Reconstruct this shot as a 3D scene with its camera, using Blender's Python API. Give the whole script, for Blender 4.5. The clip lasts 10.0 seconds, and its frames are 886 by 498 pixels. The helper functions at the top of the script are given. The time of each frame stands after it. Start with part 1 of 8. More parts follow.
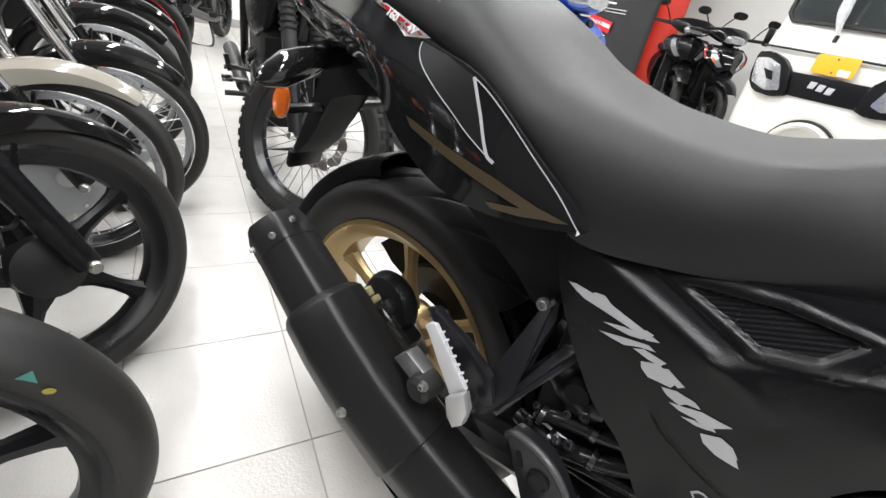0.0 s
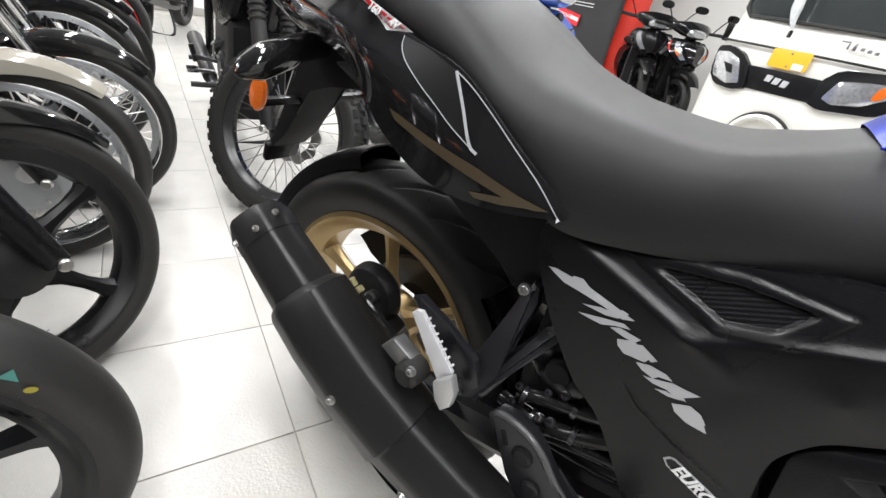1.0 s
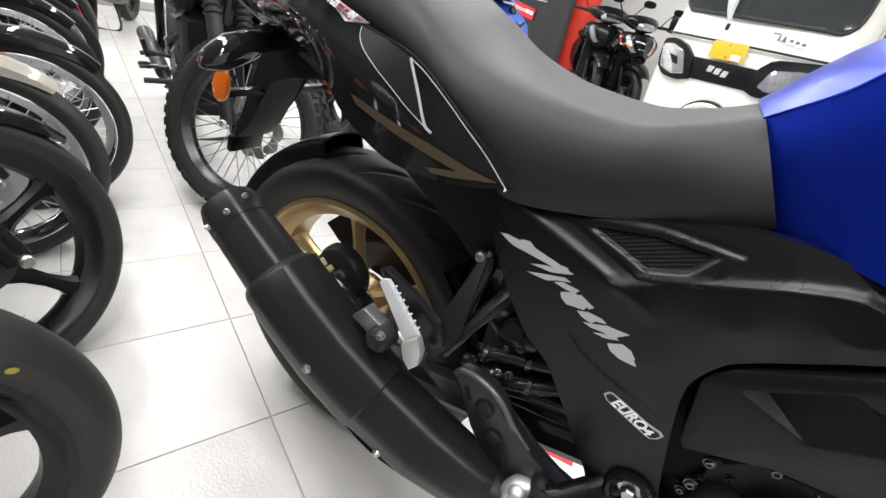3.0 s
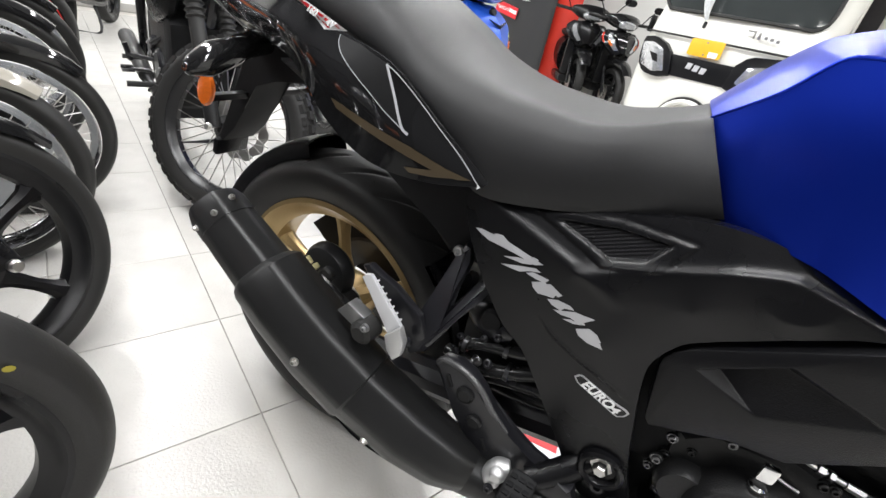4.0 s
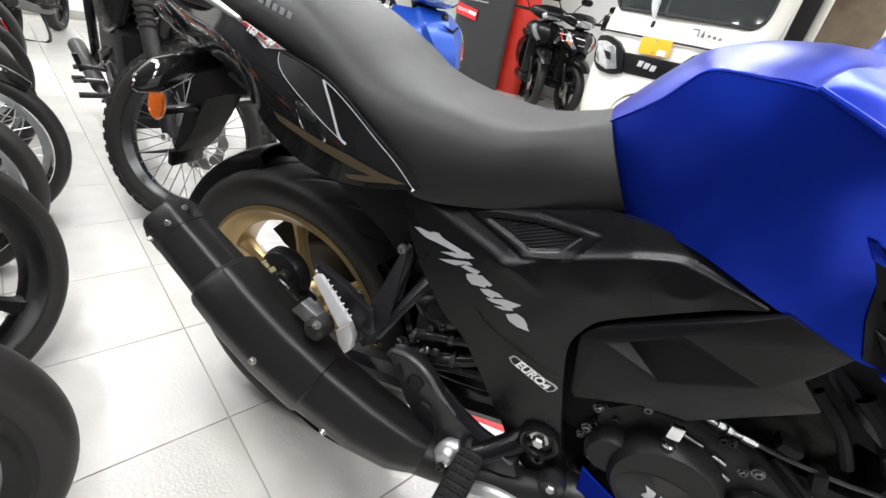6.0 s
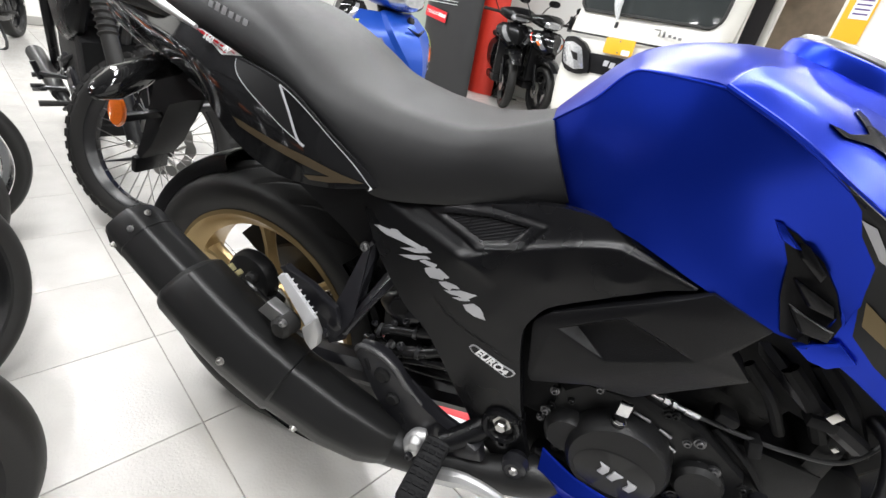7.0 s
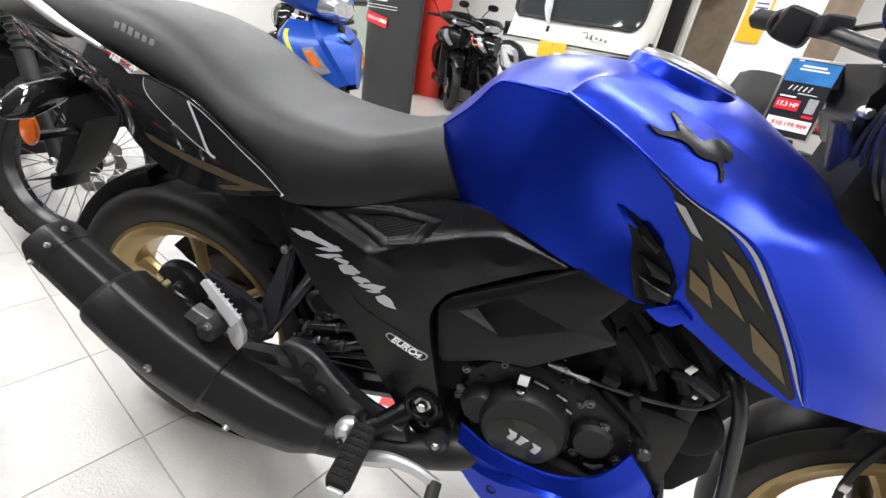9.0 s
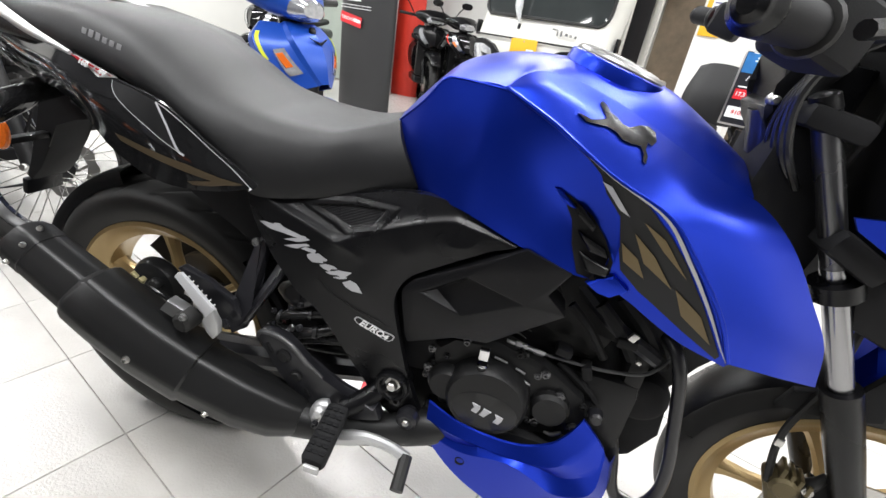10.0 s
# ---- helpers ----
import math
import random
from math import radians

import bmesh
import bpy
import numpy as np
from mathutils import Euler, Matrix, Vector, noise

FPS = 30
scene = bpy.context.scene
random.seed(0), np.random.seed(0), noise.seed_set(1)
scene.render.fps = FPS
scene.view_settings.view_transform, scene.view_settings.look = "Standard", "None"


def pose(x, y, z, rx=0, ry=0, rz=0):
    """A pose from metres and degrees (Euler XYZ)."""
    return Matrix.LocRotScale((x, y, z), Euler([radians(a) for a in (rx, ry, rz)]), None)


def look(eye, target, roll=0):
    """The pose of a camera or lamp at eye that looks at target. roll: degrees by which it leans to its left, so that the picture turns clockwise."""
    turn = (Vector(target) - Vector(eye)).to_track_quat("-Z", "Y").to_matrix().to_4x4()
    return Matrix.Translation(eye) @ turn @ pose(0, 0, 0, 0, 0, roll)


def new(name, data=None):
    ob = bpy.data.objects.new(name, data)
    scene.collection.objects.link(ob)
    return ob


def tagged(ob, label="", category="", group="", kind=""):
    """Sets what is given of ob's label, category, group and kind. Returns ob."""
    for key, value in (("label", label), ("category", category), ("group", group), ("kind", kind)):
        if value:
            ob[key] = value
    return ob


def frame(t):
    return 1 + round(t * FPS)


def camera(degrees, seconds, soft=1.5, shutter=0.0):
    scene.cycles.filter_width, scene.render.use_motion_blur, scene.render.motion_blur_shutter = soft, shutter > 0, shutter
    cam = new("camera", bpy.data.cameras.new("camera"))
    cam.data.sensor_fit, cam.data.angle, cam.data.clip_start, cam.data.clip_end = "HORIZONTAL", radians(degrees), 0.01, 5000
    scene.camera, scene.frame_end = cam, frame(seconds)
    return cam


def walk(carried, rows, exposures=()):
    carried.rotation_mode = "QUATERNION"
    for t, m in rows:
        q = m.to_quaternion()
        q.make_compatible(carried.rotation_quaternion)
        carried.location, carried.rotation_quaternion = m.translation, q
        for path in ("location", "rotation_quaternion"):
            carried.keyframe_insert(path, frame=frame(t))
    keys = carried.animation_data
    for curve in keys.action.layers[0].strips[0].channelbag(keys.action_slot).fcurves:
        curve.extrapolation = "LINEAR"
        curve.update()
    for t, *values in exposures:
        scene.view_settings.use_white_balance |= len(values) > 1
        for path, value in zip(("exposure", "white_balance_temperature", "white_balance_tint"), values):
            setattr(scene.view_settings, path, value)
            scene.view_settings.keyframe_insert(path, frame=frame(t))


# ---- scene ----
cam = camera(90.0, 10.0)
PATH = [
    (0, (0.413, -0.527, 0.882), (-0.589, 0.899, -0.100), 12.1),
    (0.5, (0.411, -0.536, 0.882), (-0.544, 0.918, -0.105), 12.5),
    (1, (0.413, -0.547, 0.884), (-0.484, 0.944, -0.104), 13.0),
    (1.5, (0.420, -0.556, 0.882), (-0.438, 0.960, -0.100), 13.3),
    (2, (0.433, -0.568, 0.879), (-0.389, 0.973, -0.098), 13.3),
    (2.5, (0.442, -0.578, 0.881), (-0.354, 0.977, -0.096), 13.2),
    (4, (0.476, -0.606, 0.898), (-0.257, 0.982, -0.073), 12.7),
    (4.5, (0.491, -0.611, 0.906), (-0.225, 0.986, -0.061), 12.4),
    (5, (0.507, -0.615, 0.913), (-0.187, 0.997, -0.048), 12.1),
    (5.5, (0.518, -0.619, 0.920), (-0.152, 1.005, -0.037), 12.0),
    (7, (0.568, -0.636, 0.936), (0.006, 1.044, 0.008), 11.3),
    (7.5, (0.587, -0.642, 0.940), (0.065, 1.058, 0.025), 11.1),
    (8, (0.611, -0.648, 0.948), (0.137, 1.073, 0.046), 11.0),
    (8.5, (0.630, -0.653, 0.955), (0.189, 1.081, 0.061), 10.7),
    (9, (0.652, -0.663, 0.965), (0.248, 1.083, 0.076), 10.4),
    (9.5, (0.672, -0.676, 0.972), (0.298, 1.078, 0.086), 10.0),
    (10, (0.699, -0.699, 0.973), (0.360, 1.064, 0.090), 9.5),
]
walk(cam, [(t, look(eye, target, roll)) for t, eye, target, roll in PATH], exposures=((0.0, 0.31), (5.0, 0.32), (8.0, 0.26), (10.0, 0.27)))
# ---- light ----
world = bpy.data.worlds.new("world")
scene.world = world
world.use_nodes = True
world.node_tree.nodes["Background"].inputs[0].default_value = (0.9, 0.95, 1.0, 1)
world.node_tree.nodes["Background"].inputs[1].default_value = 0.25

ROOM = Matrix.Rotation(radians(68), 4, "Z")     # the room's u axis (across the aisle) and v axis (along it)
CEIL = 2.9

# ---- materials ----
MATS = {}


def material(name, color, rough=0.5, metal=0.0, var=0.08, scale=6.0, bump=0.0, bump_scale=400.0, coat=0.0, spec=0.5, fine=None,
             emit=0.0, rough_var=0.06, coat_rough=0.06):
    if name in MATS:
        return MATS[name]
    m = bpy.data.materials.new(name)
    m.use_nodes = True
    nt = m.node_tree
    b = nt.nodes["Principled BSDF"]
    b.inputs["Metallic"].default_value = metal
    b.inputs["Specular IOR Level"].default_value = spec
    b.inputs["Coat Weight"].default_value = coat
    b.inputs["Coat Roughness"].default_value = coat_rough
    tc = nt.nodes.new("ShaderNodeTexCoord")
    n1 = nt.nodes.new("ShaderNodeTexNoise")
    n1.inputs["Scale"].default_value = scale
    n1.inputs["Detail"].default_value = 6
    nt.links.new(tc.outputs["Object"], n1.inputs["Vector"])
    mix = nt.nodes.new("ShaderNodeMix")
    mix.data_type = "RGBA"
    mix.inputs["A"].default_value = (*[c * (1 - var) for c in color], 1)
    mix.inputs["B"].default_value = (*[min(1, c * (1 + var)) for c in color], 1)
    nt.links.new(n1.outputs["Fac"], mix.inputs["Factor"])
    nt.links.new(mix.outputs["Result"], b.inputs["Base Color"])
    mr = nt.nodes.new("ShaderNodeMapRange")
    mr.inputs["To Min"].default_value = max(0.02, rough - rough_var)
    mr.inputs["To Max"].default_value = min(1, rough + rough_var)
    nt.links.new(n1.outputs["Fac"], mr.inputs["Value"])
    nt.links.new(mr.outputs["Result"], b.inputs["Roughness"])
    if bump:
        n2 = nt.nodes.new("ShaderNodeTexNoise")
        n2.inputs["Scale"].default_value = bump_scale
        n2.inputs["Detail"].default_value = 3
        nt.links.new(tc.outputs["Object"], n2.inputs["Vector"])
        bp = nt.nodes.new("ShaderNodeBump")
        bp.inputs["Strength"].default_value = bump
        bp.inputs["Distance"].default_value = 0.001
        nt.links.new(n2.outputs["Fac"], bp.inputs["Height"])
        nt.links.new(bp.outputs["Normal"], b.inputs["Normal"])
    if emit:
        b.inputs["Emission Color"].default_value = (*color, 1)
        b.inputs["Emission Strength"].default_value = emit
    MATS[name] = m
    return m


SATIN = material("satin black plastic", (0.0046, 0.0046, 0.0054), 0.28, spec=0.29, var=0.25, bump=0.2, bump_scale=800)
GRAIN = material("grained black plastic", (0.0046, 0.0046, 0.0054), 0.35, spec=0.24, var=0.2, bump=0.4, bump_scale=700)
EXHAUST = material("matt black exhaust coating", (0.011, 0.011, 0.0112), 0.38, spec=0.4, var=0.2, bump=0.12, bump_scale=1200)
MATT = material("matt black plastic", (0.013, 0.013, 0.0138), 0.6, spec=0.15, var=0.2, bump=0.2, bump_scale=700)
GLOSS = material("gloss black paint", (0.009, 0.009, 0.0095), 0.07, var=0.1, coat=0.25, spec=0.35, rough_var=0.02)
ENGINE = material("black engine casting", (0.012, 0.012, 0.0124), 0.36, spec=0.22, var=0.3, bump=0.4, bump_scale=500)
FRAMEBLACK = material("black frame paint", (0.012, 0.012, 0.0145), 0.3, spec=0.5, var=0.2, bump=0.1)
VINYL = material("black seat vinyl", (0.0088, 0.0088, 0.0094), 0.46, spec=0.45, var=0.12, bump=0.3, bump_scale=2200)
RUBBER = material("tyre rubber", (0.020, 0.0195, 0.019), 0.5, spec=0.3, var=0.25, bump=0.3, bump_scale=300)
BLUE = material("matt blue paint", (0.006, 0.031, 0.44), 0.31, metal=0.85, var=0.05, bump=0.04, bump_scale=2500, rough_var=0.03, coat=0.12, coat_rough=0.2, spec=0.4)
HOSE = material("black hose rubber", (0.013, 0.013, 0.0135), 0.28, spec=0.45, var=0.2)
GOLD = material("gold rim paint", (0.40, 0.29, 0.14), 0.38, metal=0.7, var=0.1)
GOLDDECAL = material("gold decal", (0.16, 0.115, 0.05), 0.4, metal=0.3, var=0.08)
BRONZEDECAL = material("dull bronze decal", (0.075, 0.055, 0.032), 0.35, metal=0.2, var=0.08)
GREYDECAL = material("dark grey decal", (0.0085, 0.0085, 0.009), 0.42, var=0.1, spec=0.3)
BLACKRIM = material("black anodised rim", (0.012, 0.012, 0.013), 0.25, spec=0.4, var=0.2)
SILVERDECAL = material("silver decal", (0.5, 0.5, 0.52), 0.4, metal=0.2, var=0.05)
WHITEDECAL = material("white decal", (0.8, 0.8, 0.8), 0.4, var=0.03)
REDDECAL = material("red decal", (0.6, 0.02, 0.03), 0.35, var=0.05)
STEEL = material("zinc steel", (0.55, 0.54, 0.52), 0.3, metal=1.0, var=0.12)
DULLSTEEL = material("dull steel", (0.30, 0.30, 0.30), 0.4, metal=0.9, var=0.2, scale=40)
CHROME = material("chrome", (0.75, 0.75, 0.76), 0.1, metal=1.0, var=0.05, rough_var=0.04)
CASTALU = material("cast aluminium", (0.6, 0.6, 0.6), 0.42, metal=0.7, var=0.12, bump=0.2, bump_scale=600)
PEGSILVER = material("silver painted peg", (0.72, 0.72, 0.74), 0.4, metal=0.3, var=0.06)
ORANGE = material("orange reflector", (0.65, 0.13, 0.01), 0.25, var=0.25, scale=300, coat=0.6)
LAMPGLASS = material("lamp lens", (0.55, 0.56, 0.58), 0.12, metal=0.7, var=0.5, scale=60, coat=0.8)
WHITEPAINT = material("white body paint", (0.72, 0.71, 0.66), 0.3, var=0.04, coat=0.4)
YELLOW = material("yellow plate paint", (0.75, 0.42, 0.02), 0.45, var=0.06)
WALLPAINT = material("white wall paint", (0.74, 0.73, 0.7), 0.75, var=0.05, scale=2, bump=0.3, bump_scale=150)
BEIGE = material("beige gloss paint", (0.3, 0.28, 0.24), 0.15, var=0.05, coat=0.8)
BLUEGLOSS = material("blue scooter paint", (0.01, 0.07, 0.42), 0.35, metal=0.3, var=0.05, coat=0.25, coat_rough=0.25)
REDGLOSS = material("gloss red paint", (0.55, 0.02, 0.01), 0.18, var=0.06, coat=0.7)
DARKGLASS = material("dark glass", (0.03, 0.035, 0.035), 0.06, var=0.2, coat=0.5)

# ---- mesh helpers ----


def spline(pts, n):
    """n points along a Catmull-Rom curve through pts."""
    p = [Vector(q) for q in pts]
    if len(p) == 2:
        return [p[0].lerp(p[1], i / (n - 1)) for i in range(n)]
    d = [0.0]
    for a, b in zip(p, p[1:]):
        d.append(d[-1] + (b - a).length)
    out = []
    for i in range(n):
        s = d[-1] * i / (n - 1)
        k = 0
        while k < len(p) - 2 and s > d[k + 1]:
            k += 1
        h = (d[k + 1] - d[k]) or 1e-9
        t = (s - d[k]) / h
        p1, p2 = p[k], p[k + 1]
        m1 = (p2 - p[k - 1]) / (d[k + 1] - d[k - 1]) * h if k else (p2 - p1)
        m2 = (p[k + 2] - p1) / (d[k + 2] - d[k]) * h if k + 2 < len(p) else (p2 - p1)
        t2, t3 = t * t, t * t * t
        out.append((2 * t3 - 3 * t2 + 1) * p1 + (t3 - 2 * t2 + t) * m1 + (-2 * t3 + 3 * t2) * p2 + (t3 - t2) * m2)
    return out


def grid(bm, rows, close_u=False, close_v=False):
    """Faces between rows of points. close_u closes each row, close_v joins the last row to the first."""
    vs = [[bm.verts.new(p) for p in r] for r in rows]
    nr, nc = len(vs), len(vs[0])
    for i in range(nr if close_v else nr - 1):
        for j in range(nc if close_u else nc - 1):
            a, b = vs[i], vs[(i + 1) % nr]
            bm.faces.new((a[j], a[(j + 1) % nc], b[(j + 1) % nc], b[j]))
    return vs


def tube(bm, pts, r, n=10, res=None, caps=True):
    """A round bar along pts; r is one radius or one per point."""
    m = res or (len(pts) if len(pts) == 2 else 6 * len(pts))
    line = spline(pts, m)
    rad = [r] * m if not hasattr(r, "__len__") else [float(np.interp(i / (m - 1), np.linspace(0, 1, len(r)), r)) for i in range(m)]
    rows, up = [], None
    for i, p in enumerate(line):
        d = (line[min(i + 1, m - 1)] - line[max(i - 1, 0)]).normalized()
        up = d.orthogonal().normalized() if up is None else (up - d * up.dot(d)).normalized()
        side = d.cross(up)
        rows.append([p + rad[i] * (math.cos(a) * up + math.sin(a) * side) for a in (2 * math.pi * k / n for k in range(n))])
    vs = grid(bm, rows, close_u=True)
    if caps:
        bm.faces.new(vs[0][::-1])
        bm.faces.new(vs[-1])
    return bm


def lathe(bm, profile, n=48, center=(0, 0, 0), axis="Y", closed=False):
    """Turns (radius, offset along the axis) about the axis through center."""
    c = Vector(center)
    rows = []
    for k in range(n):
        a = 2 * math.pi * k / n
        row = []
        for r, o in profile:
            x, y = r * math.cos(a), r * math.sin(a)
            row.append(c + {"Y": Vector((x, o, y)), "Z": Vector((x, y, o)), "X": Vector((o, x, y))}[axis])
        rows.append(row)
    grid(bm, rows, close_u=closed, close_v=True)
    bmesh.ops.remove_doubles(bm, verts=bm.verts, dist=1e-6)
    return bm


def box(bm, c, s, bevel=0.0, m=None, seg=2):
    r = bmesh.ops.create_cube(bm, size=1.0)
    bmesh.ops.scale(bm, vec=s, verts=r["verts"])
    if bevel:
        es = {e for v in r["verts"] for e in v.link_edges}
        out = bmesh.ops.bevel(bm, geom=list(es), offset=bevel, segments=seg, affect="EDGES", profile=0.6)
        vs = list({v for f in out["faces"] for v in f.verts} | {v for v in r["verts"] if v.is_valid})
    else:
        vs = r["verts"]
    if m is not None:
        bmesh.ops.transform(bm, matrix=m, verts=vs)
    bmesh.ops.translate(bm, vec=c, verts=vs)
    return bm


def plate(bm, outline, y0, y1, bevel=0.003, plane="xz", warp=None):
    """A flat piece of that outline between y0 and y1 (or z0 and z1 for plane xy), with rounded rims."""
    f = (lambda a, b, t: (a, t, b)) if plane == "xz" else ((lambda a, b, t: (a, b, t)) if plane == "xy" else (lambda a, b, t: (t, a, b)))
    lo = [bm.verts.new(f(a, b, y0)) for a, b in outline]
    hi = [bm.verts.new(f(a, b, y1)) for a, b in outline]
    n = len(lo)
    faces = [bm.faces.new(lo), bm.faces.new(hi[::-1])]
    for i in range(n):
        faces.append(bm.faces.new((lo[i], hi[i], hi[(i + 1) % n], lo[(i + 1) % n])))
    vs = set(lo + hi)
    if bevel:
        es = list({e for fc in faces[:2] for e in fc.edges})
        out = bmesh.ops.bevel(bm, geom=es, offset=bevel, segments=2, affect="EDGES", profile=0.6)
        vs = {v for v in vs if v.is_valid} | {v for fc in out["faces"] for v in fc.verts}
    if warp:
        for v in vs:
            v.co = warp(v.co)
    return bm


def surface(curves, nu=28, nv=4, smooth_across=False):
    """Points of a skin laid over lengthwise curves: nv steps between one curve and the next."""
    lines = [spline(c, nu) for c in curves]
    rows = []
    if smooth_across:
        cols = [spline([l[j] for l in lines], nv * (len(lines) - 1) + 1) for j in range(nu)]
        return [[cols[j][i] for j in range(nu)] for i in range(len(cols[0]))]
    for a, b in zip(lines, lines[1:]):
        for k in range(nv):
            rows.append([p.lerp(q, k / nv) for p, q in zip(a, b)])
    rows.append(lines[-1])
    return rows


def skin(bm, rows, thick=0.004, inward=(0, 1, 0)):
    """The surface as a shell of that thickness, going inward."""
    d = Vector(inward).normalized() * thick
    a = grid(bm, rows)
    b = grid(bm, [[p + d for p in r] for r in rows])
    nr, nc = len(a), len(a[0])
    ring = [(0, j) for j in range(nc)] + [(i, nc - 1) for i in range(1, nr)] + [(nr - 1, j) for j in range(nc - 2, -1, -1)] + [(i, 0) for i in range(nr - 2, 0, -1)]
    for (i, j), (k, l) in zip(ring, ring[1:] + ring[:1]):
        bm.faces.new((a[i][j], b[i][j], b[k][l], a[k][l]))
    return bm


def mirrored(rows):
    return [[Vector((p.x, -p.y, p.z)) for p in r] for r in rows]


def finish(bm, sharp=32):
    bmesh.ops.recalc_face_normals(bm, faces=bm.faces)
    for f in bm.faces:
        f.smooth = True
    lim = radians(sharp)
    for e in bm.edges:
        if len(e.link_faces) == 2 and e.calc_face_angle(0) > lim:
            e.smooth = False


def part(name, bm, mat, parent=None, label="", sharp=32, at=None):
    finish(bm, sharp)
    me = bpy.data.meshes.new(name)
    bm.to_mesh(me)
    bm.free()
    for m in (mat if isinstance(mat, (list, tuple)) else [mat]):
        me.materials.append(m)
    ob = new(name, me)
    if parent is not None:
        ob.parent = parent
    if at is not None:
        ob.matrix_basis = at
    if label:
        ob["label"] = label
    return ob


def thing(name, label, category, m=None, group="", kind=""):
    ob = new(name)
    ob.empty_display_size = 0.1
    if m is not None:
        ob.matrix_basis = m
    return tagged(ob, label, category, group, kind)


def B():
    return bmesh.new()


def words(text, size, m, mat, parent, name="lettering", shear=0.0, extrude=0.0006, label="", bold=0.0):
    cu = bpy.data.curves.new(name, "FONT")
    cu.body, cu.size, cu.extrude, cu.shear, cu.align_x, cu.align_y, cu.offset = text, size, extrude, shear, "CENTER", "CENTER", bold
    tmp = bpy.data.objects.new("tmp", cu)
    scene.collection.objects.link(tmp)
    bpy.context.view_layer.update()
    me = bpy.data.meshes.new_from_object(tmp.evaluated_get(bpy.context.evaluated_depsgraph_get()))
    bpy.data.objects.remove(tmp)
    me.materials.clear()
    me.materials.append(mat)
    ob = new(name, me)
    ob.parent = parent
    ob.matrix_basis = m
    if label:
        ob["label"] = label
    return ob


def face_frame(origin, right, up):
    """A pose whose x runs along right and whose z leaves the face."""
    x = Vector(right).normalized()
    z = x.cross(Vector(up)).normalized()
    y = z.cross(x)
    return Matrix.Translation(origin) @ Matrix((x, y, z)).transposed().to_4x4()

# ---- room ----


def tile_material():
    m = bpy.data.materials.new("glazed white floor tile")
    m.use_nodes = True
    nt = m.node_tree
    b = nt.nodes["Principled BSDF"]
    info = nt.nodes.new("ShaderNodeObjectInfo")
    tc = nt.nodes.new("ShaderNodeTexCoord")
    n = nt.nodes.new("ShaderNodeTexNoise")
    n.inputs["Scale"].default_value = 9
    n.inputs["Detail"].default_value = 8
    nt.links.new(tc.outputs["Object"], n.inputs["Vector"])
    add = nt.nodes.new("ShaderNodeMath")
    add.operation = "MULTIPLY_ADD"
    nt.links.new(info.outputs["Random"], add.inputs[0])
    add.inputs[1].default_value = 0.35
    nt.links.new(n.outputs["Fac"], add.inputs[2])
    ramp = nt.nodes.new("ShaderNodeValToRGB")
    ramp.color_ramp.elements[0].position, ramp.color_ramp.elements[0].color = 0.3, (0.490, 0.475, 0.447, 1)
    ramp.color_ramp.elements[1].position, ramp.color_ramp.elements[1].color = 0.9, (0.585, 0.57, 0.542, 1)
    nt.links.new(add.outputs[0], ramp.inputs["Fac"])
    nt.links.new(ramp.outputs["Color"], b.inputs["Base Color"])
    b.inputs["Roughness"].default_value = 0.17
    n2 = nt.nodes.new("ShaderNodeTexNoise")
    n2.inputs["Scale"].default_value = 170
    n2.inputs["Detail"].default_value = 2
    nt.links.new(tc.outputs["Object"], n2.inputs["Vector"])
    bp = nt.nodes.new("ShaderNodeBump")
    bp.inputs["Strength"].default_value = 0.6
    bp.inputs["Distance"].default_value = 0.002
    nt.links.new(n2.outputs["Fac"], bp.inputs["Height"])
    nt.links.new(bp.outputs["Normal"], b.inputs["Normal"])
    return m


TILEMAT = tile_material()
GROUT = material("grey grout", (0.42, 0.40, 0.37), 0.85, var=0.2, scale=30, bump=0.4, bump_scale=500)
U0, U1, V0, V1 = -3.0, 5.6, -4.0, 6.5
TILE, TU, TV = 0.3612, -0.163, 0.040

bm = B()
box(bm, ((U0 + U1) / 2, (V0 + V1) / 2, -0.054), (U1 - U0 + 0.4, V1 - V0 + 0.4, 0.1))
floor_ob = tagged(part("floor", bm, GROUT, at=ROOM), "floor of white glazed ceramic tiles with thin grey joints", "floor", kind="structure")


def wall(name, u0, v0, u1, v1, mat=WALLPAINT, h=CEIL, label="plain white painted showroom wall"):
    bm = B()
    box(bm, ((u0 + u1) / 2, (v0 + v1) / 2, h / 2), (u1 - u0, v1 - v0, h))
    return tagged(part(name, bm, mat, at=ROOM), label, "wall", kind="structure")


# dark walls out of view, added to keep bounce and reflections low
DARKWALL = material("dark grey closing-wall paint", (0.045, 0.045, 0.05), 0.7, scale=2)
wall("wall_north", U0, V1, U1, V1 + 0.2)
wall("wall_south", U0, V0 - 0.2, U1, V0)
wall("wall_west", U0 - 0.2, V0 - 0.2, U0, V1 + 0.2, DARKWALL, label="unseen dark closing wall that keeps reflections dark")
# unseen block, added so the bike's side mirrors dark instead of bright floor
wall("wall_return", U0, V0, -1.25, -0.62, DARKWALL, label="unseen dark block that darkens reflections in the bike")
wall("wall_east", U1, V0 - 0.2, U1 + 0.2, V1 + 0.2)
bm = B()
box(bm, ((U0 + U1) / 2, (V0 + V1) / 2, CEIL + 0.06), (U1 - U0 + 0.4, V1 - V0 + 0.4, 0.1))
tagged(part("ceiling", bm, material("grey ceiling paint", (0.24, 0.24, 0.25), 0.8, scale=2), at=ROOM), "grey painted flat showroom ceiling", "ceiling", kind="structure")
bm = B()
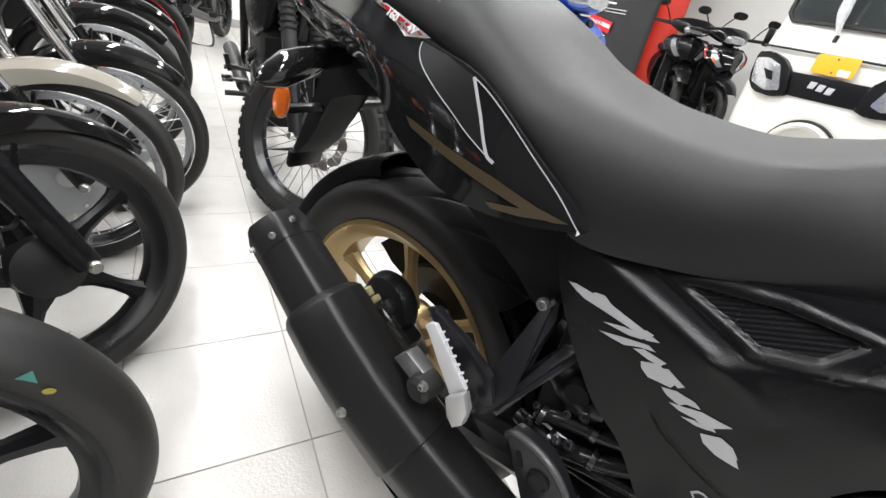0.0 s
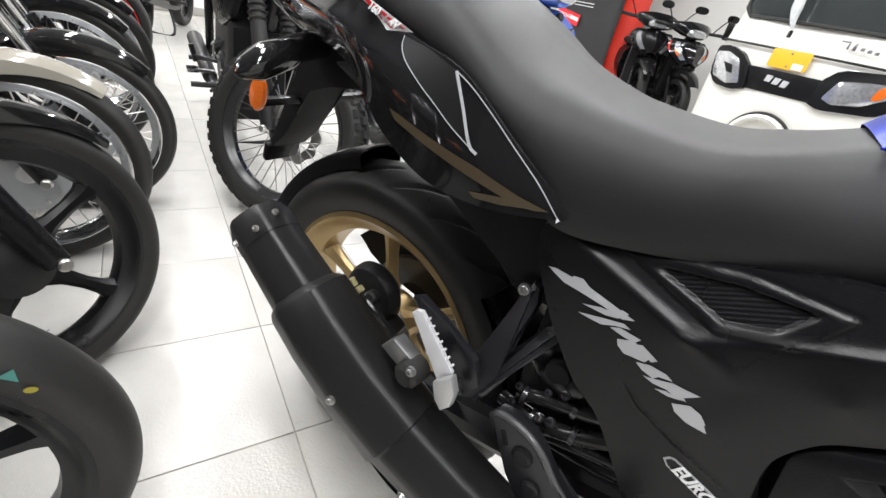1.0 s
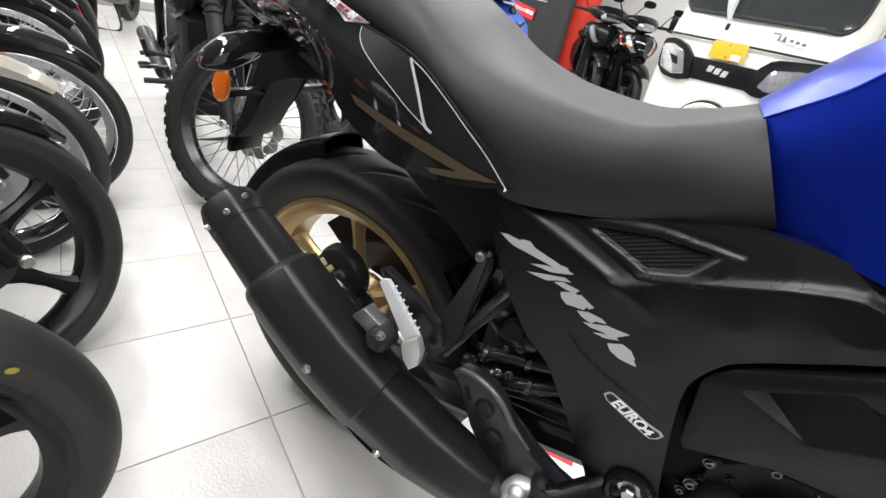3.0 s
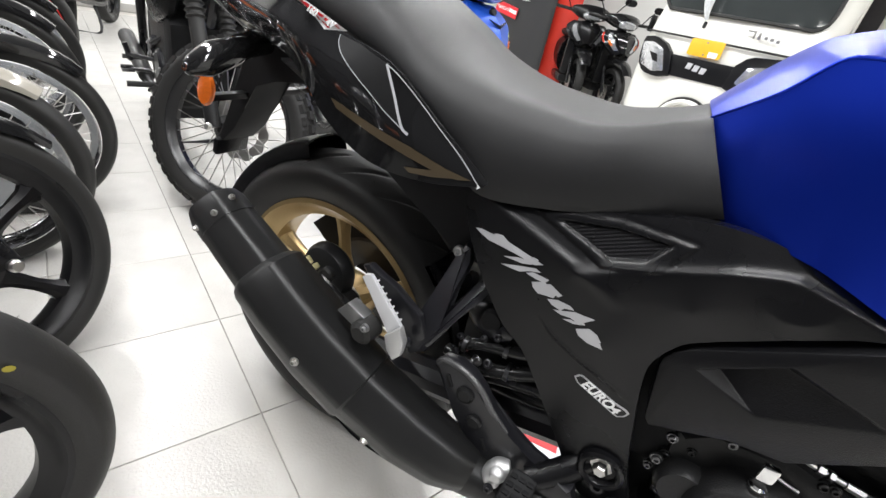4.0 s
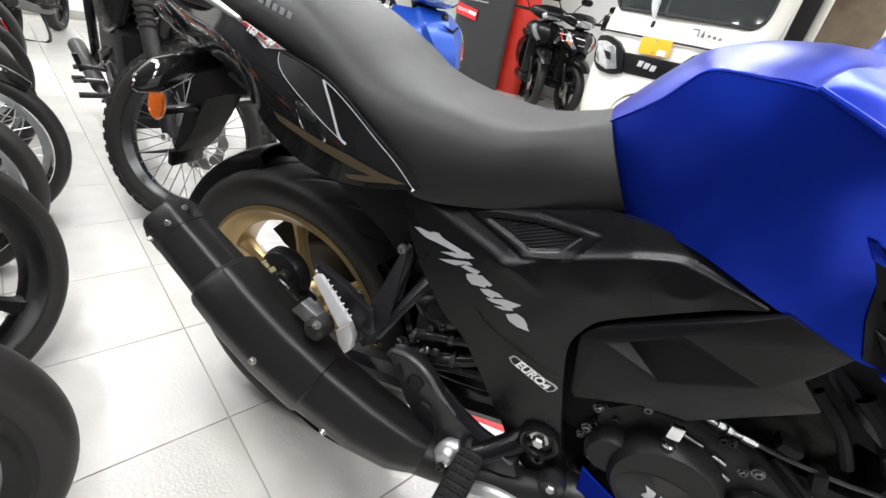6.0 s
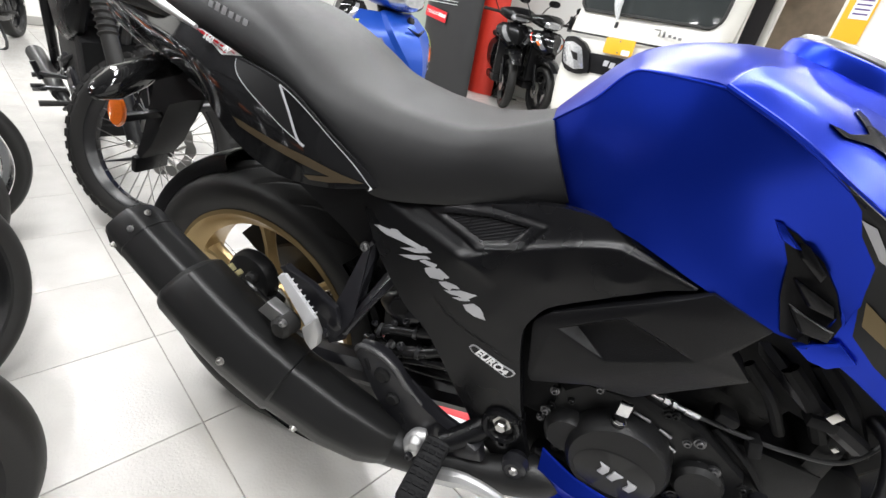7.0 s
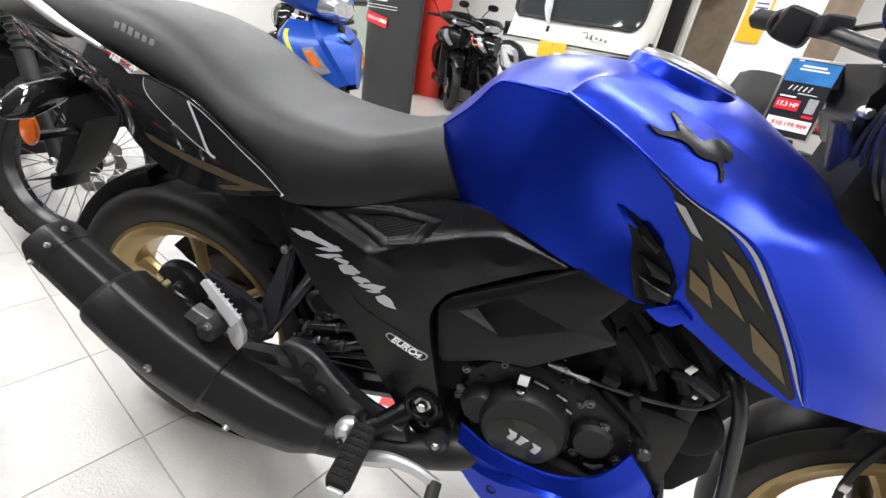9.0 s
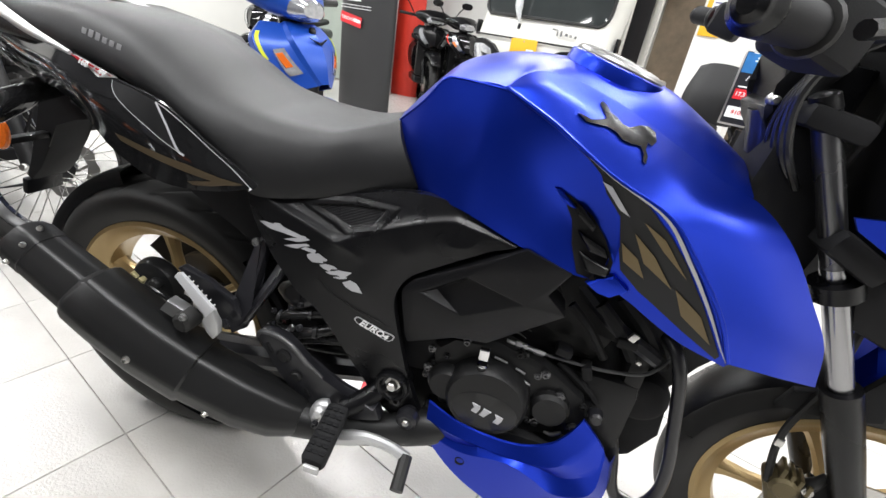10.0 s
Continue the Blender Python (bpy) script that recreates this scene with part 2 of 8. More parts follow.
box(bm, ((U0 + U1) / 2, V1 - 0.008, 0.045), (U1 - U0, 0.016, 0.09), 0.003)
box(bm, ((U0 + U1) / 2, V0 + 0.008, 0.045), (U1 - U0, 0.016, 0.09), 0.003)
tagged(part("baseboard", bm, material("grey skirting tile", (0.35, 0.34, 0.32), 0.3), at=ROOM), "grey ceramic skirting along the wall foot", "baseboard", kind="structure")

# ceiling lamps: rows of long fluorescent fittings, each with its own tube light
HOUSING = material("white lamp housing", (0.8, 0.8, 0.8), 0.4)


def ceiling_lamp(u, v):
    ob = thing("ceiling_light", "white surface-mounted fluorescent ceiling fitting, switched on", "ceiling light", ROOM @ pose(u, v, CEIL), "ceiling lights")
    bm = B()
    box(bm, (0, 0, -0.02), (0.20, 1.24, 0.04), 0.006)
    part("housing", bm, HOUSING, ob)
    l = bpy.data.lights.new("tube", "AREA")
    l.shape, l.size, l.size_y, l.energy, l.color = "RECTANGLE", 0.16, 1.2, LAMP_W, (0.975, 0.98, 0.985)
    lo = new("tube", l)
    lo.parent = ob
    lo.matrix_basis = pose(0, 0, -0.05)
    return ob


LAMP_W = 37.0
for u in (-2.45, -0.5, 1.45, 3.4):
    for v in (-2.9, -0.9, 1.1, 3.1, 5.1):
        if u < -1.2 and v < 0:
            continue
        ceiling_lamp(u, v)
# ---- the motorcycle in front: rear wheel on the origin, heading +x, its right side at -y ----
WB, RR, RF = 1.357, 0.314, 0.297


def tyre_profile(R, rim, w):
    """A closed tyre section, bead to bead."""
    h = R - rim
    return [(rim - 0.006, -w * 0.36), (rim + h * 0.12, -w * 0.43), (rim + h * 0.45, -w * 0.5), (rim + h * 0.68, -w * 0.47), (rim + h * 0.86, -w * 0.33),
            (R - h * 0.025, -w * 0.15), (R, 0.0), (R - h * 0.025, w * 0.15), (rim + h * 0.86, w * 0.33), (rim + h * 0.68, w * 0.47), (rim + h * 0.45, w * 0.5),
            (rim + h * 0.12, w * 0.43), (rim - 0.006, w * 0.36), (rim - 0.012, 0.0)]


def smooth_profile(p, n):
    q = spline([(a, b, 0) for a, b in p], n)
    return [(v.x, v.y) for v in q]


def grooved(bm, R, w, n_groove=22, depth=0.0045):
    """Presses slanting, soft-edged grooves into a tyre's tread."""
    for v in bm.verts:
        r = math.hypot(v.co.x, v.co.z)
        if r < R - 0.034:
            continue
        a = math.atan2(v.co.z, v.co.x)
        y = abs(v.co.y) / (w * 0.5)
        ph = (a * n_groove / (2 * math.pi) + (0.5 if v.co.y > 0 else 0) - 1.3 * y) % 1.0 - 0.5
        cut = max(0.0, 1.0 - (ph / 0.085) ** 2) * max(0.0, min(1.0, (y - 0.12) / 0.08, (0.84 - y) / 0.2))
        k = (r - depth * min(1.0, 1.6 * cut)) / r
        v.co.x *= k
        v.co.z *= k


def nubs(parent, R, w, n, seed):
    """The thin moulding hairs that a new tyre still carries."""
    rnd = random.Random(seed)
    bm = B()
    for k in range(n):
        a = rnd.uniform(0, 2 * math.pi)
        y = rnd.choice((-0.42, -0.30, 0.30, 0.42)) * w
        r = R - (0.030 if abs(y) > 0.35 * w else 0.012)
        d = Vector((math.cos(a), 1.1 * y / w, math.sin(a)))
        p = Vector((r * math.cos(a), y, r * math.sin(a)))
        tube(bm, [p, p + d * rnd.uniform(0.004, 0.009)], [0.0006, 0.0003], 4)
    part("moulding_hairs", bm, RUBBER, parent)["kind"] = "stuff"


def spoke_mesh(rim, blade, mat):
    bm = B()
    rows = []
    for r, hw, hy in ((0.035, blade * 2.2, 0.024), (0.07, blade * 1.5, 0.022), (0.10, blade * 0.9, 0.016), (rim * 0.62, blade * 0.75, 0.014), (rim - 0.05, blade * 0.95, 0.018), (rim - 0.03, blade * 1.5, 0.022)):
        rows.append([Vector((r, hy * math.sin(c), hw * math.cos(c))) for c in (2 * math.pi * i / 8 + 0.39 for i in range(8))])
    grid(bm, rows, close_u=True)
    finish(bm)
    me = bpy.data.meshes.new("spoke")
    bm.to_mesh(me)
    bm.free()
    me.materials.append(mat)
    return me


def alloy_wheel(name, R, rim, w, rim_mat, parent, m, spokes=6, disc=None, label="", phase=0.0, tyre_mat=None, blade=0.016, groove=False, hairs=0, hub=0.045):
    """Cast wheel: the barrel with its lips; hub, spokes, tyre and disc are its parts."""
    bm = B()
    lathe(bm, [(rim + 0.004, -w * 0.42), (rim - 0.004, -w * 0.44), (rim - 0.012, -w * 0.38), (rim - 0.018, -w * 0.30), (rim - 0.034, -w * 0.22), (rim - 0.038, 0.0),
               (rim - 0.034, w * 0.22), (rim - 0.018, w * 0.30), (rim - 0.012, w * 0.38), (rim - 0.004, w * 0.44), (rim + 0.004, w * 0.42), (rim + 0.002, 0)], 72, closed=True)
    wheel = part(name, bm, rim_mat, parent, label, at=m)
    bm = B()
    lathe(bm, [(0.0, -0.05), (hub * 0.67, -0.05), (hub * 0.94, -0.035), (hub, 0.0), (hub * 0.94, 0.035), (hub * 0.67, 0.05), (0.0, 0.05)], 28)
    part("hub", bm, rim_mat, wheel)
    me = spoke_mesh(rim, blade, rim_mat)
    for k in range(spokes):
        sp = new("spoke", me)
        sp.parent = wheel
        sp.matrix_basis = Matrix.Rotation(-phase - 2 * math.pi * k / spokes, 4, "Y")
    bm = B()
    lathe(bm, smooth_profile(tyre_profile(R, rim, w), 110 if groove else 36), 660 if groove else 96, closed=True)
    if groove:
        grooved(bm, R, w)
    part("tyre", bm, tyre_mat or RUBBER, wheel, "black road tyre", sharp=80 if groove else 50)
    if hairs:
        nubs(wheel, R, w, hairs, 5)
    if disc:
        bm = B()
        lathe(bm, [(disc * 0.62, -0.058), (disc, -0.058), (disc, -0.062), (disc * 0.62, -0.062)], 48, closed=True)
        part("brake_disc", bm, STEEL, wheel, "steel brake disc")
        bm = B()
        for k in range(6):
            a = 2 * math.pi * k / 6
            tube(bm, [(0.0, -0.055, 0.0), (0.03 * math.cos(a), -0.055, 0.03 * math.sin(a)), (disc * 0.7 * math.cos(a + 0.3), -0.06, disc * 0.7 * math.sin(a + 0.3))], 0.006, 6)
        part("disc_carrier", bm, STEEL, wheel)
    return wheel


def bolt(parent, p, n=(0, -1, 0), r=0.007, mat=None, name="bolt"):
    """A socket-head screw with its washer, at p, showing its head towards n."""
    z = Vector(n).normalized()
    m = Matrix.Translation(p) @ z.to_track_quat("Z", "Y").to_matrix().to_4x4()
    bm = B()
    lathe(bm, [(r * 1.35, -0.003), (r * 1.35, 0.0008), (r, 0.0012), (r, 0.0035), (r * 0.82, 0.0045), (r * 0.5, 0.0045), (r * 0.45, 0.002), (0, 0.002)], 14, axis="Z")
    return part(name, bm, mat or STEEL, parent, at=m)


def loft_oval(bm, stations, n=28, power=2.4):
    """A closed skin through ovals: (centre, direction, half height, half width)."""
    rows = []
    for c, d, hh, hw in stations:
        d = Vector(d).normalized()
        side = d.cross(Vector((0, 0, 1))).normalized()
        up = side.cross(d)
        row = []
        for k in range(n):
            a = 2 * math.pi * k / n
            ca, sa = math.cos(a), math.sin(a)
            row.append(Vector(c) + up * hh * math.copysign(abs(sa) ** (2 / power), sa) + side * hw * math.copysign(abs(ca) ** (2 / power), ca))
        rows.append(row)
    vs = grid(bm, rows, close_u=True)
    bm.faces.new(vs[0][::-1])
    bm.faces.new(vs[-1])
    return bm


bike = thing("motorcycle", "matt blue and black sport motorcycle with gold wheels", "motorcycle")

# wheels
alloy_wheel("rear_wheel", RR, 0.228, 0.135, GOLD, bike, pose(0, 0, RR), 6, 0.11, "gold painted cast rear wheel", phase=0.655, groove=True, hairs=70, blade=0.012, hub=0.058)
STEER = Matrix.Translation((WB, 0, RF)) @ pose(0, 0, 0, 0, 0, -15)
alloy_wheel("front_wheel", RF, 0.226, 0.1, GOLD, bike, STEER, 6, 0.13, "gold painted cast front wheel", phase=0.05)

# seat
SEAT = [(-0.31, 0.900, 0.075, 0.893, 0.09, 0.872), (-0.20, 0.922, 0.10, 0.912, 0.12, 0.865), (-0.05, 0.930, 0.115, 0.918, 0.135, 0.858), (0.06, 0.918, 0.118, 0.900, 0.145, 0.84),
        (0.14, 0.886, 0.12, 0.866, 0.15, 0.812), (0.20, 0.853, 0.12, 0.834, 0.156, 0.778), (0.26, 0.830, 0.122, 0.820, 0.16, 0.735), (0.30, 0.822, 0.122, 0.815, 0.16, 0.71),
        (0.38, 0.818, 0.12, 0.813, 0.152, 0.722), (0.45, 0.829, 0.115, 0.826, 0.14, 0.742), (0.537, 0.854, 0.086, 0.847, 0.121, 0.766)]


def seat_section(t):
    s = t * (len(SEAT) - 1)
    cols = [spline([(i, row[k], 0) for i, row in enumerate(SEAT)], 121) for k in range(6)]
    i = round(t * 120)
    x, zt, yc, zc, yb, zb = (c[i].y for c in cols)
    half = [(0, zt), (yc * 0.4, zt - 0.12 * (zt - zc)), (yc * 0.75, zt - 0.5 * (zt - zc)), (yc, zc), (yc + 0.55 * (yb - yc), zc - 0.2 * (zc - zb)), (yc + 0.85 * (yb - yc), zc - 0.5 * (zc - zb)),
            (yb, zc - 0.85 * (zc - zb)), (yb - 0.004, zb), (yb - 0.03, zb - 0.006)]
    sec = [(-y, z) for y, z in half[::-1]] + half[1:]
    lean = 0.052 * max(0.0, (t - 0.75) / 0.25) ** 2
    return [Vector((x - lean * (z - zb) / (zt - zb), y, z)) for y, z in sec]


bm = B()
rows = [seat_section(i / 60) for i in range(61)]
vs = grid(bm, rows, close_u=True)
bm.faces.new(vs[0][::-1])
bm.faces.new(vs[-1])
seat = part("seat", bm, VINYL, bike, "black vinyl dual seat with a stepped pillion", sharp=50)

# tank
C2 = [(0.488, -0.055, 0.848), (0.544, -0.066, 0.912), (0.637, -0.154, 0.923), (0.70, -0.178, 0.897), (0.775, -0.192, 0.856), (0.845, -0.197, 0.826), (0.888, -0.199, 0.784), (0.94, -0.198, 0.722), (0.973, -0.19, 0.662)]
OUT_R = [(0.487, -0.080, 0.849), (0.528, -0.111, 0.886), (0.553, -0.119, 0.917), (0.563, -0.122, 0.922), (0.60, -0.138, 0.9235), (0.637, -0.154, 0.923)]
OUT_F = [(0.637, -0.154, 0.923), (0.652, -0.130, 0.9385), (0.671, -0.112, 0.9455), (0.712, -0.10, 0.942), (0.752, -0.10, 0.930), (0.786, -0.10, 0.918), (0.851, -0.10, 0.888), (0.917, -0.104, 0.857), (0.95, -0.112, 0.848)]
def whole_top(centre, mid, outer, n):
    """The tank's top skin from rim to rim."""
    far = lambda c: [(x, -y, z) for x, y, z in c]
    return surface([outer, mid, centre, far(mid), far(outer)], n, 6, True)


top_rear = whole_top([(0.480, 0, 0.856), (0.522, 0, 0.905), (0.550, 0, 0.933), (0.568, 0, 0.943), (0.61, 0, 0.957), (0.66, 0, 0.964)], [(0.482, -0.044, 0.854), (0.524, -0.058, 0.900), (0.550, -0.062, 0.925), (0.566, -0.064, 0.933), (0.604, -0.072, 0.944), (0.651, -0.083, 0.953)], OUT_R, 24)
top_front = whole_top([(0.66, 0, 0.964), (0.75, 0, 0.963), (0.83, 0, 0.948), (0.90, 0, 0.912), (0.97, 0, 0.868)], [(0.651, -0.083, 0.953), (0.73, -0.062, 0.953), (0.812, -0.062, 0.934), (0.885, -0.06, 0.900), (0.955, -0.06, 0.862)], OUT_F, 30)
side = surface([[(0.487, -0.080, 0.849), (0.528, -0.111, 0.886), (0.553, -0.119, 0.917), (0.563, -0.122, 0.922), (0.60, -0.138, 0.9235), (0.637, -0.154, 0.923), (0.72, -0.183, 0.886), (0.775, -0.188, 0.85), (0.802, -0.178, 0.80), (0.815, -0.165, 0.735)],
                [(0.504, -0.099, 0.815), (0.53, -0.118, 0.835), (0.552, -0.128, 0.850), (0.566, -0.134, 0.855), (0.595, -0.147, 0.858), (0.625, -0.158, 0.855), (0.70, -0.163, 0.825), (0.745, -0.156, 0.80), (0.78, -0.155, 0.77), (0.815, -0.16, 0.73)],
                [(0.536, -0.114, 0.760), (0.55, -0.124, 0.763), (0.565, -0.132, 0.764), (0.578, -0.139, 0.764), (0.60, -0.149, 0.763), (0.62, -0.155, 0.760), (0.695, -0.16, 0.735), (0.75, -0.16, 0.719), (0.782, -0.158, 0.712), (0.815, -0.158, 0.720)]], 48, 8, True)
bm = B()
for r in (top_rear, top_front):
    grid(bm, r)
skin(bm, side, 0.006)
skin(bm, mirrored(side), 0.006, (0, -1, 0))
for sg in (1, -1):
    tube(bm, [(x, sg * y, z - 0.0017) for x, y, z in OUT_R], 0.0015, 8, 30)
bmesh.ops.remove_doubles(bm, verts=bm.verts, dist=2e-4)
tank = part("tank", bm, BLUE, bike, "matt blue fuel tank", sharp=20)
bm = B()
lathe(bm, [(0.079, -0.040), (0.0735, -0.026), (0.071, -0.012), (0.070, -0.002), (0.0685, 0.002), (0.066, 0.0035), (0.0635, 0.003), (0.062, 0.0)], 48, axis="Z")
part("cap_collar", bm, BLUE, tank, at=pose(0.765, 0, 0.958, 0, 15, 0))
bm = B()
lathe(bm, [(0.0635, 0.0), (0.0635, 0.006), (0.061, 0.0095), (0.052, 0.0125), (0.044, 0.0135), (0.043, 0.0115), (0.036, 0.0115), (0.034, 0.0150), (0.0, 0.0165)], 48, axis="Z")
part("fuel_cap", bm, material("brushed cap metal", (0.30, 0.30, 0.295), 0.34, metal=0.9, var=0.15, scale=30), tank, "polished round fuel cap", at=pose(0.765, 0, 0.958, 0, 15, 0))

# tank shrouds
C1F = OUT_F[:-1] + [(0.951, -0.1123, 0.8468), (0.982, -0.123, 0.827), (1.011, -0.134, 0.798), (1.045, -0.14, 0.752), (1.088, -0.14, 0.692), (1.106, -0.14, 0.632)]
C2F = C2[2:]
C3 = [(0.715, -0.182, 0.889), (0.775, -0.180, 0.835), (0.805, -0.168, 0.775), (0.808, -0.160, 0.722), (0.86, -0.158, 0.688), (0.92, -0.166, 0.660), (0.973, -0.184, 0.653)]
FLAG0 = [(0.70, -0.179, 0.897), (0.775, -0.192, 0.856), (0.845, -0.197, 0.826), (0.888, -0.199, 0.784), (0.94, -0.198, 0.722), (0.973, -0.19, 0.662)]
front = surface([C1F, [tuple(a.lerp(b, 0.5) + Vector((0.0, -0.006, 0.003)) * min(1.0, 0.02 + (a - b).length / 0.09)) for a, b in zip(spline(C1F, 13), spline(C2F, 13))], C2F], 44, 6, True)
flank = surface([FLAG0, C3], 40, 8)


def on_flank(s, t, out=0.0012):
    a, b = spline(FLAG0, 101), spline(C3, 101)
    i = s * 100
    k = min(99, int(i))
    p = a[k].lerp(a[k + 1], i - k).lerp(b[k].lerp(b[k + 1], i - k), t)
    return p + Vector((0, -out, 0))


for sgn in (1, -1):
    bm = B()
    inw = (0, sgn, -0.3)
    for r in (front, flank):
        skin(bm, r if sgn > 0 else mirrored(r), 0.005, inw)
    tube(bm, [(x, sgn * (y + 0.002), z) for x, y, z in C2F], 0.0032, 8, 50)
    shroud = part("tank_shroud", bm, BLUE, bike, "matt blue tank shroud with a chequered decal", sharp=28)
    def strip(lo, hi, out, n=36):
        a, b = spline([(s, t, 0) for s, t in lo], n), spline([(s, t, 0) for s, t in hi], n)
        rows = [[on_flank(min(1, max(0, p.lerp(q, j / 6).x)), min(1, max(0.0, p.lerp(q, j / 6).y)), out) for p, q in zip(a, b)] for j in range(7)]
        return rows if sgn > 0 else mirrored(rows)

    bm = B()
    grid(bm, strip([(0.14, 0.0), (0.34, 0.0), (0.48, 0.02), (0.66, 0.06), (0.985, 0.22)], [(0.14, 0.03), (0.34, 0.04), (0.48, 0.06), (0.66, 0.105), (0.98, 0.27)], 0.0034))
    part("decal_line", bm, SILVERDECAL, shroud, "silver edge line")

# side panels: one moulding each, its depth given by the ridge line, the flat faces and the vent
RIDGE = [(0.3042, 0.7109, 0.147), (0.3155, 0.708, 0.15), (0.3463, 0.6983, 0.155), (0.387, 0.6896, 0.163), (0.4383, 0.6787, 0.174), (0.4744, 0.698, 0.171), (0.5184, 0.7182, 0.169), (0.5601, 0.7352, 0.166), (0.5923, 0.7444, 0.161), (0.6074, 0.747, 0.16), (0.6445, 0.7409, 0.161), (0.6899, 0.7319, 0.161)]
TAILOFF = [(0.4383, 0.6787, 0.174), (0.4626, 0.6707, 0.174), (0.4901, 0.6558, 0.172)]
CREASE = [(0.410, 0.605), (0.4345, 0.586), (0.465, 0.5755), (0.4902, 0.5675), (0.5411, 0.5495)]
VENT = [(0.3865, 0.7135), (0.4515, 0.7301), (0.5062, 0.736), (0.4891, 0.7122), (0.4556, 0.6987)]
VENT_RIM = [(0.3634, 0.7146), (0.4055, 0.728), (0.4553, 0.7384), (0.5247, 0.7426), (0.5045, 0.711), (0.4524, 0.6908)]
FACE = np.array([(0.293, 0.66, 0.148), (0.308, 0.669, 0.153), (0.347, 0.588, 0.156), (0.405, 0.542, 0.160), (0.468, 0.458, 0.156), (0.505, 0.40, 0.150), (0.575, 0.35, 0.152), (0.60, 0.37, 0.154), (0.57, 0.465, 0.158),
                 (0.53, 0.515, 0.163), (0.477, 0.549, 0.166), (0.543, 0.565, 0.166), (0.5385, 0.618, 0.167), (0.485, 0.607, 0.174), (0.578, 0.666, 0.163), (0.625, 0.697, 0.162), (0.662, 0.72, 0.161), (0.545, 0.685, 0.171), (0.62, 0.725, 0.166)]
                + [tuple(p) for p in RIDGE] + [tuple(p) for p in TAILOFF[1:]])
SHELF_X, SHELF_D = (0.28, 0.36, 0.43, 0.53, 0.60, 0.70), (0.133, 0.128, 0.122, 0.116, 0.141, 0.153)


def near_line(x, z, line):
    """Distance of the points to a polyline, the value carried along it, how far along (0 to 1), and the side (+1 above it)."""
    best = np.full(np.shape(x), 9.0)
    val, way, sgn = np.zeros(np.shape(x)), np.zeros(np.shape(x)), np.ones(np.shape(x))
    for i, (a, b) in enumerate(zip(line, line[1:])):
        dx, dz = b[0] - a[0], b[1] - a[1]
        s = ((x - a[0]) * dx + (z - a[1]) * dz) / (dx * dx + dz * dz)
        t = np.clip(s, 0, 1)
        ex, ez = x - a[0] - t * dx, z - a[1] - t * dz
        d = np.hypot(ex, ez)
        m = d < best
        best = np.where(m, d, best)
        va, vb = (a[2], b[2]) if len(a) > 2 else (0.0, 0.0)
        val = np.where(m, va + (vb - va) * t, val)
        way = np.where(m, (i + t) / (len(line) - 1), way)
        sgn = np.where(m, np.where(dx * (z - a[1]) - dz * (x - a[0]) >= 0, 1.0, -1.0), sgn)
    return best, val, way, sgn


def inside(x, z, poly):
    odd = np.zeros(np.shape(x), bool)
    for (ax, az), (bx, bz) in zip(poly, poly[1:] + poly[:1]):
        if az != bz:
            odd ^= ((az > z) != (bz > z)) & (x < (bx - ax) * (z - az) / (bz - az) + ax)
    return odd


def face_weights():
    r = np.hypot(FACE[:, None, 0] - FACE[None, :, 0], FACE[:, None, 1] - FACE[None, :, 1])
    n = len(FACE)
    m = np.zeros((n + 3, n + 3))
    m[:n, :n] = r + np.eye(n) * 0.003
    m[:n, n], m[:n, n + 1:] = 1, FACE[:, :2]
    m[n, :n], m[n + 1:, :n] = 1, FACE[:, :2].T
    return np.linalg.solve(m, np.concatenate([FACE[:, 2], np.zeros(3)]))


FACE_W = face_weights()


def panel_base(x, z):
    """Depth of the bare panel, outwards."""
    x, z = np.asarray(x, float), np.asarray(z, float)
    r = np.hypot(x[..., None] - FACE[:, 0], z[..., None] - FACE[:, 1])
    face = r @ FACE_W[:len(FACE)] + FACE_W[-3] + FACE_W[-2] * x + FACE_W[-1] * z
    d, val, way, side = near_line(x, z, RIDGE)
    arm = np.clip((way - 0.36) * 12, 0, 1)
    shelf = val - (0.010 - 0.004 * arm) * (1 - np.exp(-d / (0.006 - 0.003 * arm))) - (0.33 + 0.15 * arm) * d
    top = np.interp(x, SHELF_X, SHELF_D)
    return np.where(side > 0, np.maximum(np.minimum(shelf, face), top), np.minimum(face, val + 0.12 * d))


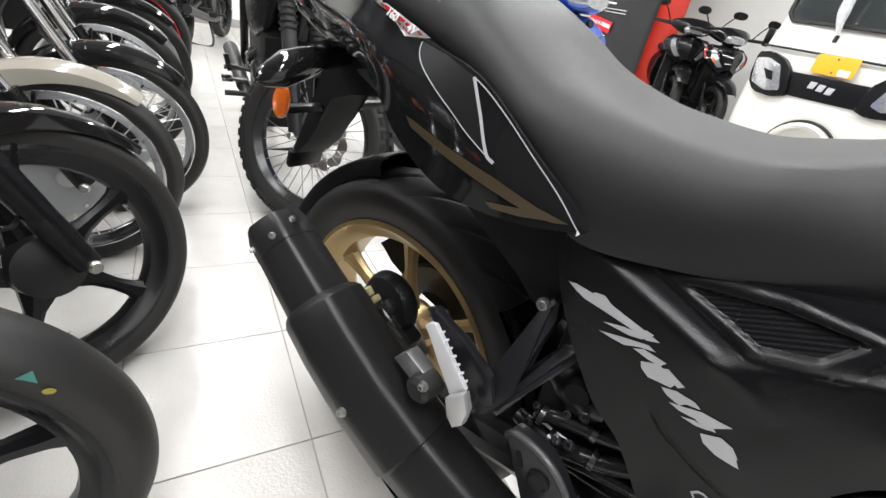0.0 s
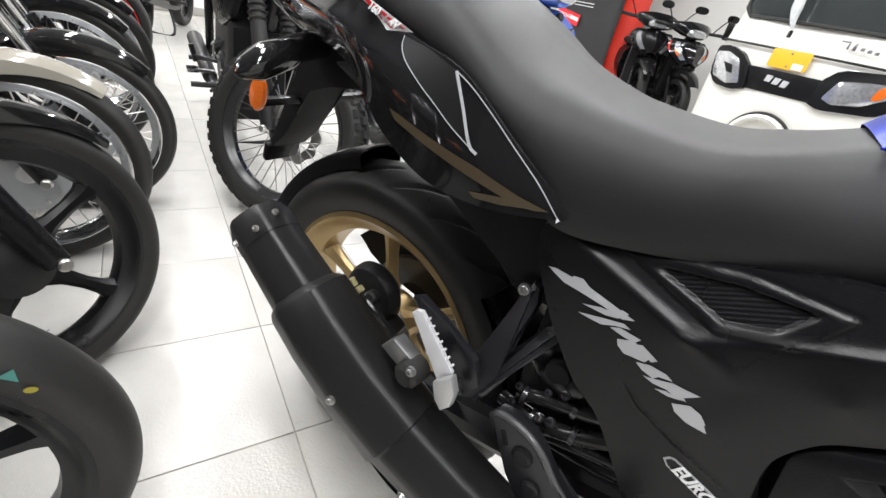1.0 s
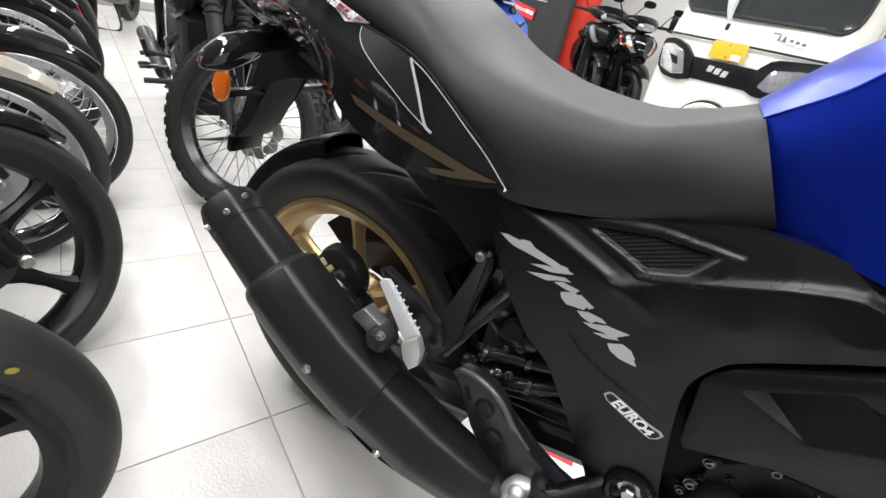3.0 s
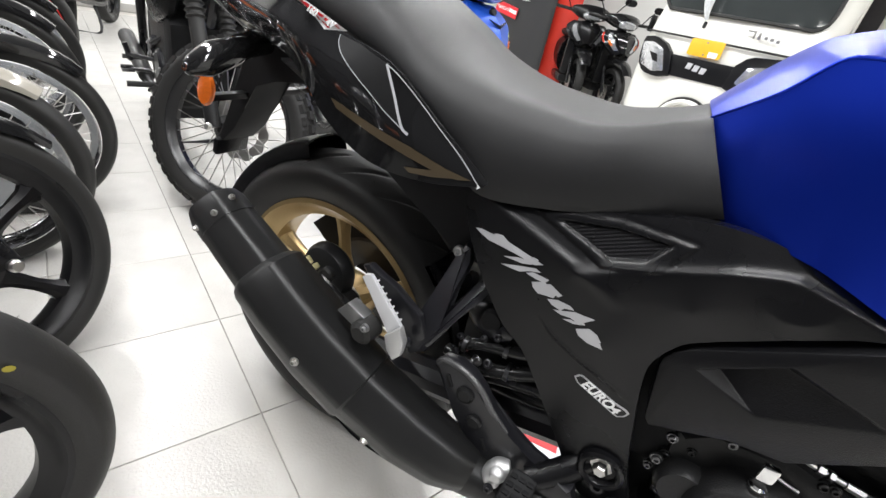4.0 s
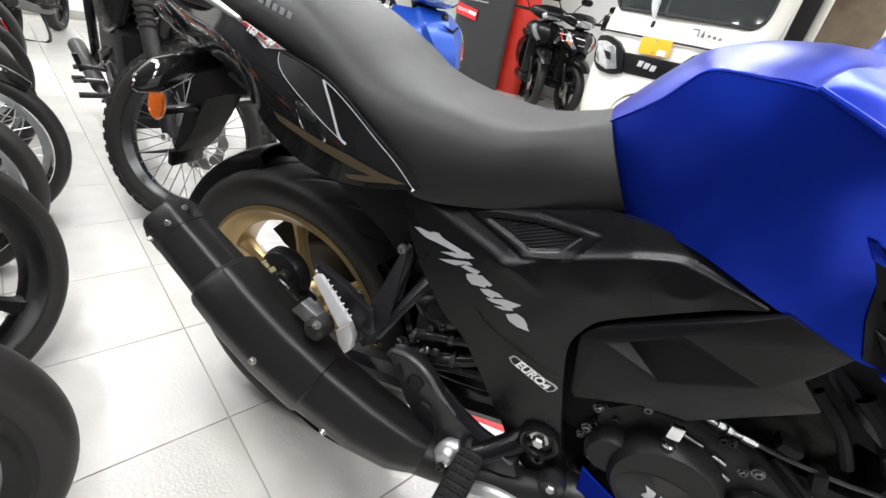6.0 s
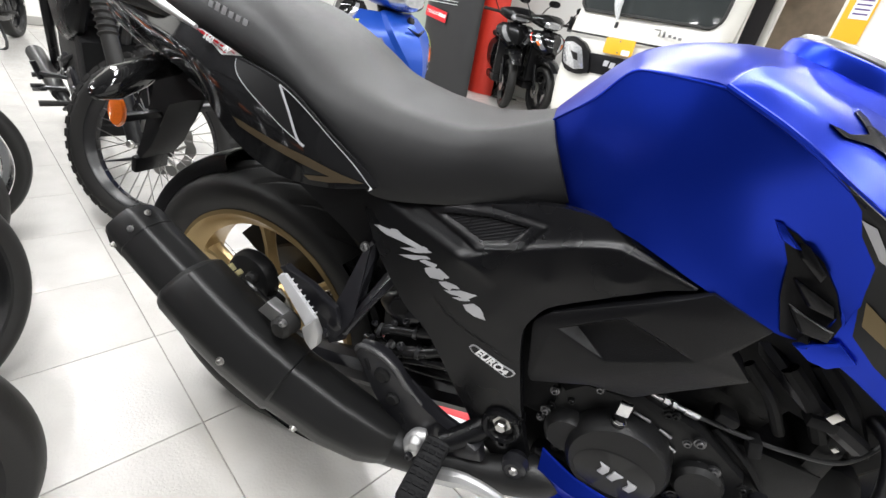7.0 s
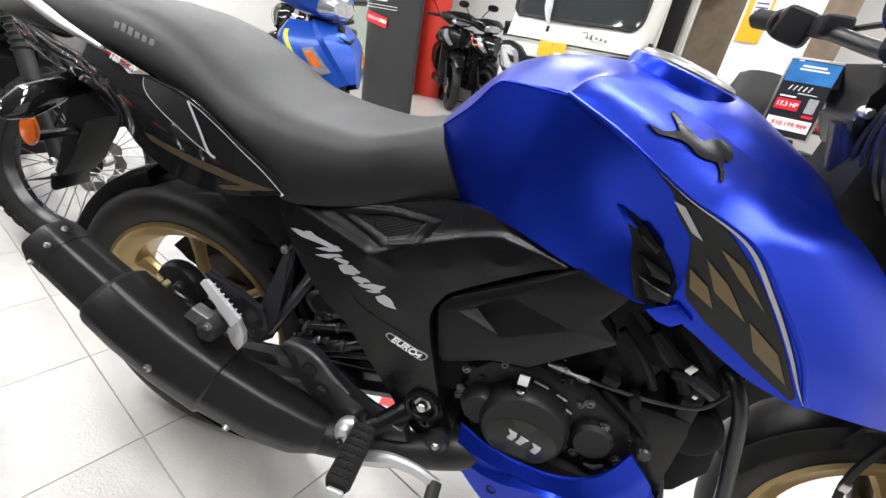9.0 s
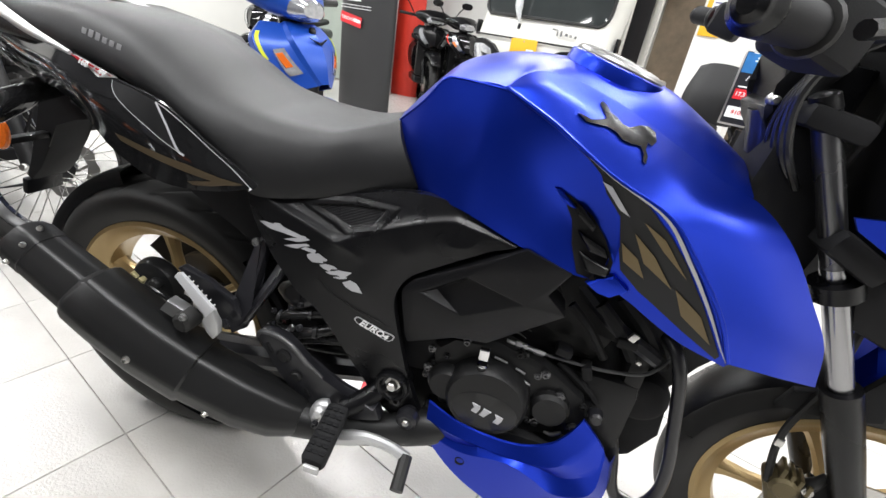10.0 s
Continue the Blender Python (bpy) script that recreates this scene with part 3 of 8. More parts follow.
def panel_depth(x, z):
    """The panel with its soft edges, the fading spine, the crease and the vent surround."""
    x, z = np.asarray(x, float), np.asarray(z, float)
    soft = 0.0015 + 0.0022 * np.clip((0.48 - near_line(x, z, RIDGE)[2]) * 12, 0, 1)
    base = sum(panel_base(x + soft * math.cos(a), z + soft * math.sin(a)) for a in (0.3 + math.pi / 4 * k for k in range(8))) / 12 + panel_base(x, z) / 3
    d, _, way, _ = near_line(x, z, TAILOFF)
    base = base + 0.0030 * np.exp(-(d / 0.007) ** 2) * np.clip(1.0 - way, 0, 1)
    d, _, way, side = near_line(x, z, CREASE)
    fade = np.clip(way * 6, 0, 1) * np.clip((1 - way) * 8, 0, 1)
    base = base + fade * (0.0016 * np.exp(-(d / 0.0022) ** 2) - 0.0020 * np.where(side < 0, np.exp(-d / 0.02), 0.0))
    d = near_line(x, z, VENT + VENT[:1])[0] * np.where(inside(x, z, VENT), -1, 1)
    o = near_line(x, z, VENT_RIM + VENT_RIM[:1])[0] * np.where(inside(x, z, VENT_RIM), -1, 1)
    rim = np.clip((d + 0.0010) / 0.0018, 0, 1) * np.clip((0.0012 - o) / 0.0022, 0, 1)
    return base + 0.0022 * rim - 0.0008 * np.exp(-((o - 0.0022) / 0.0014) ** 2) - 0.0045 * np.clip(-(d + 0.0008) / 0.002, 0, 1)


PANEL_EDGE = [(0.292, 0.716), (0.280, 0.700), (0.293, 0.661), (0.311, 0.633), (0.330, 0.607), (0.347, 0.588), (0.372, 0.562), (0.405, 0.542), (0.437, 0.503), (0.468, 0.458), (0.494, 0.420), (0.512, 0.388), (0.540, 0.364), (0.575, 0.352),
              (0.602, 0.355), (0.604, 0.372), (0.585, 0.42), (0.569, 0.465), (0.5575, 0.507), (0.543, 0.5645), (0.5365, 0.601), (0.5385, 0.618), (0.5465, 0.637), (0.556, 0.6505), (0.578, 0.665), (0.625, 0.6955), (0.662, 0.7180), (0.692, 0.7315),
              (0.698, 0.738), (0.690, 0.746), (0.60, 0.766), (0.53, 0.766), (0.43, 0.738), (0.36, 0.724)]


def moulding(edge, depth, step, sgn, wall=0.014):
    """A shell over the outline, standing out by depth(x, z), with its rim turned inwards."""
    loop = [(p.x, p.y) for p in spline([(a, b, 0) for a, b in edge + edge[:1]], 6 * len(edge))][:-1]
    lo, hi = np.min(loop, axis=0), np.max(loop, axis=0)
    gx, gz = np.arange(lo[0] - step, hi[0] + 2 * step, step), np.arange(lo[1] - step, hi[1] + 2 * step, step)
    X, Z = np.meshgrid(gx, gz, indexing="ij")
    within = inside(X, Z, loop)
    keep = within[:-1, :-1] | within[1:, :-1] | within[:-1, 1:] | within[1:, 1:]
    used = np.zeros(X.shape, bool)
    for di in (0, 1):
        for dj in (0, 1):
            used[di:X.shape[0] - 1 + di, dj:X.shape[1] - 1 + dj] |= keep
    la, lb = np.array(loop), np.roll(np.array(loop), -1, axis=0)
    for i, j in zip(*np.nonzero(used & ~within)):
        p = np.array((X[i, j], Z[i, j]))
        t = np.clip(((p - la) * (lb - la)).sum(1) / np.maximum(((lb - la) ** 2).sum(1), 1e-12), 0, 1)
        q = la + (lb - la) * t[:, None]
        X[i, j], Z[i, j] = q[np.argmin(((q - p) ** 2).sum(1))]
    D = depth(X, Z)
    bm = B()
    vs = {(i, j): bm.verts.new((X[i, j], -sgn * D[i, j], Z[i, j])) for i, j in zip(*np.nonzero(used))}
    for i, j in zip(*np.nonzero(keep)):
        bm.faces.new((vs[i, j], vs[i + 1, j], vs[i + 1, j + 1], vs[i, j + 1]))
    bmesh.ops.dissolve_degenerate(bm, dist=1e-5, edges=bm.edges)
    rim = [e for e in bm.edges if e.is_boundary]
    out = bmesh.ops.extrude_edge_only(bm, edges=rim)
    for v in out["geom"]:
        if isinstance(v, bmesh.types.BMVert):
            v.co.y += sgn * wall
    return bm


def vent_insert(sgn):
    """The ribbed insert that lies in the vent."""
    cx, cz = np.mean(VENT, axis=0)
    edge = [(cx + (x - cx) * 1.03, cz + (z - cz) * 1.03) for x, z in VENT]
    return moulding(edge, lambda x, z: panel_base(x, z) - 0.0028 + 0.00022 * np.sin((x * 0.45 - z * 0.9) * 2 * math.pi / 0.0036), 0.0009, sgn, 0.004)


for sgn in (1, -1):
    panel = part("side_panel", moulding(PANEL_EDGE, panel_depth, 0.0021 if sgn > 0 else 0.006, sgn), SATIN, bike, "satin black side panel", sharp=60)
    part("vent_mesh", vent_insert(sgn), GRAIN, panel, "ribbed black vent insert", sharp=80)
    # lower cover: flat facets, a wedge-shaped recess and a stepped front edge
    FACETS = {"A": (0.5450, 0.1635, 0.6240), "B": (0.6814, 0.1675, 0.7179), "C": (0.7061, 0.1660, 0.7351), "D": (0.7720, 0.1600, 0.7139), "E": (0.7490, 0.1630, 0.6751), "F": (0.7799, 0.1570, 0.6462),
              "G": (0.6841, 0.1600, 0.5695), "H": (0.6334, 0.1630, 0.5636), "I": (0.5656, 0.1620, 0.5321), "J": (0.5728, 0.1710, 0.6311), "K": (0.6366, 0.1710, 0.6758), "L": (0.5940, 0.1500, 0.6322),
              "M": (0.6383, 0.1680, 0.6092), "N": (0.7214, 0.1690, 0.6542), "O": (0.7390, 0.1660, 0.6772), "P": (0.6395, 0.1530, 0.6651), "Q": (0.5444, 0.1635, 0.6149), "R": (0.5581, 0.1620, 0.5406), "S": (0.5500, 0.1640, 0.6335), "T": (0.5620, 0.1648, 0.6465), "U": (0.5800, 0.1652, 0.6580)}
    bm = B()
    fv = {k: bm.verts.new((x, -sgn * y, z)) for k, (x, y, z) in FACETS.items()}
    for f in ("ASTUBKJ", "BKNO", "BOEDC", "ONFE", "PLMN", "JLPK", "KPN", "JML", "AQRIJ", "IHMJ", "HGM", "MGFN"):
        bm.faces.new([fv[c] for c in f])
    back = {c: bm.verts.new((fv[c].co.x, -sgn * 0.11, fv[c].co.z)) for c in "ASTUBCDEFGHIRQ"}
    rim = "ASTUBCDEFGHIRQ"
    for c, d in zip(rim, rim[1:] + rim[0]):
        bm.faces.new((fv[c], fv[d], back[d], back[c]))
    bm.faces.new([back[c] for c in rim])
    bmesh.ops.recalc_face_normals(bm, faces=bm.faces)
    bmesh.ops.triangulate(bm, faces=[f for f in bm.faces if len(f.verts) > 4 or len(f.verts) == 4])
    bmesh.ops.dissolve_limit(bm, angle_limit=radians(4), verts=bm.verts, edges=bm.edges)
    bmesh.ops.bevel(bm, geom=[e for e in bm.edges if e.is_manifold and e.calc_face_angle(0) > radians(9)], offset=0.0022, segments=2, affect="EDGES", profile=0.5, clamp_overlap=True)
    cover = part("lower_cover", bm, GRAIN, bike, "grained black lower side cover", sharp=25)

# tail
for sgn in (1, -1):
    rows = surface([[(-0.33, -0.05, 0.885), (-0.15, -0.105, 0.868), (0.0, -0.155, 0.862), (0.09, -0.168, 0.840), (0.165, -0.172, 0.823), (0.24, -0.170, 0.775), (0.308, -0.158, 0.728)],
                    [(-0.33, -0.058, 0.870), (-0.15, -0.116, 0.843), (0.0, -0.170, 0.824), (0.08, -0.184, 0.80), (0.14, -0.189, 0.775), (0.215, -0.185, 0.746), (0.305, -0.161, 0.7255)],
                    [(-0.32, -0.054, 0.850), (-0.15, -0.116, 0.815), (0.0, -0.166, 0.792), (0.05, -0.182, 0.768), (0.08, -0.187, 0.744), (0.145, -0.191, 0.715), (0.195, -0.187, 0.7075), (0.25, -0.177, 0.711), (0.302, -0.162, 0.7225)]], 40, 7, True)
    bm = B()
    skin(bm, rows if sgn > 0 else mirrored(rows), 0.004, (0, sgn, 0))
    tail = part("tail_panel", bm, GLOSS, bike, "gloss black tail panel with silver lines", sharp=30)

# rear mudguards


def arc_guard(a0, a1, R, w, drop, n=16, end=0.0, soft=0.0):
    """Rows over the rear tyre from angle a0 to a1 (degrees from straight ahead, upwards)."""
    rows = []
    for i in range(n):
        t = i / (n - 1)
        a, ww = radians(a0 + (a1 - a0) * t), w * (1 - 0.25 * t) if end else w
        rr = R + end * t * t
        rows.append([Vector((math.cos(a) * (rr - dz), y * ww, RR + math.sin(a) * (rr - dz))) for y, dz in ((-1, drop), (-1, drop * 0.7), (-1, 0.010 + soft), (-0.95, 0.004 + soft * 0.45), (-0.82, 0.001 + soft * 0.1), (-0.4, -0.003), (0, -0.004), (0.4, -0.003), (0.82, 0.001 + soft * 0.1), (0.95, 0.004 + soft * 0.45), (1, 0.010 + soft), (1, drop * 0.7), (1, drop))])
    return rows


bm = B()
skin(bm, arc_guard(168, 104, RR + 0.010, 0.064, 0.028, end=0.012), 0.003, (0.3, 0, -1))
part("hugger", bm, SATIN, bike, "black plastic tyre hugger")
bm = B()
skin(bm, arc_guard(46, 2, RR + 0.012, 0.076, 0.024, 28, soft=0.008), 0.003, (-0.7, 0, -0.7))
part("inner_mudguard", bm, SATIN, bike, "smooth black inner mudguard")

# exhaust
AX = [((-0.082, -0.235, 0.574), 0.026, 0.026), ((-0.078, -0.235, 0.571), 0.040, 0.040), ((-0.066, -0.235, 0.563), 0.0455, 0.0455), ((-0.045, -0.234, 0.548), 0.0465, 0.0465), ((-0.0445, -0.234, 0.5475), 0.0455, 0.0455),
      ((0.022, -0.230, 0.500), 0.049, 0.050), ((0.027, -0.2295, 0.4975), 0.055, 0.057), ((0.034, -0.229, 0.494), 0.0605, 0.061), ((0.075, -0.227, 0.464), 0.063, 0.063), ((0.14, -0.222, 0.420), 0.065, 0.064), ((0.21, -0.216, 0.382), 0.066, 0.062),
      ((0.2145, -0.2155, 0.380), 0.061, 0.0575), ((0.30, -0.206, 0.346), 0.058, 0.056), ((0.36, -0.198, 0.332), 0.050, 0.050), ((0.385, -0.194, 0.328), 0.042, 0.042), ((0.40, -0.19, 0.326), 0.036, 0.036)]
# its section: a rounded polygon with a ridge on the upper outside, (outwards, upwards) for a half height of one
CAN = [(0.47, 1.05), (0.80, 0.62), (0.98, 0.26), (0.86, -0.30), (0.60, -0.70), (0.0, -0.92), (-0.62, -0.74), (-0.92, 0.0), (-0.74, 0.70), (-0.15, 1.02)]


def rounded(pts, k, n):
    """The closed polygon with each corner cut n times."""
    for _ in range(n):
        pts = [q for a, b in zip(pts, pts[1:] + pts[:1]) for q in ((a[0] + (b[0] - a[0]) * k, a[1] + (b[1] - a[1]) * k), (b[0] + (a[0] - b[0]) * k, b[1] + (a[1] - b[1]) * k))]
    return pts


SECTION = rounded(CAN, 0.16, 3)
bm = B()
rows = []
for i, (c, hh, hw) in enumerate(AX):
    d = (Vector(AX[min(i + 3, len(AX) - 1)][0]) - Vector(AX[max(i - 3, 0)][0])).normalized()
    sd = d.cross(Vector((0, 0, 1))).normalized()
    if sd.y > 0:
        sd = -sd
    up = sd.cross(d)
    if up.z < 0:
        up = -up
    rows.append([Vector(c) + sd * (a * hw) + up * (b * hh) for a, b in SECTION])
vs = grid(bm, rows, close_u=True)
bm.faces.new(vs[0][::-1])
bm.faces.new(vs[-1])
muffler = part("muffler", bm, EXHAUST, bike, "matt black exhaust silencer", sharp=40)
bm = B()
tube(bm, [(0.38, -0.193, 0.328), (0.45, -0.175, 0.316), (0.53, -0.16, 0.325), (0.62, -0.15, 0.36), (0.68, -0.11, 0.36)], [0.036, 0.030, 0.030, 0.032, 0.03], 18)
part("exhaust_pipe", bm, EXHAUST, bike, "black header pipe")

# engine block
bm = B()
box(bm, (0.70, 0, 0.41), (0.30, 0.22, 0.20), 0.03)
box(bm, (0.80, 0, 0.56), (0.13, 0.15, 0.20), 0.02, Matrix.Rotation(radians(20), 3, "Y").to_4x4())
lathe(bm, [(0.0, -0.05), (0.060, -0.05), (0.066, -0.042), (0.069, -0.02), (0.069, 0.03)], 40, (0.703, -0.112, 0.454))
engine = part("engine", bm, ENGINE, bike, "black painted single-cylinder engine")
bm = B()
for sg in (1, -1):
    r = surface([[(0.613, -0.150, 0.414), (0.66, -0.163, 0.404), (0.71, -0.168, 0.398), (0.77, -0.168, 0.399), (0.815, -0.165, 0.418), (0.838, -0.160, 0.445), (0.853, -0.155, 0.478)],
                 [(0.616, -0.163, 0.388), (0.66, -0.175, 0.385), (0.71, -0.180, 0.384), (0.77, -0.180, 0.380), (0.83, -0.176, 0.385), (0.865, -0.165, 0.420), (0.880, -0.156, 0.452)],
                 [(0.620, -0.160, 0.372), (0.66, -0.169, 0.366), (0.695, -0.172, 0.368), (0.735, -0.172, 0.381), (0.772, -0.170, 0.383), (0.810, -0.168, 0.367), (0.857, -0.164, 0.357), (0.897, -0.158, 0.385), (0.897, -0.152, 0.430)],
                 [(0.622, -0.166, 0.364), (0.662, -0.176, 0.356), (0.698, -0.181, 0.358), (0.735, -0.185, 0.370), (0.768, -0.187, 0.372), (0.803, -0.186, 0.357), (0.846, -0.181, 0.333), (0.900, -0.168, 0.345), (0.903, -0.154, 0.418)],
                 [(0.632, -0.166, 0.335), (0.67, -0.172, 0.302), (0.72, -0.174, 0.270), (0.78, -0.172, 0.245), (0.86, -0.165, 0.245), (0.925, -0.148, 0.315), (0.918, -0.144, 0.395)],
                 [(0.66, -0.06, 0.26), (0.70, -0.06, 0.235), (0.74, -0.06, 0.205), (0.80, -0.06, 0.18), (0.88, -0.06, 0.185), (0.955, -0.06, 0.27), (0.955, -0.06, 0.36)]], 34, 5)
    skin(bm, r if sg > 0 else mirrored(r), 0.004, (0, sg, 0.3))
belly = part("belly_pan", bm, BLUE, bike, "matt blue belly pan", sharp=24)
bm = B()
lathe(bm, [(0, 0.002), (0.005, 0.002), (0.0062, -0.001), (0.008, -0.002), (0.009, 0.003)], 20, (0.686, -0.177, 0.334))
part("bolt_recess", bm, MATT, belly, "black recessed bolt")

# swingarm and frame core
for y in (-0.095, 0.095):
    bm = B()
    tube(bm, [(0.0, y, RR), (0.25, y, 0.345), (0.50, y * 0.9, 0.40)], [0.024, 0.03, 0.034], 10)
    part("swingarm_leg", bm, FRAMEBLACK, bike)
bm = B()
tube(bm, [(0.50, 0, 0.40), (0.50, 0, 0.60), (0.56, 0, 0.72), (0.75, 0, 0.80), (0.98, 0, 0.84)], 0.035, 10)
tube(bm, [(0.98, 0, 0.95), (1.03, 0, 0.80)], 0.04, 12)
tube(bm, [(1.0, 0, 0.82), (0.98, 0, 0.60), (0.93, 0, 0.35)], 0.025, 10)
part("frame", bm, FRAMEBLACK, bike, "black tubular frame")

bm = B()
lathe(bm, [(0.050, 0.074), (0.104, 0.074), (0.110, 0.078), (0.104, 0.082), (0.050, 0.082)], 44, (0, 0, RR), closed=True)
part("sprocket", bm, FRAMEBLACK, bike, "dark rear sprocket")
bm = B()
plate(bm, [(-0.190, 0.385), (-0.150, 0.425), (-0.06, 0.455), (0.08, 0.470), (0.30, 0.475), (0.46, 0.47), (0.46, 0.36), (0.20, 0.325), (0.02, 0.320), (-0.09, 0.335), (-0.150, 0.360)], 0.088, 0.102, 0.005)
part("chain_guard", bm, MATT, bike, "black plastic chain guard")

# fork
DULLMETAL = material("dull dark metal", (0.13, 0.13, 0.135), 0.28, metal=0.9, var=0.2)
FA, FB = Vector((WB - 0.015, 0, RF)), Vector((0.974, 0, 0.985))
for y in (-0.082, 0.082):
    o = Vector((0, y, 0))
    # chrome toned down here: its dark reflections are put into the colour
    bm = B()
    tube(bm, [FA + (FB - FA) * 0.43 + o, FA + (FB - FA) * 0.70 + o], 0.0158, 18)
    leg = part("fork_tube", bm, material("darkened fork chrome", (0.34, 0.34, 0.35), 0.22, metal=1.0, var=0.15), bike, "chromed fork stanchion")
    # upper end of the same stanchion, in darker metal for its dim reflections
    bm = B()
    tube(bm, [FA + (FB - FA) * 0.70 + o, FA + (FB - FA) * 0.955 + o], 0.0152, 18)
    part("upper_tube", bm, DULLMETAL, leg, "upper fork tube, darkened for its dim reflections")
    bm = B()
    tube(bm, [FA + o, FA + (FB - FA) * 0.41 + o, FA + (FB - FA) * 0.45 + o], [0.021, 0.0225, 0.025, 0.025], 18)
    part("fork_slider", bm, SATIN, leg, "black lower fork leg")
    bm = B()
    tube(bm, [FA + (FB - FA) * 0.645 + o, FA + (FB - FA) * 0.675 + o], 0.030, 16)
    part("fork_clamp", bm, SATIN, leg)

bm = B()
plate(bm, [(-0.08, 0.775), (0.05, 0.785), (0.30, 0.725), (0.34, 0.65), (0.33, 0.60), (0.26, 0.60), (0.20, 0.655), (0.10, 0.712), (0.0, 0.745)], -0.12, 0.12, 0.01)
part("undertray", bm, MATT, bike, "black plastic undertray below the tail")
bm = B()
box(bm, (0.86, 0, 0.42), (0.15, 0.22, 0.22), 0.03)
part("crankcase_front", bm, ENGINE, bike, "black front of the crankcase")

# black box added so that no bright floor shows past the side cover
bm = B()
box(bm, (0.585, 0, 0.55), (0.12, 0.24, 0.22), 0.02)
part("rear_crankcase", bm, MATT, bike, "black box filling the gap behind the side cover")
# black filler, added to keep the inside of the belly pan dark
bm = B()
box(bm, (0.73, 0, 0.345), (0.26, 0.29, 0.10), 0.02)
part("sump", bm, MATT, bike, "black filler box above the belly pan")
# ---- details of the motorcycle ----
from mathutils.bvhtree import BVHTree


def tree_of(*obs):
    vs, fs = [], []
    for ob in obs:
        k = len(vs)
        vs += [v.co.copy() for v in ob.data.vertices]
        fs += [[i + k for i in p.vertices] for p in ob.data.polygons]
    return BVHTree.FromPolygons(vs, fs)


def drop_on(tree, x, z, out, y=-0.17):
    hit = tree.ray_cast(Vector((x, -1.0, z)), Vector((0, 1, 0)))[0]
    return Vector((x, (hit.y if hit is not None else y) - out, z))


def decal_strip(tree, pts, width, mat, parent, name="decal_line", out=0.0012, label="", n=None):
    line = spline([(x, 0, z) for x, z in pts], n or 8 * len(pts))
    rows = []
    for i, p in enumerate(line):
        d = (line[min(i + 1, len(line) - 1)] - line[max(i - 1, 0)]).normalized()
        s = Vector((-d.z, 0, d.x)) * width / 2
        rows.append([drop_on(tree, (p + s).x, (p + s).z, out), drop_on(tree, (p - s).x, (p - s).z, out)])
    bm = B()
    grid(bm, rows)
    return part(name, bm, mat, parent, label)


def decal_poly(tree, pts, mat, parent, name="decal", out=0.001, label="", cuts=2):
    bm = B()
    bm.faces.new([bm.verts.new((x, 0, z)) for x, z in pts])
    bmesh.ops.triangulate(bm, faces=bm.faces)
    if cuts:
        bmesh.ops.subdivide_edges(bm, edges=bm.edges, cuts=cuts, use_grid_fill=True)
    for v in bm.verts:
        v.co = drop_on(tree, v.co.x, v.co.z, out)
    return part(name, bm, mat, parent, label)


parts = {o.name: o for o in bike.children}
PANEL, TAIL, TANK, SHROUD, COVER = parts["side_panel"], parts["tail_panel"], parts["tank"], parts["tank_shroud"], parts["lower_cover"]
panel_tree, tail_tree, seat_tree, shroud_tree = tree_of(PANEL), tree_of(TAIL), tree_of(seat), tree_of(SHROUD, TANK)

# the model badge on the side panel: silver slanted strokes
for k, poly in enumerate((
        [(0.3021, 0.668), (0.3111, 0.6711), (0.3371, 0.671), (0.3302, 0.6733), (0.34, 0.6755), (0.3482, 0.6713), (0.3975, 0.6664), (0.387, 0.6607), (0.3667, 0.6616), (0.3388, 0.6616), (0.3237, 0.6614)],
        [(0.3479, 0.6517), (0.3653, 0.6593), (0.3776, 0.6623), (0.3835, 0.6691), (0.3907, 0.6691), (0.3837, 0.6592), (0.3726, 0.6549)],
        [(0.3477, 0.641), (0.3689, 0.6498), (0.3903, 0.658), (0.3978, 0.6565), (0.3843, 0.6509), (0.3727, 0.6437), (0.359, 0.6417)],
        [(0.3806, 0.6465), (0.3887, 0.6521), (0.409, 0.6534), (0.4057, 0.6474), (0.3953, 0.6458)],
        [(0.3909, 0.6401), (0.4038, 0.6482), (0.4236, 0.6449), (0.4203, 0.6352), (0.4102, 0.6328), (0.4017, 0.6303), (0.3937, 0.6344)],
        [(0.406, 0.6458), (0.4123, 0.6498), (0.4289, 0.644), (0.4247, 0.6392), (0.4164, 0.6422)],
        [(0.4141, 0.6303), (0.4253, 0.636), (0.4402, 0.6371), (0.4465, 0.634), (0.4349, 0.63), (0.4324, 0.6251), (0.4209, 0.6265)],
        [(0.4244, 0.6218), (0.4332, 0.6255), (0.4476, 0.6327), (0.47, 0.6352), (0.455, 0.6282), (0.4632, 0.6233), (0.455, 0.6201), (0.4462, 0.623), (0.4341, 0.6204)],
        [(0.4373, 0.6165), (0.4465, 0.6213), (0.4589, 0.6211), (0.4498, 0.6174)],
        [(0.4547, 0.6135), (0.4676, 0.6218), (0.4775, 0.6194), (0.4847, 0.6122), (0.4768, 0.6092), (0.4726, 0.6135), (0.4633, 0.6115), (0.4724, 0.6069), (0.4886, 0.6048), (0.4715, 0.6036), (0.4601, 0.6069)])):
    decal_poly(panel_tree, poly, SILVERDECAL, PANEL, "badge_stroke", cuts=1, label="silver slanted badge stroke" if k == 0 else "")
# emission label
decal_poly(panel_tree, [(0.4743, 0.5482), (0.4781, 0.5546), (0.4828, 0.5561), (0.5247, 0.5422), (0.5396, 0.5401), (0.5444, 0.5363), (0.5409, 0.5279), (0.5341, 0.5229), (0.5263, 0.5249), (0.4798, 0.5416)], SILVERDECAL, PANEL, "label_border", 0.0008, "silver bordered label")
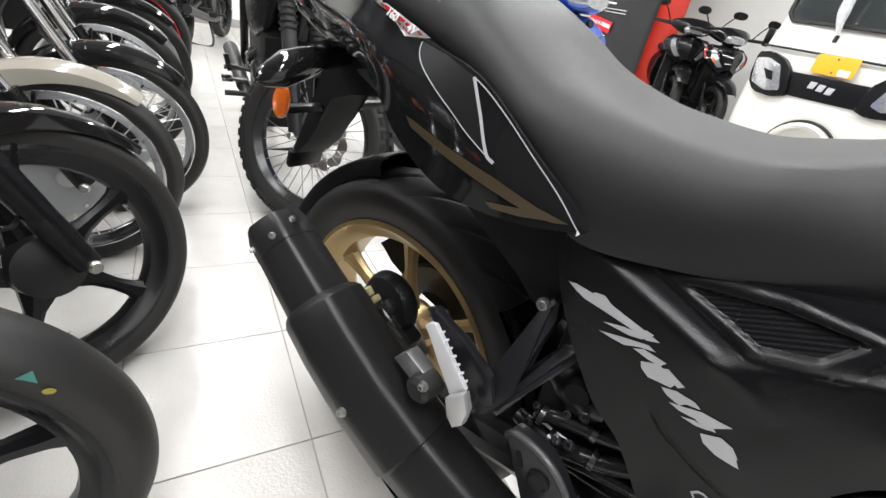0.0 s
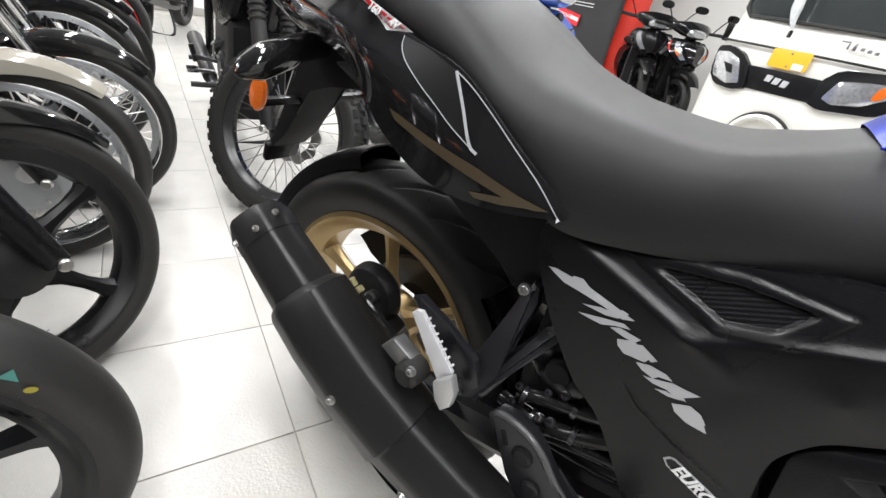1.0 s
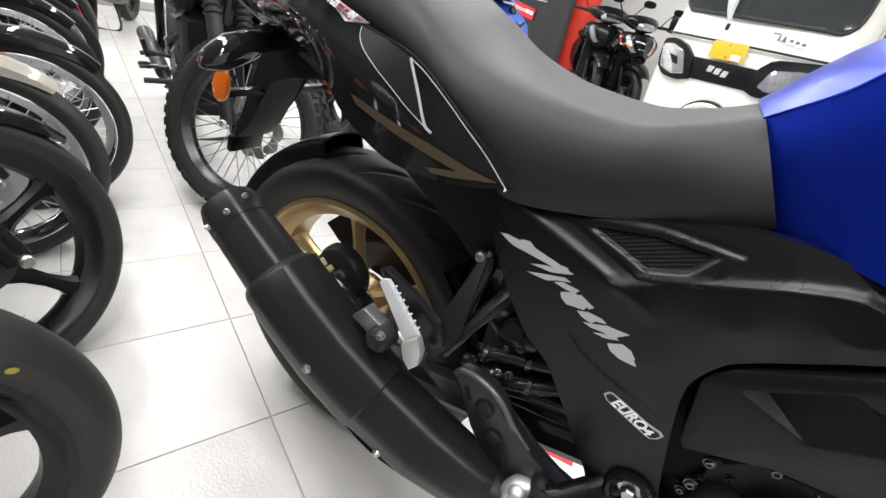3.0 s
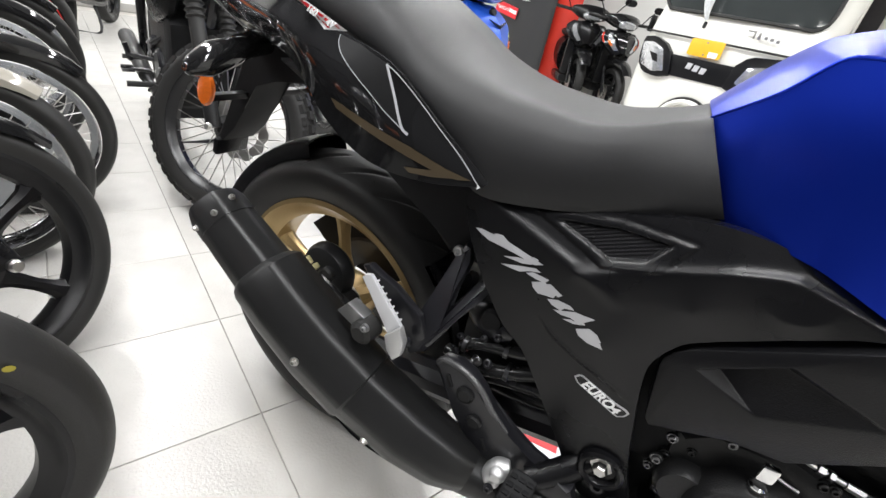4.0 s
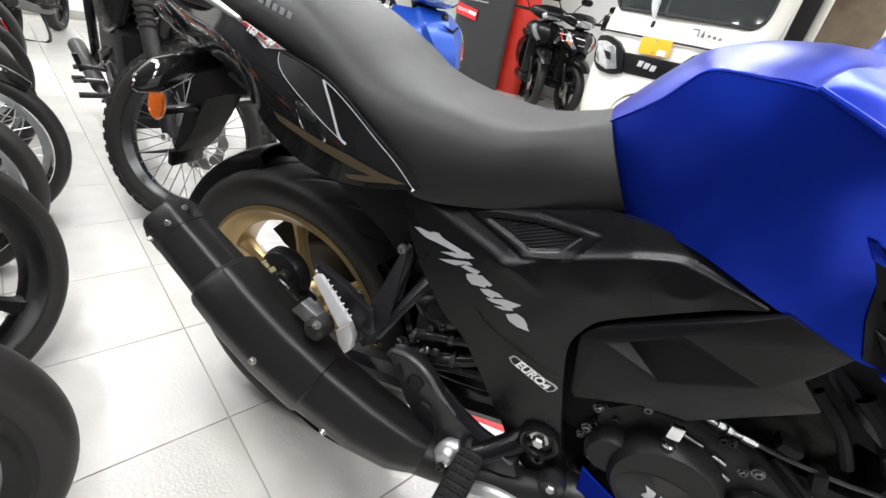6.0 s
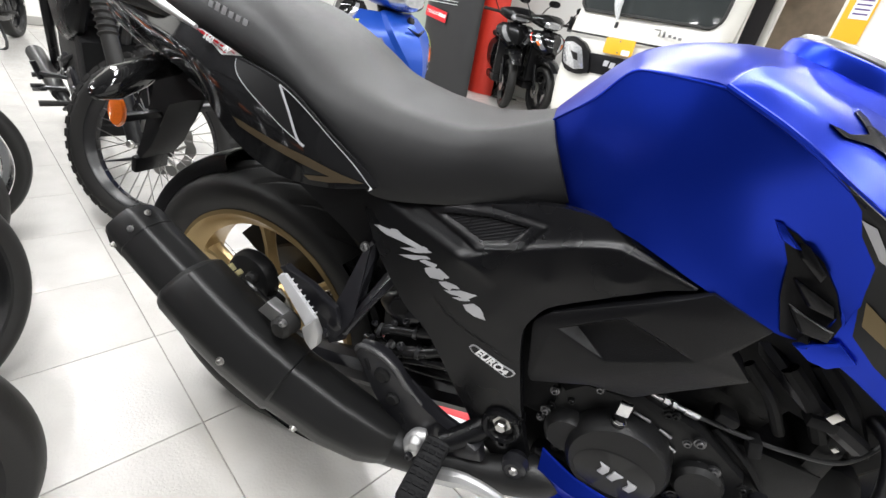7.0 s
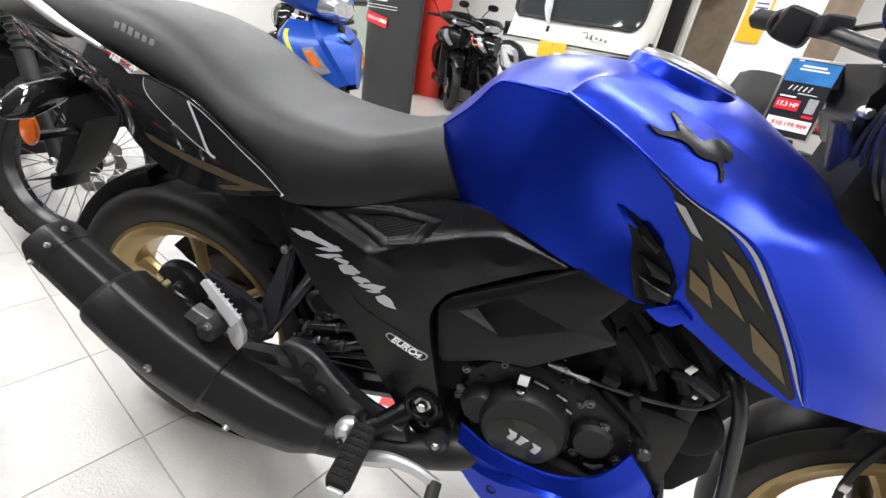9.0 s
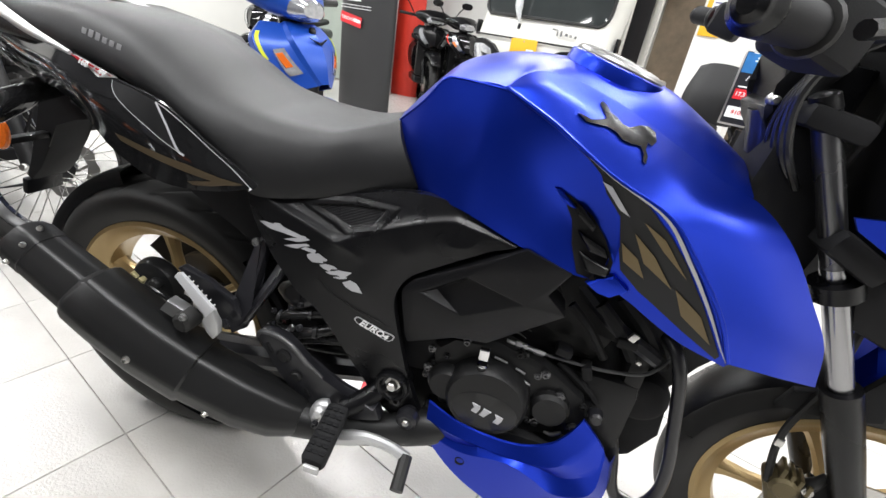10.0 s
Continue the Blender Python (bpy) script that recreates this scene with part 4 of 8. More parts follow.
decal_poly(panel_tree, [(0.4768, 0.5485), (0.4801, 0.553), (0.4833, 0.5537), (0.5254, 0.5394), (0.5386, 0.5374), (0.5416, 0.5348), (0.5391, 0.529), (0.5344, 0.5252), (0.5266, 0.5273), (0.4811, 0.5434)], SATIN, PANEL, "label_ground", 0.0014)
words("EURO4", 0.0158, face_frame(drop_on(panel_tree, 0.5090, 0.5392, 0.0022), (0.940, 0.04, -0.342), (0.308, 0.1, 0.940)), WHITEDECAL, PANEL, shear=0.25, bold=0.0004, label="white EURO 4 lettering")

# tail decals
L1 = [(0.0854, 0.838), (0.0867, 0.8297), (0.0959, 0.8191), (0.1203, 0.804), (0.1495, 0.7882), (0.1719, 0.7751), (0.2034, 0.7595)]
L3 = [(0.1592, 0.8221), (0.1782, 0.8136), (0.2068, 0.796), (0.239, 0.7728), (0.2702, 0.7491), (0.2999, 0.7217)]
for pts, w in ((L1, 0.0010), ([(0.1592, 0.8221), (0.1789, 0.7936), (0.1992, 0.7624), (0.208, 0.7576)], 0.0030), (L3, 0.0011)):
    decal_strip(tail_tree, pts, w, SILVERDECAL, TAIL, out=0.0016, label="silver pinstripe")
decal_poly(tail_tree, L1 + [(0.199, 0.763), (0.179, 0.794), (0.158, 0.8225), (0.12, 0.833)], GREYDECAL, TAIL, "decal_field", 0.0008, "dark matt decal field")
for poly in ([(0.0946, 0.7688), (0.1117, 0.7663), (0.1676, 0.7543), (0.2135, 0.7457), (0.2593, 0.7326), (0.2887, 0.727), (0.2739, 0.7233), (0.2479, 0.7257), (0.2092, 0.7344), (0.162, 0.7452), (0.1046, 0.7594)], [(0.2097, 0.7204), (0.2221, 0.7227), (0.2499, 0.7273), (0.2755, 0.725), (0.2442, 0.7183), (0.2167, 0.7155)]):
    decal_poly(tail_tree, poly, BRONZEDECAL, TAIL, "bronze_stripe", 0.0014, "bronze stripe", cuts=3)
decal_poly(tail_tree, [(0.010, 0.863), (0.030, 0.863), (0.097, 0.843), (0.060, 0.838)], WHITEDECAL, TAIL, "model_sticker", 0.0012, "white and red model sticker")
decal_poly(tail_tree, [(0.018, 0.8615), (0.030, 0.8615), (0.060, 0.852), (0.048, 0.846)], REDDECAL, TAIL, "sticker_field", 0.0018)
decal_poly(tail_tree, [(0.062, 0.851), (0.086, 0.8435), (0.064, 0.8405), (0.052, 0.8455)], REDDECAL, TAIL, "sticker_field", 0.0018)
words("160", 0.0115, face_frame(drop_on(tail_tree, 0.040, 0.8545, 0.0024), (0.95, -0.07, -0.30), (0.35, 0.2, 0.9)), WHITEDECAL, TAIL, shear=0.2, bold=0.0003, label="white model number")
words("4V", 0.0115, face_frame(drop_on(tail_tree, 0.070, 0.8460, 0.0024), (0.95, -0.07, -0.28), (0.35, 0.2, 0.9)), WHITEDECAL, TAIL, shear=0.2, bold=0.0003)

# maker's mark on the seat: a row of small grey rounded bars
for k in range(6):
    x, z = 0.006 + 0.0125 * k, 0.8915 - 0.0025 * k
    bm = B()
    box(bm, (0, 0, 0.0008 if k in (1, 2) else 0), (0.0076, 0.0008, 0.0108 if k in (1, 2) else 0.0085), 0.0003)
    p = drop_on(seat_tree, x, z, 0.0006)
    part("maker_mark", bm, material("grey seat print", (0.22, 0.22, 0.225), 0.5), seat, "grey printed maker mark" if k == 0 else "", at=Matrix.Translation(p) @ pose(0, 0, 0, -12, 13, 0))

# dark decal ground and chequers on the shroud
decal_poly(shroud_tree, [(0.7283, 0.8805), (0.7461, 0.8692), (0.7634, 0.8547), (0.7758, 0.8341), (0.7989, 0.8103), (0.8243, 0.7806), (0.8256, 0.7701), (0.8121, 0.7766), (0.8112, 0.7679), (0.8214, 0.7408), (0.8513, 0.7172), (0.9158, 0.6809), (0.9606, 0.6599),
                         (0.9612, 0.6679), (0.9184, 0.7298), (0.8788, 0.7804), (0.8548, 0.8054), (0.8221, 0.8328), (0.7905, 0.8495), (0.762, 0.862), (0.738, 0.875)], GREYDECAL, SHROUD, "decal_ground", 0.0014, "dark grey decal ground", cuts=7)
bm = B()
plate(bm, [(0.7871, 0.7111), (0.8012, 0.7194), (0.8177, 0.7301), (0.8406, 0.7135), (0.8216, 0.6981), (0.8051, 0.7)], -0.170, -0.160, 0.004)
part("shroud_lip", bm, BLUE, SHROUD, "blue lip below the vent")
for mm, poly in ((SILVERDECAL, [(0.7671, 0.8475), (0.7783, 0.8448), (0.8078, 0.8141), (0.7958, 0.8187)]),
                 (GOLDDECAL, [(0.8243, 0.8127), (0.851, 0.7994), (0.8878, 0.7592), (0.8536, 0.785)]),
                 (GOLDDECAL, [(0.8202, 0.7954), (0.8485, 0.7748), (0.8803, 0.7384), (0.8411, 0.7614)]),
                 (GOLDDECAL, [(0.8114, 0.7777), (0.8336, 0.7645), (0.849, 0.7398), (0.8201, 0.7546)]),
                 (GOLDDECAL, [(0.8841, 0.7403), (0.9213, 0.7154), (0.9461, 0.6794), (0.9039, 0.7055)])):
    decal_poly(shroud_tree, poly, mm, SHROUD, "decal_check", 0.0030, cuts=3)
# vent in the shroud: a black patch painted for the dark recess, with three pointed blades and a blue horn over it
opening = decal_poly(shroud_tree, [(0.7266, 0.8209), (0.7415, 0.8158), (0.7723, 0.7977), (0.7945, 0.7732), (0.811, 0.7462), (0.8125, 0.7278), (0.7972, 0.7132), (0.7746, 0.7166), (0.7773, 0.7324), (0.7591, 0.7517), (0.7547, 0.778)], MATT, SHROUD, "vent_opening", 0.0014, "black patch for the vent recess", cuts=3)
for poly in ([(0.7365, 0.8144), (0.7555, 0.8089), (0.7789, 0.7882), (0.7777, 0.7788), (0.7539, 0.7953)],
             [(0.7535, 0.777), (0.7734, 0.77), (0.7979, 0.7611), (0.8045, 0.7487), (0.7798, 0.7529)],
             [(0.7655, 0.7489), (0.7854, 0.7432), (0.8089, 0.7387), (0.8088, 0.7255), (0.7846, 0.7266)]):
    y = min(drop_on(shroud_tree, x, z, 0.0).y for x, z in poly)
    bm = B()
    plate(bm, poly, y - 0.007, y + 0.004, 0.003, warp=lambda c: Vector((c.x, c.y + 0.9 * max(0.0, poly[1][0] - c.x), c.z)))
    part("vent_fin", bm, SATIN, opening, "black plastic vent blade")
bm = B()
y = drop_on(shroud_tree, *(0.7339, 0.8136), 0.0).y
plate(bm, [(0.7196, 0.8233), (0.7274, 0.8223), (0.7518, 0.8031), (0.745, 0.803), (0.7328, 0.8074)], y - 0.006, y + 0.003, 0.0025)
part("vent_horn", bm, BLUE, SHROUD, "small blue horn over the vent")

# emblem on the tank: a raised black silhouette
EMBLEM = [(0.7224, 0.9111), (0.7299, 0.9093), (0.7393, 0.9065), (0.7471, 0.9074), (0.756, 0.9088), (0.7533, 0.9137), (0.7453, 0.9227), (0.7492, 0.9245), (0.7555, 0.9207), (0.7595, 0.9153), (0.7674, 0.9118), (0.7771, 0.905), (0.7854, 0.9025), (0.7984, 0.9055), (0.8092, 0.9049), (0.8186, 0.8999), (0.8205, 0.8918), (0.8143, 0.8873), (0.8098, 0.8901), (0.8073, 0.8844), (0.8104, 0.8778), (0.809, 0.8715), (0.8052, 0.8737), (0.8049, 0.8804), (0.8005, 0.8869), (0.7891, 0.8883), (0.7777, 0.8912), (0.7695, 0.8976), (0.759, 0.9015), (0.7476, 0.9028), (0.7341, 0.9039)]
bm = B()
top = [bm.verts.new(drop_on(shroud_tree, x, z, 0.0035)) for x, z in EMBLEM]
foot = [bm.verts.new(drop_on(shroud_tree, x, z, -0.001)) for x, z in EMBLEM]
bm.faces.new(top)
for a, b, c, d in zip(top, top[1:] + top[:1], foot[1:] + foot[:1], foot):
    bm.faces.new((a, b, c, d))
bmesh.ops.triangulate(bm, faces=[f for f in bm.faces if len(f.verts) > 4])
emblem = part("emblem", bm, material("black emblem plastic", (0.005, 0.005, 0.006), 0.26, spec=0.16), TANK, "black raised tank emblem")

# rear light, licence plate carrier, indicators
bm = B()
loft_oval(bm, [((-0.10, 0, 0.80), (-1, 0, 0.1), 0.030, 0.10), ((-0.20, 0, 0.815), (-1, 0, 0.15), 0.035, 0.085), ((-0.30, 0, 0.835), (-1, 0, 0.2), 0.032, 0.06), ((-0.345, 0, 0.845), (-1, 0, 0.2), 0.018, 0.045)], 20, 3)
part("tail_lamp_housing", bm, GLOSS, bike, "gloss black tail lamp housing")
bm = B()
plate(bm, [(-0.08, 0.795), (-0.235, 0.800), (-0.262, 0.71), (-0.305, 0.62), (-0.338, 0.570), (-0.325, 0.560), (-0.288, 0.595), (-0.255, 0.645), (-0.225, 0.70), (-0.17, 0.715), (-0.06, 0.735)], -0.040, 0.040, 0.006)
carrier = part("plate_carrier", bm, MATT, bike, "black plastic plate carrier")
bm = B()
box(bm, (-0.335, -0.012, 0.547), (0.014, 0.075, 0.036), 0.004, Matrix.Rotation(radians(15), 3, "Y").to_4x4())
part("plate_bracket", bm, SATIN, carrier)
for sgn in (-1, 1):
    bm = B()
    loft_oval(bm, [((-0.20, sgn * 0.03, 0.778), (0.10, sgn * -1, -0.2), 0.024, 0.026), ((-0.185, sgn * 0.09, 0.770), (0.1, sgn * -1, -0.2), 0.021, 0.024), ((-0.175, sgn * 0.12, 0.762), (0.1, sgn * -1, -0.2), 0.023, 0.027),
                   ((-0.172, sgn * 0.165, 0.752), (0.1, sgn * -1, -0.2), 0.025, 0.030), ((-0.170, sgn * 0.195, 0.744), (0.1, sgn * -1, -0.2), 0.014, 0.016), ((-0.170, sgn * 0.203, 0.742), (0.1, sgn * -1, -0.2), 0.006, 0.007)], 20, 2.4)
    ind = part("indicator", bm, GLOSS, bike, "gloss black turn indicator")
    bm = B()
    for k in range(4):
        box(bm, (-0.176 + 0.001 * k, sgn * (0.075 + 0.009 * k), 0.790 - 0.003 * k), (0.026, 0.003, 0.004), 0.001)
    part("indicator_ribs", bm, SATIN, ind)
    bm = B()
    lathe(bm, [(0.0, 0.0), (0.026, 0.0), (0.027, 0.004), (0.024, 0.008), (0.0, 0.009)], 24, axis="Z")
    bmesh.ops.scale(bm, vec=(0.62, 1.0, 1.0), verts=bm.verts)
    part("side_reflector", bm, ORANGE, bike, "orange oval side reflector", at=Matrix.Translation((-0.245, sgn * 0.118, 0.686)) @ pose(0, 0, 0, 80, 0, 10 if sgn < 0 else 170))
    bm = B()
    box(bm, (-0.252, sgn * 0.075, 0.672), (0.020, 0.085, 0.012), 0.003)
    tube(bm, [(-0.262, sgn * 0.03, 0.665), (-0.275, sgn * 0.10, 0.660)], 0.004, 6)
    part("reflector_bracket", bm, SATIN, bike)
    bm = B()
    tube(bm, [(-0.30, sgn * 0.06, 0.905), (-0.30, sgn * 0.10, 0.935), (-0.20, sgn * 0.135, 0.925), (-0.06, sgn * 0.165, 0.885), (0.02, sgn * 0.172, 0.864)], [0.008, 0.009, 0.009, 0.008, 0.003], 12)
    part("grab_rail", bm, CASTALU, bike, "silver grab rail")
for y in (-0.02, 0.012):
    bolt(bike, (-0.30, y, 0.640), (-0.8, -0.5, 0.4), 0.006)

# rear foot peg hanger
def leaning(lo, hi, z0, z1):
    """Bends a flat piece so that it stands out by lo at z0 and by hi at z1."""
    return lambda c: Vector((c.x, c.y - lo - (hi - lo) * min(1.15, max(-0.15, (c.z - z0) / (z1 - z0))), c.z))


bm = B()
plate(bm, [(0.2812, 0.6113), (0.2868, 0.6302), (0.2972, 0.628), (0.3036, 0.6101), (0.2967, 0.5701), (0.2887, 0.5195), (0.2898, 0.4789), (0.2655, 0.4611), (0.2494, 0.4909), (0.269, 0.553)], -0.012, 0.010, 0.0088, warp=leaning(0.170, 0.124, 0.50, 0.62))
plate(bm, [(0.3249, 0.5819), (0.3311, 0.5989), (0.341, 0.5952), (0.3396, 0.5777), (0.3114, 0.5306), (0.2949, 0.49), (0.2709, 0.4665), (0.2821, 0.5105), (0.2875, 0.5275)], -0.012, 0.009, 0.0072, warp=leaning(0.168, 0.122, 0.50, 0.585))
plate(bm, [(0.1666, 0.5599), (0.1789, 0.5685), (0.2256, 0.552), (0.2706, 0.5289), (0.2836, 0.4989), (0.2723, 0.4687), (0.2467, 0.4617), (0.2316, 0.4948), (0.1967, 0.5271)], -0.184, -0.172, 0.005)
hanger = part("peg_hanger", bm, FRAMEBLACK, bike, "black cast foot peg hanger")
bm = B()
plate(bm, [(0.192, 0.5682), (0.1975, 0.5755), (0.2055, 0.5785), (0.2193, 0.5653), (0.2617, 0.5258), (0.2596, 0.5171), (0.2464, 0.5003), (0.2219, 0.5326)], -0.216, -0.210, 0.002)
peg = part("pillion_peg", bm, PEGSILVER, hanger, "folded silver pillion foot peg")
bm = B()
for k in range(7):
    p = Vector((0.214, -0.211, 0.571)).lerp(Vector((0.2564, -0.211, 0.5315)), k / 6)
    box(bm, p, (0.0026, 0.006, 0.0026), 0.0005, Matrix.Rotation(radians(45), 3, "Y").to_4x4())
part("peg_serration", bm, PEGSILVER, hanger)["kind"] = "stuff"
bm = B()
plate(bm, [(0.2478, 0.512), (0.268, 0.5353), (0.2775, 0.5158), (0.276, 0.4946), (0.2658, 0.4808), (0.2548, 0.4914)], -0.231, -0.219, 0.003)
knuckle = part("peg_knuckle", bm, CASTALU, hanger, "cast aluminium peg knuckle")
bolt(hanger, (0.2648, -0.2, 0.4914), r=0.006, mat=FRAMEBLACK)
bm = B()
plate(bm, [(0.1643, 0.5036), (0.1816, 0.5257), (0.211, 0.5157), (0.1952, 0.492)], -0.226, -0.206, 0.003)
part("silencer_bracket", bm, DULLSTEEL, hanger, "dull steel silencer bracket")
bm = B()
lathe(bm, [(0, -0.018), (0.011, -0.018), (0.0165, -0.013), (0.018, 0.012), (0, 0.012)], 20, (0.214, -0.222, 0.4982))
mount = part("rubber_mount", bm, RUBBER, hanger)
bolt(mount, (0.2236, -0.2405, 0.5161), r=0.0045, mat=DULLSTEEL)
for p in ((0.2815, -0.134, 0.6165), (0.325, -0.131, 0.578)):
    bolt(hanger, p, (0, -1, 0.1), 0.0062, DULLSTEEL)

# rear brake caliper and swingarm plates
bm = B()
lathe(bm, [(0, -0.020), (0.020, -0.0195), (0.036, -0.016), (0.046, -0.010), (0.051, 0.0), (0.052, 0.010), (0.048, 0.016), (0, 0.016)], 36, (0.042, -0.112, 0.455))
box(bm, (0.060, -0.108, 0.415), (0.085, 0.034, 0.055), 0.012, Matrix.Rotation(radians(20), 3, "Y").to_4x4(), 3)
caliper = part("brake_caliper", bm, ENGINE, bike, "black rear brake caliper")
for x, z, r in ((0.062, 0.470, 0.012), (0.047, 0.438, 0.014)):
    bm = B()
    lathe(bm, [(0, -0.010), (r * 0.75, -0.010), (r, -0.006), (r * 1.05, 0.006)], 20, (x, -0.130, z))
    part("caliper_boss", bm, ENGINE, caliper)
bm = B()
tube(bm, [(0.046, -0.133, 0.468), (0.060, -0.139, 0.463), (0.078, -0.137, 0.452), (0.090, -0.125, 0.430)], 0.0045, 8)
part("caliper_hose", bm, HOSE, caliper)
bm = B()
box(bm, (0.041, -0.143, 0.476), (0.010, 0.012, 0.016), 0.002, Matrix.Rotation(radians(35), 3, "Y").to_4x4())
tube(bm, [(0.036, -0.146, 0.484), (0.030, -0.149, 0.494)], 0.005, 8)
part("bleed_fitting", bm, material("yellow zinc", (0.62, 0.55, 0.30), 0.35, metal=0.6), caliper, "yellow plated brake fitting")
bm = B()
plate(bm, [(0.306, 0.462), (0.313, 0.478), (0.335, 0.482), (0.360, 0.477), (0.380, 0.462), (0.400, 0.438), (0.428, 0.412), (0.468, 0.394), (0.505, 0.386), (0.530, 0.392), (0.540, 0.365), (0.490, 0.345), (0.430, 0.340), (0.392, 0.350), (0.350, 0.400)], -0.180, -0.156, 0.007)
heel = part("heel_plate", bm, FRAMEBLACK, bike, "black heel guard plate")
# rim in a lighter grey: the light on its top face is painted in
bm = B()
tube(bm, [(0.309, -0.176, 0.466), (0.316, -0.178, 0.478), (0.335, -0.179, 0.4815), (0.358, -0.179, 0.477), (0.379, -0.178, 0.463), (0.399, -0.176, 0.439), (0.427, -0.174, 0.4135)], 0.0045, 8, 30)
part("heel_plate_rim", bm, material("lit edge grey", (0.06, 0.06, 0.062), 0.3, spec=0.5, var=0.3, scale=60), heel, "grey rim painted as if catching light")
for x, z, rx in ((0.360, 0.444, 0.0115), (0.383, 0.408, 0.010)):
    bm = B()
    lathe(bm, [(0, -0.003), (rx * 0.8, -0.003), (rx, -0.0005), (rx * 1.15, 0.0), (rx * 1.15, 0.006)], 20, (x, -0.183, z))
    part("heel_plate_boss", bm, ENGINE, heel)
for x, z in ((0.333, 0.452), (0.405, 0.378)):
    bm = B()
    box(bm, (x, -0.1805, z), (0.006, 0.003, 0.020), 0.001, Matrix.Rotation(radians(-28), 3, "Y").to_4x4())
    part("heel_plate_slot", bm, MATT, heel)
for pts, r in (([(0.322, -0.128, 0.470), (0.326, -0.137, 0.484), (0.340, -0.138, 0.495), (0.364, -0.136, 0.502), (0.397, -0.132, 0.510), (0.440, -0.115, 0.515)], 0.0085),
               ([(0.300, -0.128, 0.452), (0.319, -0.134, 0.456), (0.356, -0.136, 0.459), (0.412, -0.132, 0.481), (0.450, -0.118, 0.498)], 0.0105),
               ([(0.345, -0.125, 0.430), (0.385, -0.130, 0.452), (0.430, -0.126, 0.462), (0.475, -0.115, 0.462)], 0.0095),
               ([(0.30, -0.10, 0.405), (0.40, -0.11, 0.425), (0.46, -0.11, 0.440), (0.49, -0.10, 0.45)], 0.012)):
    bm = B()
    tube(bm, pts, r, 12, 36)
    part("brake_hose", bm, HOSE, bike, "black rubber hose behind the heel plate")
for p, r in (((0.328, -0.139, 0.487), 0.0105), ((0.385, -0.134, 0.5075), 0.0100), ((0.345, -0.1365, 0.4585), 0.0122), ((0.395, -0.134, 0.475), 0.0122)):
    bm = B()
    lathe(bm, [(r, -0.003), (r + 0.0012, -0.003), (r + 0.0012, 0.003), (r, 0.003)], 20, closed=True)
    part("hose_clamp", bm, DULLMETAL, bike, "dull dark metal hose clamp", at=Matrix.Translation(p) @ pose(0, 0, 0, 0, -18, -88))
for x, z, r in ((0.317, 0.473, 0.0045), (0.353, 0.476, 0.0055), (0.3675, 0.481, 0.006), (0.319, 0.502, 0.0045), (0.370, 0.529, 0.005), (0.352, 0.518, 0.004)):
    bolt(bike, (x, -0.147, z), (-0.2, -0.8, 0.5), r * 0.8, DULLMETAL if r == 0.0055 else FRAMEBLACK)
bm = B()
tube(bm, [(0.318, -0.112, 0.532), (0.322, -0.114, 0.531), (0.362, -0.118, 0.527), (0.380, -0.118, 0.525), (0.384, -0.118, 0.524)], [0.012, 0.021, 0.023, 0.023, 0.015], 18, 20)
reservoir = part("fluid_reservoir", bm, FRAMEBLACK, bike, "black rounded brake fluid reservoir")
bm = B()
lathe(bm, [(0, -0.004), (0.014, -0.004), (0.016, 0.0), (0.016, 0.008), (0, 0.008)], 18, (0.352, -0.136, 0.541))
part("reservoir_cap", bm, MATT, reservoir)
bm = B()
box(bm, (0.40, 0.0, 0.50), (0.22, 0.15, 0.20), 0.03)
box(bm, (0.44, 0, 0.64), (0.22, 0.2, 0.12), 0.03)
part("airbox", bm, ENGINE, bike, "black airbox behind the side panels")

# rider's right foot controls
bm = B()
lathe(bm, [(0, -0.004), (0.014, -0.004), (0.018, -0.006), (0.021, -0.013), (0.025, -0.015), (0.0285, -0.012), (0.030, 0.0), (0.030, 0.022)], 36, (0.548, -0.152, 0.432))
boss = part("pivot_boss", bm, SATIN, bike, "round black swingarm pivot boss")
bm = B()
lathe(bm, [(0, -0.009), (0.0075, -0.009), (0.0095, -0.006), (0.0095, 0.0), (0.014, 0.0005), (0.0145, 0.003)], 6, (0.548, -0.157, 0.432))
part("pivot_bolt", bm, STEEL, boss, "bright hexagon pivot bolt")
bm = B()
lathe(bm, [(0.0045, -0.002), (0.0085, -0.002), (0.0095, 0.0), (0.0095, 0.01), (0.0045, 0.01)], 18, (0.556, -0.155, 0.395), closed=True)
part("frame_hole", bm, FRAMEBLACK, boss)
bm = B()
lathe(bm, [(0.006, -0.003), (0.013, -0.004), (0.018, 0.0), (0.020, 0.012), (0.012, 0.03)], 24, (0.585, -0.178, 0.383))
cup = part("pedal_pivot", bm, FRAMEBLACK, bike, "black brake pedal pivot cup")
bm = B()
lathe(bm, [(0, -0.006), (0.006, -0.006), (0.0075, -0.003), (0.0075, 0.006)], 6, (0.585, -0.178, 0.383))
part("pivot_nut", bm, STEEL, cup, "zinc plated hexagon nut")
bm = B()
tube(bm, [(0.535, -0.142, 0.418), (0.518, -0.154, 0.400), (0.496, -0.170, 0.384), (0.474, -0.184, 0.372)], [0.018, 0.018, 0.017, 0.017], 14)
carrier2 = part("footrest_carrier", bm, SATIN, bike, "black footrest carrier")
bm = B()
tube(bm, [(0.452, -0.186, 0.372), (0.440, -0.190, 0.366), (0.433, -0.193, 0.352), (0.436, -0.196, 0.338)], [0.012, 0.0165, 0.0155, 0.011], 16)
